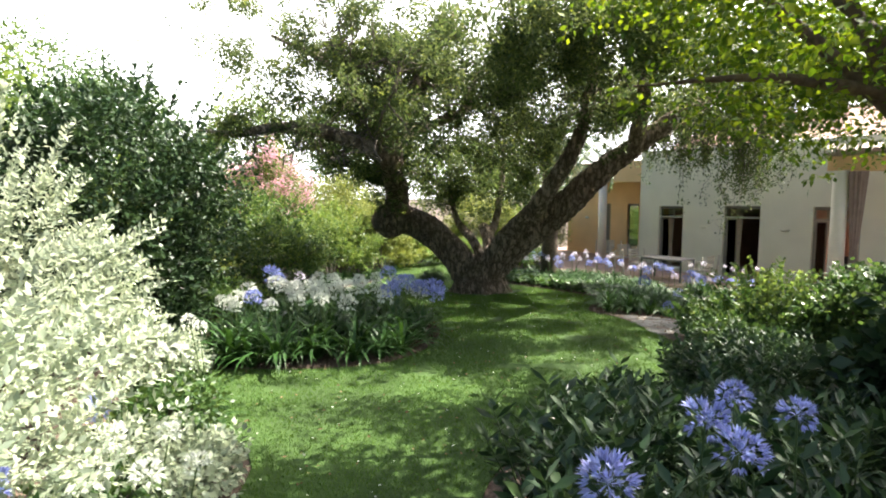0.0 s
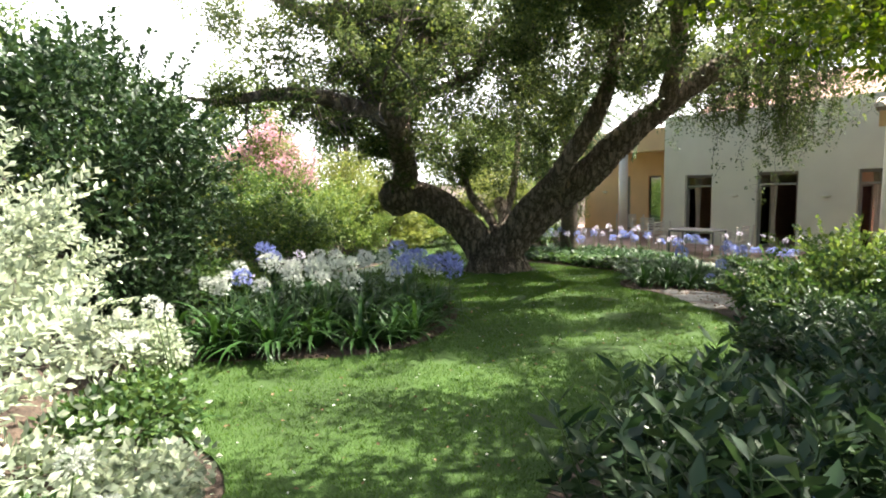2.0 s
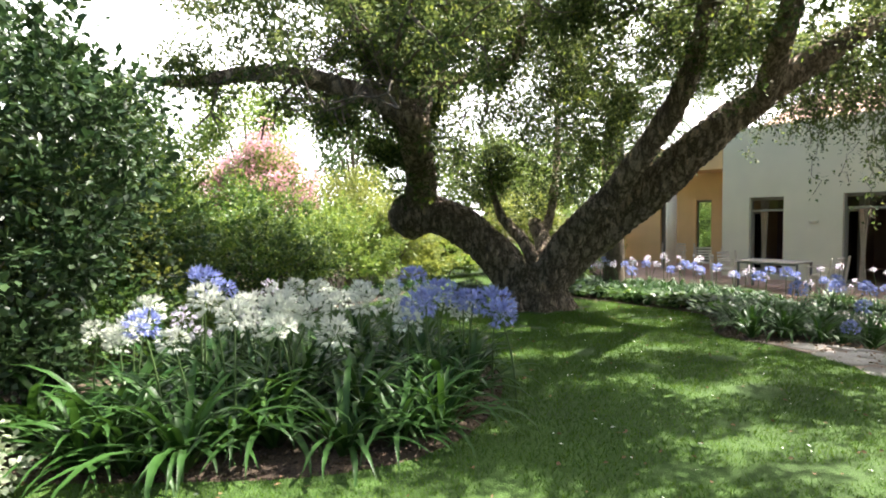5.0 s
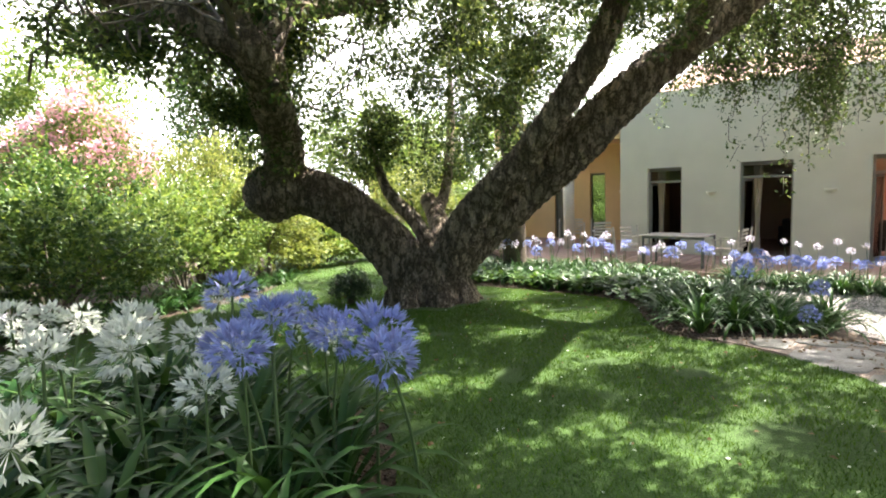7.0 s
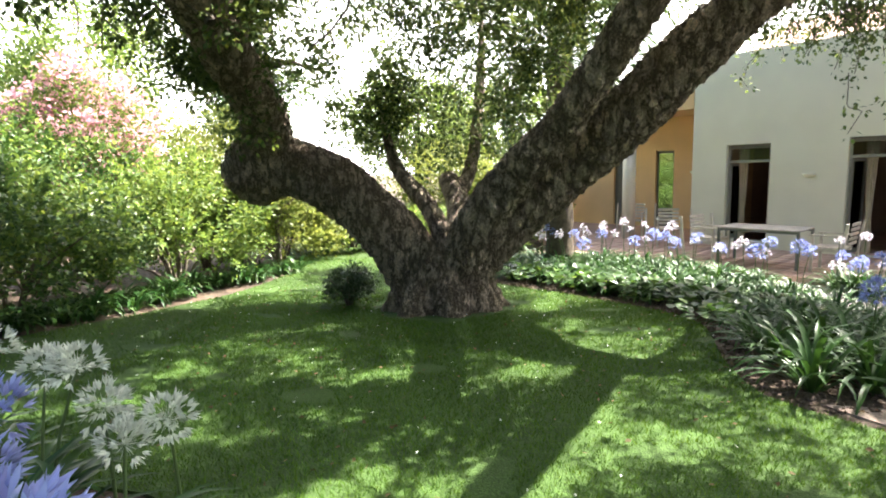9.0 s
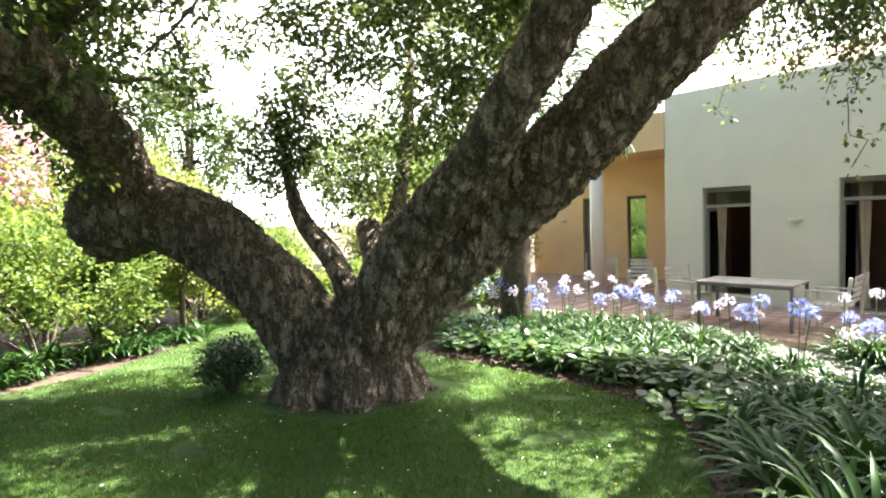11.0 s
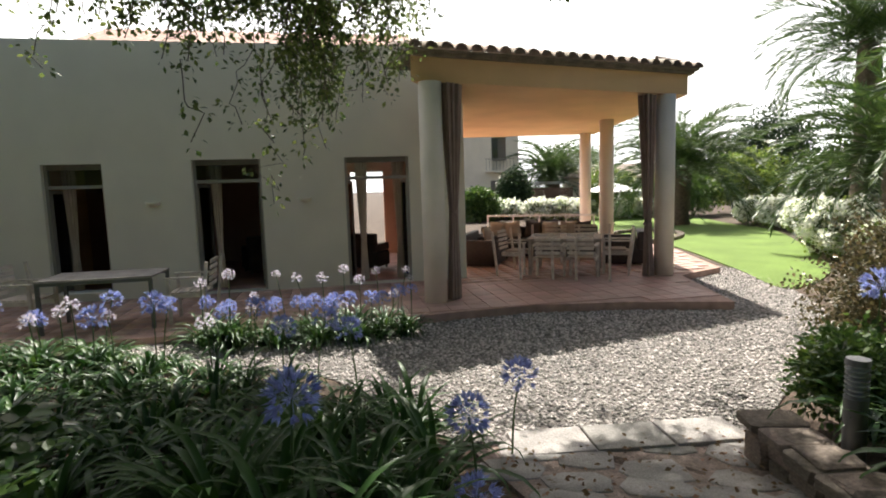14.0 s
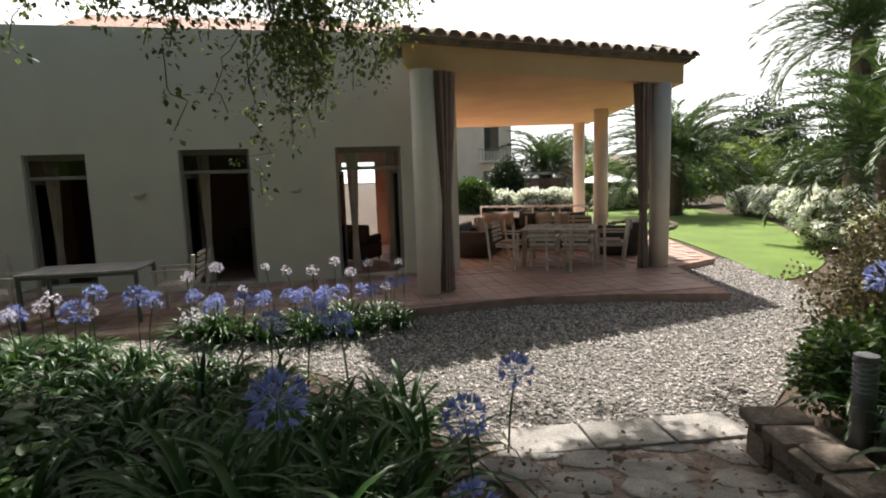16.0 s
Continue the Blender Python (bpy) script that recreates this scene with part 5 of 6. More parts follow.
def leafy_plant_mesh(h, n, leaf, width):
    """Upright stems set with lance-shaped leaves."""
    pos, way, st = [], [], []
    for k in range(n):
        a = rng.uniform(0, 6.28)
        r = rng.uniform(0, 0.22)
        top = np.array((math.cos(a) * (r + 0.14), math.sin(a) * (r + 0.14), h * rng.uniform(0.6, 1.05)))
        base = np.array((math.cos(a) * r * 0.5, math.sin(a) * r * 0.5, 0))
        st.append(tube(np.array([(*base, 0.006), (*(base * 0.5 + top * 0.5 + (0, 0, 0.03)), 0.005), (*top, 0.003)]), 4))
        for s in np.linspace(0.3, 1, 13):
            p = base + (top - base) * s
            b = rng.uniform(0, 6.28)
            pos += [p, p]
            e = 0.15 + 0.75 * s ** 4
            way += [(math.cos(b), math.sin(b), e), (-math.cos(b), -math.sin(b), e)]
    v, f = leaves(np.array(pos), np.array(way), leaf, width, 0.3, 0.15)
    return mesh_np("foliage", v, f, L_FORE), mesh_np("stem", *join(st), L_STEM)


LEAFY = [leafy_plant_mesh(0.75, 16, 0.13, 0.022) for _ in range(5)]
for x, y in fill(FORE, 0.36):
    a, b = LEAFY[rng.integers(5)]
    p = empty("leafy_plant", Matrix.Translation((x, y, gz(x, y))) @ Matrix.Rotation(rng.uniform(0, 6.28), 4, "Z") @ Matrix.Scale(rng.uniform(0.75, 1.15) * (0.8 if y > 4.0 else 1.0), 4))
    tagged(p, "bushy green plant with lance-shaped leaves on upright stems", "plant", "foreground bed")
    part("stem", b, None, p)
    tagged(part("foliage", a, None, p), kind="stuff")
front = [agapanthus(x, y, AGA, "agapanthus clump with blue flowers among leafy plants", 0.9) for x, y in ((1.45, 2.6), (1.2, 2.35), (0.75, 2.25), (2.6, 3.2))]
for x, y, z in ((1.36, 2.64, 1.80), (1.60, 2.54, 1.76), (1.30, 2.43, 1.63), (0.69, 2.31, 1.55), (1.22, 2.6, 1.70)):
    host = min(front, key=lambda p: (p.location.x - x) ** 2 + (p.location.y - y) ** 2)
    q = host.matrix_basis.inverted() @ Vector((x, y, z))
    bloom(host, q.x, q.y, q.z, "blue")
wl = [agapanthus(x, y, AGA, "agapanthus clump with white flowers by the pale bush", 0.75) for x, y in ((-1.75, 3.05), (-1.85, 2.5), (-2.1, 3.5), (-2.0, 1.9), (-2.6, 5.5), (-2.9, 5.2), (-2.4, 5.1))]
for x, y, z, k in ((-1.34, 2.95, 1.30, "white"), (-1.5, 2.75, 1.34, "white"), (-1.62, 3.2, 1.36, "white"), (-1.7, 2.6, 1.4, "white"), (-1.85, 3.0, 1.42, "white"), (-1.95, 2.1, 1.5, "blue"), (-2.05, 3.2, 1.5, "blue"), (-2.0, 2.4, 1.45, "blue"), (-1.5, 2.3, 1.3, "white"), (-2.6, 5.5, 1.5, "white"), (-2.8, 5.4, 1.42, "white"), (-2.45, 5.4, 1.46, "white"), (-2.9, 5.1, 1.5, "white"), (-2.5, 5.1, 1.3, "white"), (-2.7, 5.2, 1.28, "white")):
    host = min(wl, key=lambda p: (p.location.x - x) ** 2 + (p.location.y - y) ** 2)
    q = host.matrix_basis.inverted() @ Vector((x, y, z))
    bloom(host, q.x, q.y, q.z, k)
shrub("light_shrub", 4.35, 8.7, 0.6, 0.5, 0.5, L_MID, "low light green shrub in sun", 240, 20, (0.08, 0.026), 0.16, sprigs=90)
shrub("light_shrub", 4.9, 8.6, 0.8, 0.8, 0.8, L_LIGHT, "light green shrub with sunlit leaves", 260, 20, (0.08, 0.026), 0.18, sprigs=140, gap=0.15)
shrub("light_shrub", 4.2, 7.8, 0.5, 0.5, 0.5, L_MID, "low green shrub beside the lawn", 180, 20, (0.07, 0.022), 0.15, sprigs=90)
shrub("light_shrub", 5.6, 7.4, 0.9, 0.9, 1.2, L_MID, "green shrub with glossy leaves", 360, 26, (0.09, 0.03), 0.2)


# broad-leaved plants along the lawn
def broad_plant():
    n = 30
    vs, fs = [], []
    for k in range(n):
        a, r = rng.uniform(0, 6.28), rng.uniform(0.03, 0.24)
        c = np.array((math.cos(a) * r, math.sin(a) * r, rng.uniform(0.10, 0.30)))
        w = unit(np.array((math.cos(a), math.sin(a), rng.uniform(-0.3, 0.7))))
        s = unit(np.cross(w, (0, 0, 1)) + rng.normal(0, 0.2, 3))
        u = np.cross(s, w)
        ln = rng.uniform(0.10, 0.17)
        outline = [(0, 0), (0.22, 0.36), (0.55, 0.44), (0.85, 0.24), (1, 0), (0.85, -0.24), (0.55, -0.44), (0.22, -0.36)]
        vs.append(np.array([c + w * ln * p + s * ln * q + u * abs(q) * ln * 0.25 for p, q in outline] + [c + w * ln * 0.5]))
        fs.append(np.array([(i, (i + 1) % 8, 8) for i in range(8)]) + k * 9)
    return mesh_np("broad_leaves", np.vstack(vs), np.vstack(fs), L_ROUND)


BROAD = [broad_plant() for _ in range(5)]
for x, y in fill([(3.55, 13.6), (3.9, 14.4), (3.6, 15.3), (2.9, 16.5), (1.9, 17.8), (1.5, 19.2), (2.0, 19.6), (2.5, 18.1), (3.5, 16.9), (4.2, 15.6), (4.5, 14.4), (4.1, 13.5)], 0.3):
    p = empty("broad_leaved_plant", Matrix.Translation((x, y, gz(x, y))) @ Matrix.Rotation(rng.uniform(0, 6.28), 4, "Z") @ Matrix.Scale(rng.uniform(0.7, 1.0), 4))
    tagged(part("foliage", BROAD[rng.integers(5)], None, p), kind="stuff")
    tagged(p, "low plant with broad rounded bright green leaves", "plant", "lawn edge planting")


# ---- palms ----
def palm(x, y, z, trunk_h, trunk_r, n, length, label, droop=1.5, low=-0.25):
    """A feather palm: rough trunk and arching fronds set with leaflets."""
    p = empty("palm_tree", Matrix.Translation((x, y, z)))
    tagged(p, label, "palm tree")
    line = catmull([(0, 0, -0.3, trunk_r * 1.15), (0, 0, trunk_h * 0.5, trunk_r), (0, 0, trunk_h, trunk_r * 1.1), (0, 0, trunk_h + 0.4, trunk_r * 0.6)], 0.14)
    part("trunk", mesh_np("trunk", *tube(line, 22, trunk_r * 0.22, 5), M_PALMBARK, True), None, p)
    for k in range(n):
        az = k * 2.4 + rng.uniform(-0.2, 0.2)
        el = low + (1.35 - low) * (1 - (k / n)) ** 0.8
        ln = length * rng.uniform(0.85, 1.1)
        s = np.linspace(0, 1, 19)
        ang = el - droop * s ** 1.5
        rr = np.cumsum(np.cos(ang)) * ln / 19
        zz = np.cumsum(np.sin(ang)) * ln / 19 + trunk_h + 0.2
        c = np.stack([np.cos(az) * rr, np.sin(az) * rr, zz], 1)
        tang = np.stack([np.cos(az) * np.cos(ang), np.sin(az) * np.cos(ang), np.sin(ang)], 1)
        side = np.array([-np.sin(az), np.cos(az), 0])
        pos, way = [], []
        for i in range(2, 19):
            for j in (0, 0.2, 0.4, 0.6, 0.8):
                q = c[i] + tang[i] * j * ln / 19
                for sg in (-1, 1):
                    pos.append(q)
                    way.append(tang[i] * 1.0 + side * sg * 0.8 + np.array((0, 0, 0.1 + 0.3 * rng.random())) - tang[i] * 0.4 * (i < 6))
        v1, f1 = leaves(np.array(pos), np.array(way), ln * 0.14, ln * 0.0052, 0.2, 0.08)
        v2, f2 = leaves(c[:-1], tang[:-1], ln / 14, ln * 0.009, 0.5, 0.0)
        v, f = join([(v1, f1), (v2, f2)])
        part("frond", mesh_np("frond", v, f, L_PALM), None, p)
    return p


palm(3.5, 19.7, gz(3.5, 19.7), 4.2, 0.25, 54, 2.7, "palm with dark trunk and hanging fronds behind the oak", 1.9, -0.7)
palm(24.0, 6.85, -0.15, 5.7, 0.28, 70, 3.2, "tall date palm with long arching fronds", 1.35, -0.3)
palm(19.0, 6.95, -0.15, 2.1, 0.34, 84, 3.0, "date palm with dense arching fronds", 1.3, -0.3)
palm(14.6, 5.5, -0.15, 3.2, 0.32, 100, 3.1, "large date palm with thick patterned trunk", 1.3, -0.25)
palm(29.0, 12.5, -0.15, 2.2, 0.42, 84, 3.5, "low date palm by the lawn", 1.25, -0.2)
palm(44.0, 22.5, -0.15, 2.0, 0.5, 80, 4.2, "distant date palm in front of a white house", 1.3, -0.2)



# ---- furniture ----
def armchair(name, label, group, m, seat_pad=True):
    """A slatted teak garden armchair, facing its own -y... its back is at +y."""
    c = empty(name, m)
    tagged(c, label, "chair", group)
    for x in (-0.26, 0.26):
        part("leg", one_box(x - 0.022, -0.27, 0, x + 0.022, -0.225, 0.64, bevel=0.006), M_TEAK, c)
        bm = one_box(x - 0.022, -0.022, 0, x + 0.022, 0.022, 0.90, bevel=0.006)
        part("leg", bm, M_TEAK, c, m=Matrix.Translation((x, 0.22, 0)) @ Matrix.Rotation(radians(-7), 4, "X"))
        part("armrest", one_box(x - 0.032, -0.30, 0.64, x + 0.032, 0.27, 0.665, bevel=0.006), M_TEAK, c)
        part("seat_rail", one_box(x - 0.018, -0.225, 0.37, x + 0.018, 0.22, 0.425, bevel=0.004), M_TEAK, c)
    for i in range(6):
        y = -0.25 + i * 0.085
        part("seat_slat", one_box(-0.24, y, 0.427, 0.24, y + 0.065, 0.447, bevel=0.004), M_TEAK, c)
    for i in range(5):
        z = 0.50 + i * 0.085
        part("back_slat", one_box(-0.24, -0.010, z, 0.24, 0.010, z + 0.055, bevel=0.004), M_TEAK, c, m=Matrix.Translation((0, 0.22, 0)) @ Matrix.Rotation(radians(-7), 4, "X"))
    if seat_pad:
        part("seat_pad", one_box(-0.225, -0.25, 0.449, 0.225, 0.18, 0.49, bevel=0.018), M_CUSHION, c)
    return c


def local(m, x, y, turn=0, z=0.0):
    return m @ Matrix.Translation((x, y, z)) @ Matrix.Rotation(radians(turn), 4, "Z")


SET = wall_frame(Vector((13.72, 13.55, 0)), Vector((0.17, -0.985, 0)).normalized())
first = armchair("garden_armchair", "weathered slatted teak armchair at the dining table", "dining chairs", local(SET, -0.24, -0.88, 180))
for x, y, t in ((0.38, -0.86, 176), (-0.33, 0.85, 0), (0.33, 0.85, 0), (-0.98, -0.25, 80), (1.0, 0.1, -90)):
    copy_thing(first, local(SET, x, y, t))


def slat_table(name, m, w, d, h, label, slats, leg=0.07):
    t = empty(name, m)
    tagged(t, label, "table")
    for x in (-w / 2 + leg, w / 2 - leg):
        for y in (-d / 2 + leg, d / 2 - leg):
            part("leg", one_box(x - leg / 2, y - leg / 2, 0, x + leg / 2, y + leg / 2, h - 0.03, bevel=0.006), M_TABLEWOOD, t)
    for y in (-d / 2 + leg, d / 2 - leg):
        part("apron", one_box(-w / 2 + leg * 1.5, y - 0.012, h - 0.12, w / 2 - leg * 1.5, y + 0.012, h - 0.032), M_TABLEWOOD, t)
    k = d / slats
    for i in range(slats):
        part("table_slat", one_box(-w / 2, -d / 2 + i * k + 0.004, h - 0.03, w / 2, -d / 2 + (i + 1) * k - 0.004, h, bevel=0.004), M_TABLEWOOD, t)
    return t


slat_table("dining_table", SET, 1.45, 1.25, 0.74, "weathered slatted teak dining table on the porch", 11)
TABLE = wall_frame(Vector((7.15, 18.35, 0)), U)


def patio_table(m):
    t = empty("patio_table", m)
    tagged(t, "low pale stone-topped table with dark metal frame", "table")
    part("tabletop", one_box(-0.72, -0.42, 0.70, 0.72, 0.42, 0.73, bevel=0.006), M_PAVE, t)
    for x in (-0.69, 0.69):
        for y in (-0.39, 0.39):
            part("leg", one_box(x - 0.022, y - 0.022, 0, x + 0.022, y + 0.022, 0.70), M_METAL, t)
    for y in (-0.39, 0.39):
        part("rail", one_box(-0.668, y - 0.015, 0.655, 0.668, y + 0.015, 0.698), M_METAL, t)


patio_table(TABLE)
second = armchair("garden_armchair", "white-grey slatted garden armchair beside the stone table", "terrace chairs", local(TABLE, 1.12, 0.0, -90), False)
copy_thing(second, local(TABLE, -1.10, 0.15, 80))
copy_thing(second, local(TABLE, -2.6, 1.3, 30))
copy_thing(second, local(TABLE, -4.3, 2.6, 20))


def pillow(w, h, t):
    """A plump square cushion."""
    n = 9
    u, v = np.meshgrid(np.linspace(-1, 1, n), np.linspace(-1, 1, n))
    bulge = t * (1 - u ** 4) ** 0.6 * (1 - v ** 4) ** 0.6
    pinch = 1 - 0.10 * (1 - np.abs(u)) * np.abs(v) - 0.10 * (1 - np.abs(v)) * np.abs(u)
    pts = [np.stack([u * w / 2 * pinch, s * bulge, v * h / 2 * pinch + h / 2], -1).reshape(-1, 3) for s in (-1, 1)]
    i = np.arange(n * n).reshape(n, n)
    f = np.stack([i[:-1, :-1], i[:-1, 1:], i[1:, 1:], i[1:, :-1]], -1).reshape(-1, 4)
    return np.vstack(pts), np.vstack([f, f[:, ::-1] + n * n])


PILLOW = {k: mesh_np("pillow", *pillow(0.45, 0.42, 0.08), mm, True) for k, mm in (("beige", M_CUSHION), ("dark", M_DARKCUSH))}


def wicker_sofa(m, w, label):
    s = empty("wicker_sofa", m)
    tagged(s, label, "sofa", "lounge seats")
    part("base", one_box(-w / 2, -0.42, 0.04, w / 2, 0.42, 0.34, bevel=0.03), M_WICKER, s)
    part("backrest", one_box(-w / 2, 0.28, 0.342, w / 2, 0.44, 0.74, bevel=0.04), M_WICKER, s)
    for x in (-1, 1):
        part("arm", one_box(min(x * w / 2, x * (w / 2 - 0.16)), -0.44, 0.03, max(x * w / 2, x * (w / 2 - 0.16)), 0.28, 0.60, bevel=0.04), M_WICKER, s)
    n = max(1, round((w - 0.34) / 0.75))
    k = (w - 0.34) / n
    for i in range(n):
        part("seat_cushion", one_box(-w / 2 + 0.17 + i * k + 0.005, -0.40, 0.344, -w / 2 + 0.17 + (i + 1) * k - 0.005, 0.26, 0.46, bevel=0.03), M_DARKCUSH, s)
    return s


LOUNGE = local(SET, -0.95, 2.45)
wicker_sofa(LOUNGE, 3.0, "dark wicker sofa with dark seat cushions on the porch")
wicker_sofa(local(SET, -1.95, 1.0, 90), 1.3, "short dark wicker sofa seen from behind")
wicker_sofa(local(SET, 1.15, 1.5, -90), 0.95, "dark wicker lounge chair beside the sofa")
for x, k in ((-1.05, "beige"), (-0.6, "beige"), (-0.1, "dark"), (0.35, "beige"), (0.8, "beige"), (1.15, "dark")):
    p = part("pillow", PILLOW[k], None, m=LOUNGE @ Matrix.Translation((x, 0.15, 0.462)) @ Matrix.Rotation(radians(-14), 4, "X") @ Matrix.Rotation(radians(rng.uniform(-10, 10)), 4, "Y"))
    tagged(p, "plump %s scatter cushion leaning on the sofa" % ("beige" if k == "beige" else "dark brown"), "cushion", "sofa cushions")
p = part("pillow", PILLOW["beige"], None, m=local(SET, -1.82, 1.0, 90, 0.462) @ Matrix.Rotation(radians(-14), 4, "X"))
tagged(p, "plump beige scatter cushion on the short sofa", "cushion", "sofa cushions")


# ---- curtains ----
def curtain(x, y, h, r0, tie, label, material=None, lean=(0, 0)):
    z = np.linspace(0, h, 34)
    a = np.linspace(0, 2 * np.pi, 96, endpoint=False)
    u = z / h
    pinch = 0.42 + 0.58 * np.clip(np.abs(u - tie) / (1 - tie), 0, 1) ** 0.8
    pinch = np.where(u < tie, 0.42 + 0.30 * (1 - u / tie), pinch)
    fold = 1 + 0.22 * np.cos(11 * a)[None] * (0.6 + 0.4 * u[:, None]) + 0.08 * np.cos(5 * a + 1)[None]
    rr = r0 * pinch[:, None] * fold
    vx = x + rr * np.cos(a)[None] * 1.25 + lean[0] * u[:, None]
    vy = y + rr * np.sin(a)[None] * 0.7 + lean[1] * u[:, None]
    v = np.stack([vx, vy, np.broadcast_to(z[:, None] + 0.015, rr.shape)], -1)
    i = np.arange(v.shape[0] * 96).reshape(-1, 96)
    f = np.stack([i[:-1], np.roll(i[:-1], -1, 1), np.roll(i[1:], -1, 1), i[1:]], -1).reshape(-1, 4)
    c = empty("curtain")
    tagged(c, label, "curtain", "porch curtains")
    part("drape", mesh_np("drape", v.reshape(-1, 3), f, material or M_CURTAIN, True), None, c)
    bm = bmesh.new()
    k = int(tie * 33)
    w = r0 * 0.42
    bmesh.ops.create_cone(bm, cap_ends=False, segments=24, radius1=w * 1.28, radius2=w * 1.28, depth=0.05)
    bmesh.ops.scale(bm, vec=(1.2, 0.75, 1), verts=bm.verts)
    part("tieback", bm, material or M_CURTAIN, c, m=Matrix.Translation((x + lean[0] * tie, y + lean[1] * tie, tie * h)))
    return c


curtain(10.42, 14.50, 3.36, 0.17, 0.42, "taupe outdoor curtain gathered beside the porch column", lean=(-0.02, -0.04))
curtain(13.63, 11.93, 3.36, 0.20, 0.30, "taupe outdoor curtain hanging beside the far column", lean=(-0.05, 0.05))

# drapes and furniture just inside the doors
for s, r in ((6.22, 0.12), (6.95, 0.12), (3.5, 0.10), (1.0, 0.10)):
    q = WALL @ Vector((s, 0.55, 0))
    curtain(q.x, q.y, 2.7, r, 0.3, "cream curtain gathered just inside the glazed door", M_SHEER)


def room_chair(m, label):
    c = empty("upholstered_armchair", m)
    tagged(c, label, "armchair", "room seats")
    part("base", one_box(-0.4, -0.38, 0.08, 0.4, 0.38, 0.42, bevel=0.05), M_DARKCUSH, c)
    part("backrest", one_box(-0.4, 0.22, 0.424, 0.4, 0.40, 0.85, bevel=0.06), M_DARKCUSH, c)
    for x in (-0.4, 0.27):
        part("arm", one_box(x, -0.36, 0.424, x + 0.13, 0.216, 0.60, bevel=0.04), M_DARKCUSH, c)
    for x in (-0.33, 0.33):
        for y in (-0.31, 0.31):
            part("leg", one_box(x - 0.02, y - 0.02, 0.007, x + 0.02, y + 0.02, 0.078), M_DARKWOOD, c)


room_chair(local(WALL, 6.35, 2.0, 150), "dark upholstered armchair inside the sunlit room")
room_chair(local(WALL, 4.0, 2.6, 200), "dark upholstered armchair in the dim room")
pic = empty("framed_picture", local(WALL, 1.55, 4.96, 0, 1.35))
tagged(pic, "dark framed picture on the room wall", "picture")
part("frame", one_box(-0.3, -0.02, 0, 0.3, 0.03, 0.75, bevel=0.01), M_DARKWOOD, pic)
part("canvas", one_box(-0.25, -0.026, 0.05, 0.25, -0.021, 0.70), M_ROOM, pic)


# ---- wall lamps, bollard ----
def sconce(m):
    s = empty("wall_lamp", m)
    tagged(s, "small white half-round wall lamp", "lamp", "wall lamps")
    bm = bmesh.new()
    bmesh.ops.create_uvsphere(bm, u_segments=24, v_segments=12, radius=0.13)
    bmesh.ops.delete(bm, geom=[v for v in bm.verts if v.co.z > 0.02 or v.co.y > 0.01], context="VERTS")
    bmesh.ops.scale(bm, vec=(1, 0.7, 0.75), verts=bm.verts)
    bmesh.ops.solidify(bm, geom=bm.faces, thickness=0.008)
    part("shade", bm, M_WHITE, s, smooth=True)
    part("back_plate", one_box(-0.05, -0.014, -0.05, 0.05, -0.003, 0.03), M_WHITE, s)


for x in (2.53, 5.14, 7.75):
    sconce(WALL @ Matrix.Translation((x, 0, 1.70)))
sconce(OCHRE @ Matrix.Translation((1.2, 0, 1.75)))
sconce(OCHRE @ Matrix.Translation((4.7, 0, 1.75)))


def bollard(x, y, z):
    b = empty("bollard_lamp", Matrix.Translation((x, y, z)))
    tagged(b, "grey metal garden bollard lamp with louvred head", "lamp")
    bm = rod(bmesh.new(), (0, 0, -0.05), (0, 0, 0.40), 0.062, n=28)
    part("post", bm, M_METAL, b)
    part("core", rod(bmesh.new(), (0, 0, 0.402), (0, 0, 0.598), 0.045, n=24), M_WHITEPAINT, b, "pale lamp core")
    for i in range(7):
        part("louvre", rod(bmesh.new(), (0, 0, 0.405 + i * 0.028), (0, 0, 0.419 + i * 0.028), 0.064, 0.058, n=28), M_METAL, b)
    part("cap", rod(bmesh.new(), (0, 0, 0.60), (0, 0, 0.635), 0.066, 0.062, n=28), M_METAL, b)


bollard(6.35, 9.92, 0.10)

# loggia window and door
for nm, a, b in (("window_2", 3.45, 4.05), ("door_3", 1.95, 2.55)):
    d = empty(nm, OCHRE)
    tagged(d, "tall glazed opening in the ochre wall reflecting the garden", "window", kind="structure")
    for x in (a, b - 0.05):
        part("window_frame", one_box(x, 0.08, 0, x + 0.05, 0.15, 2.4, bevel=0.005), M_SHUTTER, d)
    part("window_frame", one_box(a + 0.05, 0.08, 2.32, b - 0.05, 0.15, 2.402, bevel=0.005), M_SHUTTER, d)
    if nm == "window_2":
        part("pane", one_box(a + 0.05, 0.11, 0.0, b - 0.05, 0.118, 2.32), M_MIRRORGLASS, d)
    else:
        # dark panel added in place of the doorway's unlit interior
        part("shutter", one_box(a + 0.05, 0.11, 0.0, b - 0.05, 0.14, 2.32), M_SHUTTER, d, "dark panel standing in for the unlit doorway")

# ---- paving, steps and stone wall ----
PAVE = [(3.5, 9.75), (3.55, 10.4), (3.4, 11.1), (3.25, 11.5), (4.2, 11.25), (5.2, 11.5), (6.0, 12.25), (6.9, 11.0), (7.2, 10.5), (6.6, 10.3), (5.9, 10.0), (5.2, 9.62), (4.4, 9.3), (3.7, 9.4)]
pavement = tagged(sheet("pavement", PAVE, M_STONE, 0.012, 0.2, skirt=0.05), "irregular grey stone paving leading down to the gravel", "pavement", kind="structure")


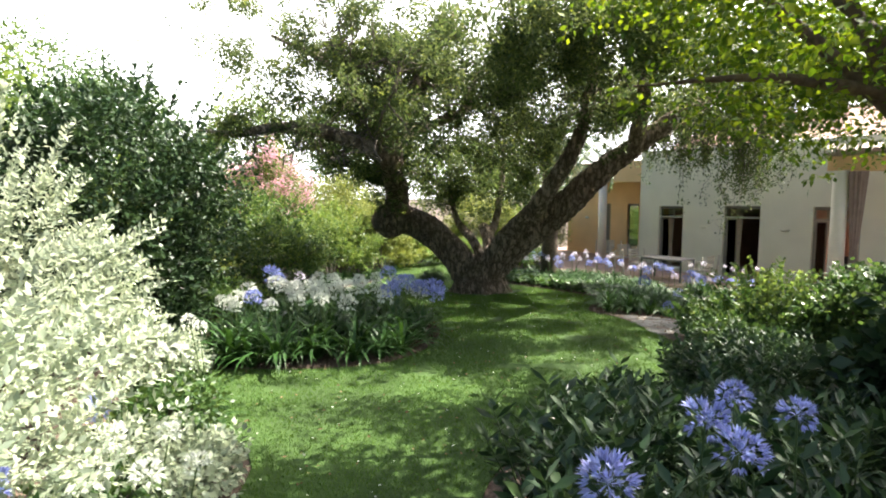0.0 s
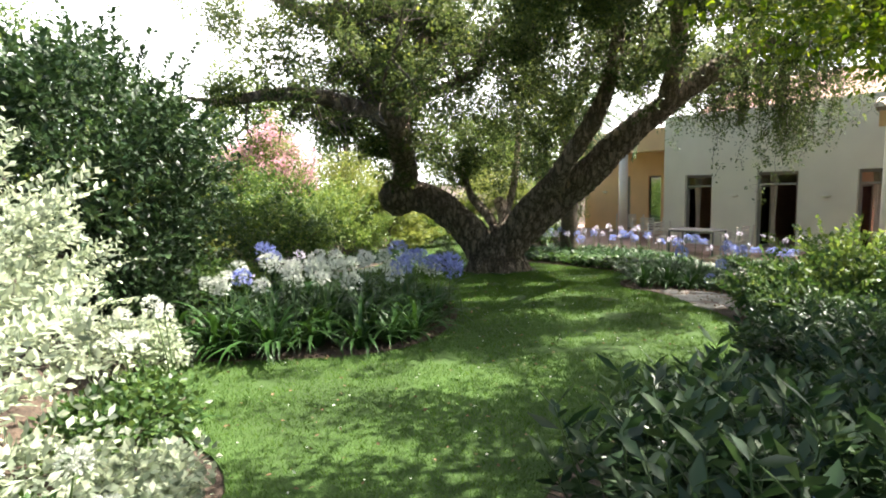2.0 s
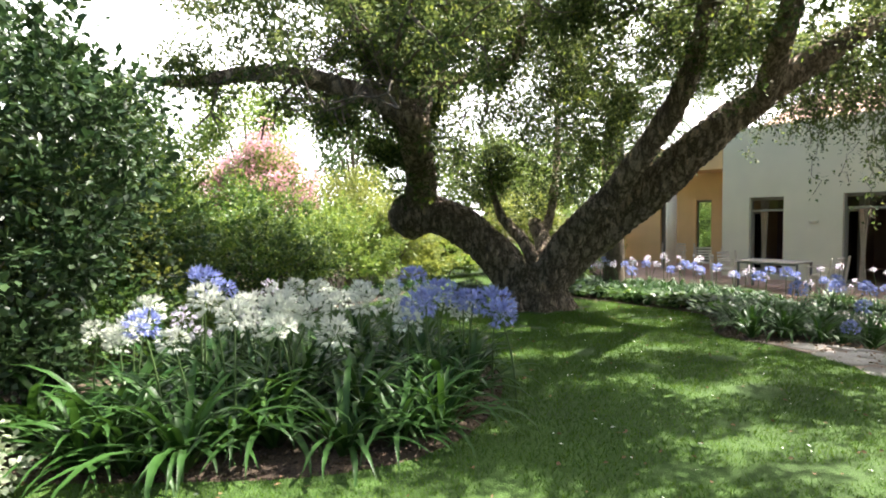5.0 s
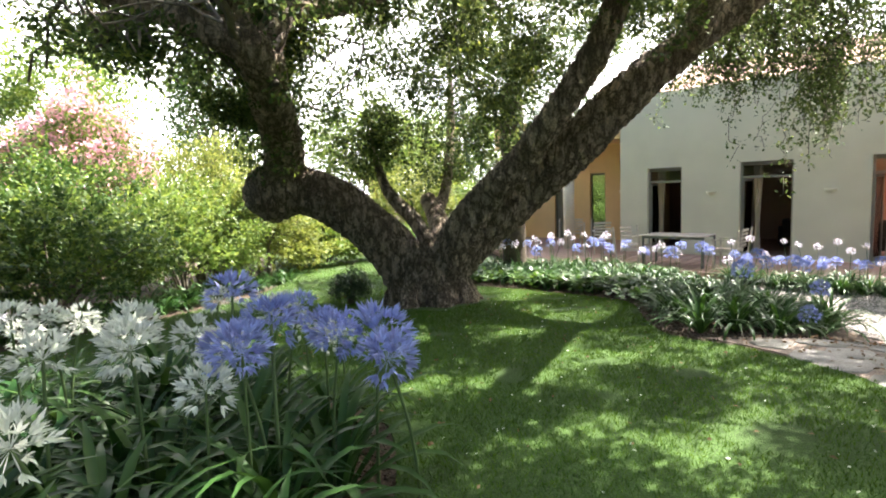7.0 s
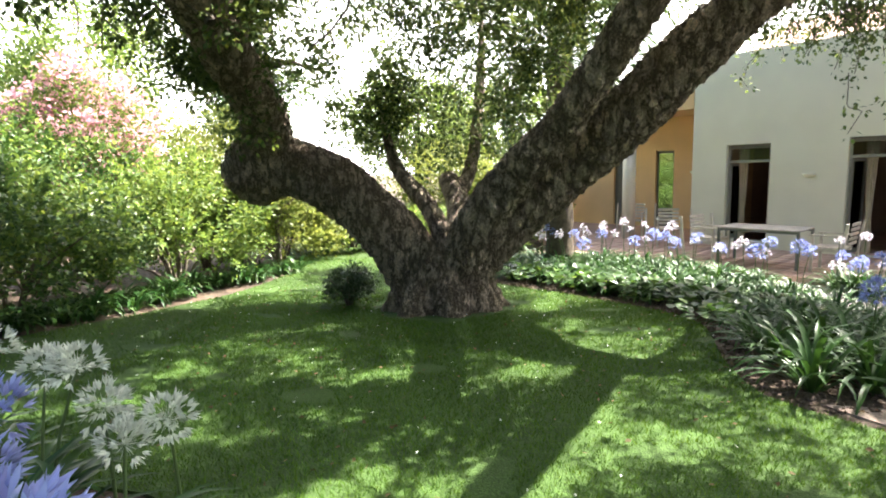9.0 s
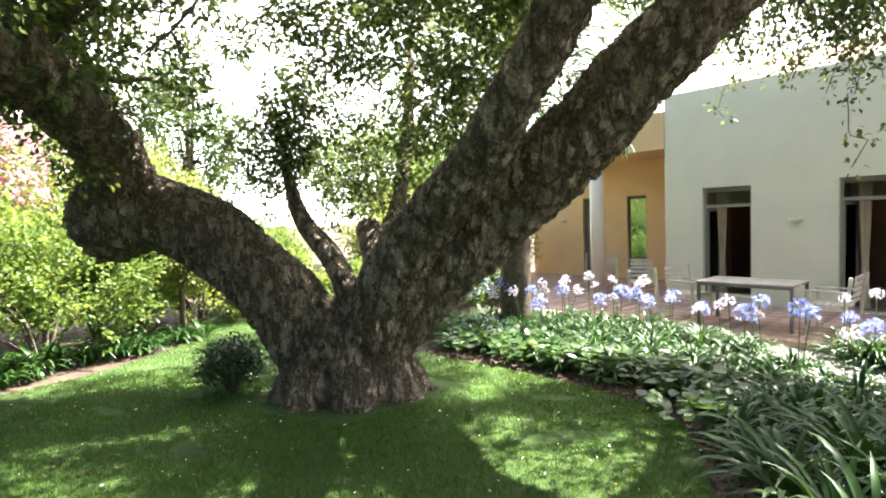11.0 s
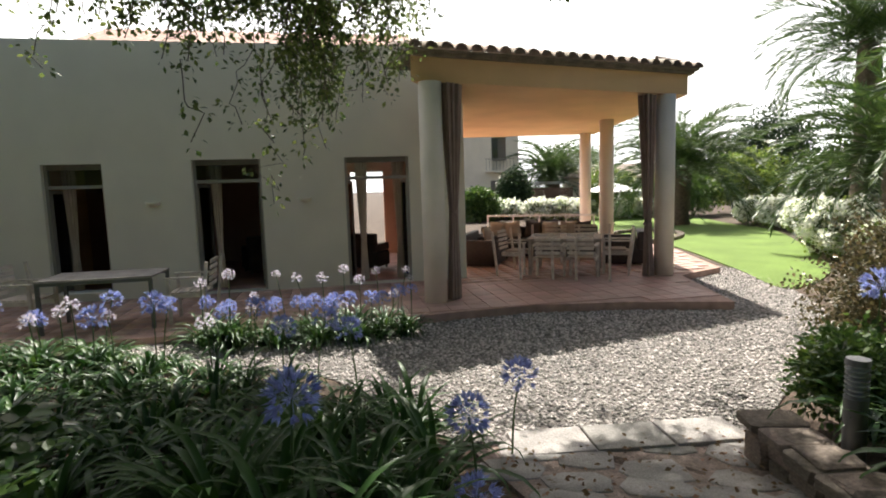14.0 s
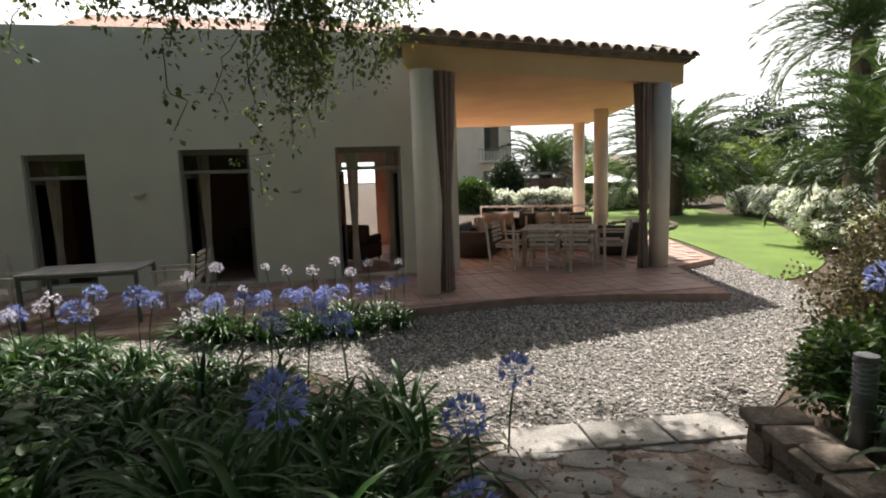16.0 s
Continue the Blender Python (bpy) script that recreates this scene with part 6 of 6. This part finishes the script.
def flagstone(cx, cy, w, d, turn, lift):
    """One uneven flagstone lying on the ground."""
    n = 7
    a = np.linspace(0, 2 * np.pi, n, endpoint=False) + rng.uniform(-0.2, 0.2, n)
    k = 1 / np.maximum(np.abs(np.cos(a)), np.abs(np.sin(a))) ** 0.8 * rng.uniform(0.80, 1.0, n)
    lx, ly = np.cos(a) * k * w / 2, np.sin(a) * k * d / 2
    c, s = math.cos(turn), math.sin(turn)
    x, y = cx + lx * c - ly * s, cy + lx * s + ly * c
    z = ground_z(x, y) + lift
    zi = z + 0.002
    top = np.column_stack([cx + (x - cx) * 0.95, cy + (y - cy) * 0.97, zi + 0.002])
    v = np.vstack([np.column_stack([x, y, z - 0.05]), np.column_stack([x, y, z]), top, [[cx, cy, float(zi.mean()) + 0.006]]])
    i = np.arange(n)
    j = (i + 1) % n
    return v, [np.column_stack([i, j, j + n, i + n]), np.column_stack([i + n, j + n, j + 2 * n, i + 2 * n])], np.column_stack([i + 2 * n, j + 2 * n, np.full(n, 3 * n)])


for x, y in fill(PAVE, 0.42, 0.18):
    v, q, t = flagstone(x, y, rng.uniform(0.44, 0.52), rng.uniform(0.44, 0.52), rng.uniform(-0.2, 0.2) - 0.9, 0.018)
    part("flagstone", mesh_np("flagstone", v, q + [t], M_PAVE), None, pavement)
edge = Vector((0.547, -0.837, 0))
for i in range(3):
    c = Vector((6.17, 12.0, 0)) + edge * (0.30 + i * 0.59)
    part("edge_slab", one_box(-0.285, -0.2, -0.1, 0.285, 0.2, 0.05, bevel=0.012), M_PAVE, pavement, "pale edge slab", m=Matrix.Translation((c.x, c.y, gz(c.x, c.y))) @ Matrix.Rotation(math.atan2(edge.y, edge.x) + rng.uniform(-0.02, 0.02), 4, "Z"))

wall_line = catmull([(3.6, 9.15, 0, 0), (4.5, 9.22, 0, 0), (5.3, 9.62, 0, 0), (5.95, 10.02, 0, 0), (6.75, 10.38, 0, 0)], 0.22)
stone_wall = empty("stone_wall")
tagged(stone_wall, "low rough stone retaining wall beside the steps", "wall", kind="structure")


def rough_stone():
    bm = bmesh.new()
    bmesh.ops.create_cube(bm, size=1)
    bmesh.ops.bevel(bm, geom=bm.edges[:], offset=0.09, segments=1, affect="EDGES")
    for v in bm.verts:
        v.co += Vector(rng.normal(0, 0.03, 3))
    return from_bm("stone", bm, M_STONE)


STONES = [rough_stone() for _ in range(7)]
for i in range(len(wall_line) - 1):
    a, b = wall_line[i], wall_line[i + 1]
    d = b - a
    ang = math.atan2(d[1], d[0])
    g = gz(a[0], a[1])
    z = min(g, 0.05) - 0.12
    top = 0.17 + 0.1 * max(0, 5 - a[0])
    while z < top - 0.05:
        h = rng.uniform(0.08, 0.13)
        part("stone", STONES[rng.integers(7)], None, stone_wall, m=Matrix.Translation(((a[0] + b[0]) / 2 + rng.normal(0, 0.015), (a[1] + b[1]) / 2 + rng.normal(0, 0.015), z + h / 2)) @ Matrix.Rotation(ang, 4, "Z") @ Matrix.Diagonal((0.25 * rng.uniform(0.85, 1.1), 0.26, h * 1.08, 1)))
        z += h
    part("cap_stone", STONES[rng.integers(7)], None, stone_wall, m=Matrix.Translation(((a[0] + b[0]) / 2, (a[1] + b[1]) / 2, top + 0.01)) @ Matrix.Rotation(ang, 4, "Z") @ Matrix.Diagonal((0.27, 0.36, 0.07, 1)))


# ---- beyond the porch ----
def far_house():
    h = empty("white_house", Matrix.Translation((41.8, 25.0, -0.15)) @ Matrix.Rotation(radians(-65), 4, "Z"))
    tagged(h, "white two-storey house with small balcony beyond the garden", "house")
    bm = bmesh.new()
    box(bm, -6, 0, 0, 0.6, 8, 3.0); box(bm, -6, 0, 3.0, -1.4, 8, 3.9); box(bm, -0.3, 0, 3.0, 0.6, 8, 7.5); box(bm, -6, 0, 3.9, -1.4, 8, 7.5)
    box(bm, -1.4, 0.6, 3.0, -0.3, 8, 7.5); box(bm, -1.4, 0, 5.6, -0.3, 0.6, 7.5)
    part("wall", bm, M_WHITE, h)
    w = part("window", one_box(-1.4, 0.45, 3.9, -0.3, 0.59, 5.6), M_SHUTTER, h)
    part("pane", one_box(-1.3, 0.44, 4.0, -0.9, 0.448, 5.5), M_GLASS, w)
    part("window", one_box(-1.5, -0.03, 0.9, -0.5, -0.004, 2.4), M_SHUTTER, h)
    part("balcony", one_box(-1.9, -0.7, 3.0, 0.2, -0.004, 3.15), M_WHITE, h)
    for i in range(9):
        part("baluster", one_box(-1.85 + i * 0.25, -0.68, 3.152, -1.82 + i * 0.25, -0.65, 3.95), M_FRAME, h)
    part("handrail", one_box(-1.9, -0.70, 3.952, 0.2, -0.63, 4.0), M_FRAME, h)
    part("roof", one_box(-6.3, -0.3, 7.503, 0.9, 8.3, 7.7), M_ROOF, h)


far_house()


def low_building():
    b = empty("garden_building", Matrix.Translation((45, 17.4, -0.15)) @ Matrix.Rotation(radians(-70), 4, "Z"))
    tagged(b, "low cream garden building with tiled roof", "building")
    part("wall", one_box(-4, 0, 0, 4, 4, 2.4), M_COLUMN, b)
    part("garage_door", one_box(-1.2, -0.03, 0.0, 1.2, -0.004, 2.0), M_WHITEPAINT, b)
    bm = bmesh.new()
    vs = [bm.verts.new(v) for v in ((-4.4, -0.5, 2.404), (4.4, -0.5, 2.404), (4.4, 4.4, 2.404), (-4.4, 4.4, 2.404), (-2.4, 1.95, 3.4), (2.4, 1.95, 3.4))]
    for f in ((0, 1, 5, 4), (1, 2, 5), (2, 3, 4, 5), (3, 0, 4), (3, 2, 1, 0)):
        bm.faces.new([vs[i] for i in f])
    part("roof", bm, M_ROOF, b)
    part("fascia", one_box(-9.5, -0.4, 2.0, -4.004, 0.0, 2.2), M_WHITEPAINT, b)


low_building()


def parasol():
    p = empty("parasol", Matrix.Translation((33.5, 16.2, -0.15)))
    tagged(p, "open white garden parasol", "parasol")
    part("pole", rod(bmesh.new(), (0, 0, 0), (0, 0, 1.75), 0.03), M_WHITEPAINT, p)
    bm = bmesh.new()
    bmesh.ops.create_cone(bm, cap_ends=False, segments=8, radius1=1.7, radius2=0.02, depth=0.5)
    bmesh.ops.solidify(bm, geom=bm.faces, thickness=0.01)
    part("canopy", bm, M_WHITEPAINT, p, m=Matrix.Translation((0, 0, 1.75)))


parasol()
p = empty("brown_screen", Matrix.Translation((38.5, 21.3, -0.15)) @ Matrix.Rotation(radians(-68), 4, "Z"))
tagged(p, "brown slatted wooden garden screen", "screen")
for i in range(11):
    part("board", one_box(-1.7, -0.02, 0.05 + i * 0.155, 1.7, 0.02, 0.19 + i * 0.155), M_BROWN, p)
for x in (-1.7, 0, 1.7):
    part("post", one_box(x - 0.04, 0.022, -0.1, x + 0.04, 0.10, 1.8), M_BROWN, p)

# pale rail behind the sofa
r = empty("garden_rail", Matrix.Translation((18.5, 15.6, 0.0)) @ Matrix.Rotation(radians(-82), 4, "Z"))
tagged(r, "pale metal rail behind the lounge seats", "railing")
part("handrail", one_box(-1.6, -0.03, 0.87, 1.6, 0.03, 0.92), M_WHITEPAINT, r)
for i in range(5):
    part("post", one_box(-1.6 + i * 0.79, -0.02, 0, -1.56 + i * 0.79, 0.02, 0.868), M_WHITEPAINT, r)

# white flowering beds
for x, y, rx, h in ((33.0, 23.0, 0.9, 0.95), (33.2, 22.0, 0.8, 0.85), (32.6, 19.9, 0.8, 0.95), (33.0, 18.9, 0.9, 0.95), (33.0, 17.8, 0.9, 0.9), (34.6, 14.6, 0.8, 0.8), (33.8, 15.8, 0.8, 0.8)):
    shrub("white_flower_shrub", x, y, rx, rx, h, L_LIGHT, "leafy shrub covered in white flower heads", 240, 26, (0.12, 0.045), 0.22, z=-0.15, second=L_SNOW, share=0.8)
for x, y, rx, h in ((27.9, 8.6, 1.3, 0.95), (25.6, 7.9, 1.3, 0.95), (23.2, 7.3, 1.2, 0.95), (21.0, 7.4, 1.1, 0.9), (18.6, 8.0, 0.9, 0.8), (29.8, 9.4, 1.2, 0.95), (16.6, 7.3, 0.9, 0.9), (12.8, 5.6, 0.9, 1.3)):
    shrub("white_flower_shrub", x, y, rx, 0.8, h, L_LIGHT, "white hydrangea-like shrub edging the far lawn", 300, 26, (0.11, 0.042), 0.2, z=-0.15, second=L_SNOW, share=0.8)
# trees and hedges that close the garden
for x, y, rx, h, mm, lab in ((34, 6.0, 2.0, 3.0, L_MID, "broad green shrub behind the flower bed"), (38, 9.5, 2.0, 3.2, L_LIGHT, "light green bushy tree beyond the lawn"), (31, 3.0, 2.4, 4.5, L_DARK, "dense dark green hedge shrub"), (27, 2.0, 2.4, 4.8, L_DARK, "dense dark hedge shrub under the palms"), (22, 1.2, 2.4, 4.8, L_DARK, "dense dark hedge shrub in shade"), (17, 0.8, 2.4, 4.5, L_DARK, "tall dark hedge shrub near the palms"), (13, 2.6, 2.0, 3.6, L_DARK, "dark green hedge shrub behind the bed"), (36, 13.0, 1.8, 2.4, L_MID, "rounded green shrub beside the low building"), (31.0, 23.0, 1.0, 1.5, L_MID, "rounded clipped green shrub by the white house"), (35.5, 22.5, 0.9, 2.6, L_DARK, "upright dark conifer-like shrub"), (40.5, 17.5, 1.6, 2.6, L_LIGHT, "light green shrub by the low building")):
    shrub("hedge_shrub", x, y, rx, rx, h, mm, lab, 420, 24, (0.17, 0.06), 0.42, z=-0.15)
for x, y, h, r, mm in ((40, 2, 7, 3.6, L_MID), (46, 8, 6.0, 2.6, L_DARK), (56, 12, 5.5, 4, L_MID), (66, 26, 6.0, 4, L_MID), (33, -2, 9, 3.6, L_DARK), (25, -3, 8.5, 3.6, L_DARK), (17, -4, 8, 3.4, L_MID), (9, -4, 7, 3.2, L_MID)):
    tree("garden_tree", x, y, 2.0, h, r, r, mm, "tall green boundary tree beyond the lawn", 620, 24, (0.2, 0.07), 0.7, 0.22, z=-0.15)

# ring of white edging stones on the far lawn
ring = empty("stone_edging", Matrix.Translation((23.0, 13.2, -0.12)))
tagged(ring, "ring of small white stones edging a flower bed", "edging", kind="structure")
for i in range(36):
    a = i / 36 * 2 * np.pi
    part("stone", STONES[i % 7], None, ring, m=Matrix.Translation((math.cos(a) * 2.2, math.sin(a) * 1.2, 0.05)) @ Matrix.Rotation(a, 4, "Z") @ Matrix.Diagonal((0.22, 0.2, 0.14, 1)))

# tiled upper roof behind the parapet
n = 34
k = np.arange(n * 4 + 1)
px = k / (n * 4) * 7.6 + 0.3
pz = np.abs(np.sin(k / 4 * np.pi)) * 0.06
rows = [np.column_stack([px, np.full(len(px), y), pz + z]) for y, z in ((1.4, 4.55), (3.2, 5.25), (5.0, 5.95))]
i = np.arange(3 * len(px)).reshape(3, len(px))
f = np.stack([i[:-1, :-1], i[:-1, 1:], i[1:, 1:], i[1:, :-1]], -1).reshape(-1, 4)
up = part("upper_roof", mesh_np("upper_roof", np.vstack(rows), f, M_PINKROOF), None, m=WALL)
tagged(up, "pinkish clay tiled roof above the white wing", "roof", kind="structure")
part("upper_wall", one_box(0.3, 1.6, 4.2, 7.9, 5.2, 4.52), M_ORANGE, None, m=WALL)
tagged(bpy.data.objects["upper_wall"], "low ochre wall carrying the upper roof", "wall", kind="structure")


# ---- small stuff ----
def grass():
    """Mown blades over the lawn, denser along the walk."""
    pts = []
    for lo, hi, n in (((-4.2, 2.0), (4.0, 9.0), 130000), ((-2.5, 9.0), (4.0, 17.0), 170000), ((-5, 9.0), (-2.5, 19.0), 30000), ((-1.6, -1), (1, 2.5), 10000), ((-2.5, 17.0), (4.0, 23.0), 60000)):
        q = rng.uniform(lo, hi, (n, 2))
        pts.append(q[in_poly(q[:, 0], q[:, 1], LAWN)])
    p = np.vstack(pts)
    keep = (np.array([noise.noise(Vector((a * 1.7, b * 1.7, 0))) for a, b in p]) > -0.45) & ~in_poly(p[:, 0], p[:, 1], ROOT)
    p = p[keep]
    n = len(p)
    z = ground_z(p[:, 0], p[:, 1]) + 0.018
    a = rng.uniform(0, 6.28, n)
    h = rng.uniform(0.018, 0.042, n)
    w = rng.uniform(0.002, 0.0038, n)
    lean = rng.normal(0, 0.016, (n, 2))
    d = np.stack([np.cos(a) * w, np.sin(a) * w], 1)
    v = np.stack([np.column_stack([p - d, z]), np.column_stack([p + d, z]), np.column_stack([p + lean, z + h])], 1).reshape(-1, 3)
    ob = new("grass", mesh_np("grass", v, np.arange(n * 3).reshape(-1, 3), M_GRASS))
    tagged(ob, "short mown blades of lawn grass", "grass", kind="stuff")


grass()


def pebbles(name, poly, n, size, material, label, lift, category):
    """Small irregular stones strewn over a patch."""
    p = np.asarray(poly)
    q = rng.uniform(p.min(0), p.max(0), (n, 2))
    q = q[in_poly(q[:, 0], q[:, 1], p)]
    n = len(q)
    oct_v = np.array([(1, 0, 0), (0, 1, 0), (-1, 0, 0), (0, -1, 0), (0, 0, 1), (0, 0, -1)], float)
    oct_f = np.array([(0, 1, 4), (1, 2, 4), (2, 3, 4), (3, 0, 4), (1, 0, 5), (2, 1, 5), (3, 2, 5), (0, 3, 5)])
    s = size * rng.uniform(0.5, 1.35, (n, 1, 1)) * rng.uniform(0.6, 1.3, (n, 6, 1)) * np.array((1, 0.75, 0.55))
    a = rng.uniform(0, 6.28, n)
    v = oct_v[None] * s
    x = v[..., 0] * np.cos(a)[:, None] - v[..., 1] * np.sin(a)[:, None]
    y = v[..., 0] * np.sin(a)[:, None] + v[..., 1] * np.cos(a)[:, None]
    z0 = ground_z(q[:, 0], q[:, 1]) + lift
    v = np.stack([x + q[:, :1], y + q[:, 1:], v[..., 2] + z0[:, None]], -1)
    f = (oct_f[None] + np.arange(n)[:, None, None] * 6).reshape(-1, 3)
    tagged(new(name, mesh_np(name, v.reshape(-1, 3), f, material)), label, category, kind="stuff")


pebbles("gravel_stones", GRAVEL, 80000, 0.024, M_PEBBLE, "loose grey and white gravel stones", 0.016, "gravel")
pebbles("mulch", [(2.9, 11.4), (3.1, 12.7), (3.45, 13.5), (3.6, 14.3), (3.35, 15.1), (2.7, 16.2), (1.6, 17.4), (1.9, 18), (3.2, 16.9), (4.1, 15.3), (4.4, 14), (4.2, 12.5), (5.2, 11.9), (4.0, 11.2)], 9000, 0.022, M_SOIL, "dark brown bark mulch chips", 0.01, "mulch")
pebbles("mulch", [(-4, 7.0), (-2.6, 7.1), (-1.5, 7.2), (-0.8, 7.5), (-0.3, 8.2), (-0.15, 9), (-0.2, 10), (-0.8, 10.4), (-0.9, 8.5), (-1.8, 7.8), (-4, 7.8)], 4000, 0.022, M_SOIL, "dark brown bark mulch chips", 0.01, "mulch")


def litter(name, n, poly, size, material, label):
    """Fallen leaves and petals lying on the ground."""
    p = np.asarray(poly)
    q = rng.uniform(p.min(0), p.max(0), (n, 2))
    q = q[in_poly(q[:, 0], q[:, 1], p)]
    pos = np.column_stack([q, ground_z(q[:, 0], q[:, 1]) + 0.045])
    a = rng.uniform(0, 6.28, len(q))
    v, f = leaves(pos, np.column_stack([np.cos(a), np.sin(a), np.zeros(len(q))]), size, size * 0.3, 0.3, 0.2)
    tagged(new(name, mesh_np(name, v, f, material)), label, "litter", kind="stuff")


litter("fallen_petals", 1500, LAWN, 0.03, L_WHITEP, "pale fallen petals scattered on the lawn")
litter("fallen_leaves", 2600, LAWN, 0.04, M_DRYLEAF, "dry brown oak leaves scattered on the lawn")
litter("fallen_leaves", 1500, BED_RIGHT, 0.05, M_DRYLEAF, "dry brown leaves on the mulch")
litter("fallen_leaves", 900, PAVE, 0.045, M_DRYLEAF, "dry brown leaves on the stone paving")


# terracotta tiles
def tiles():
    ter = bpy.data.objects["terrace"]
    k = 0.305
    near, rest = [], []
    m = wall_frame(Vector((9.4, 14.0, 0)), U)
    for i in range(-34, 40):
        for j in range(-14, 40):
            c = [m @ Vector((i * k + dx, j * k + dy, 0)) for dx, dy in ((0.004, 0.004), (k - 0.004, 0.004), (k - 0.004, k - 0.004), (0.004, k - 0.004))]
            x, y = np.array([q.x for q in c]), np.array([q.y for q in c])
            if not in_poly(x, y, TERRACE).all():
                continue
            mid = m @ Vector((i * k + k / 2, j * k + k / 2, 0))
            q = WALL.inverted() @ mid
            if 0 < q.x < 8.2 and -0.15 < q.y < 6:
                continue
            (near if -1.0 < j * k < 2.4 and -2 < i * k < 6.5 else rest).append((i, j))
    bm = one_box(0.004, 0.004, -0.02, k - 0.004, k - 0.004, 0.0, bevel=0.003)
    me = from_bm("tile", bm, M_TILE)
    near.sort(key=lambda q: q[1])
    for i, j in near[:300]:
        o = part("tile", me, None, ter)
        o.matrix_basis = m @ Matrix.Translation((i * k, j * k, rng.uniform(-0.0012, 0.0012)))
    vs, fs = [], []
    for n, (i, j) in enumerate(rest + near[300:]):
        vs += [tuple(m @ Vector((i * k + dx, j * k + dy, z))) for z in (-0.02, rng.uniform(-0.001, 0.001)) for dx, dy in ((0.004, 0.004), (k - 0.004, 0.004), (k - 0.004, k - 0.004), (0.004, k - 0.004))]
        b = n * 8
        fs += [(b + 4, b + 5, b + 6, b + 7), (b, b + 1, b + 5, b + 4), (b + 1, b + 2, b + 6, b + 5), (b + 2, b + 3, b + 7, b + 6), (b + 3, b, b + 4, b + 7)]
    ob = part("tile_field", mesh_np("tile_field", np.array(vs), np.array(fs), M_TILE), None, ter)
    tagged(ob, kind="stuff")


tiles()
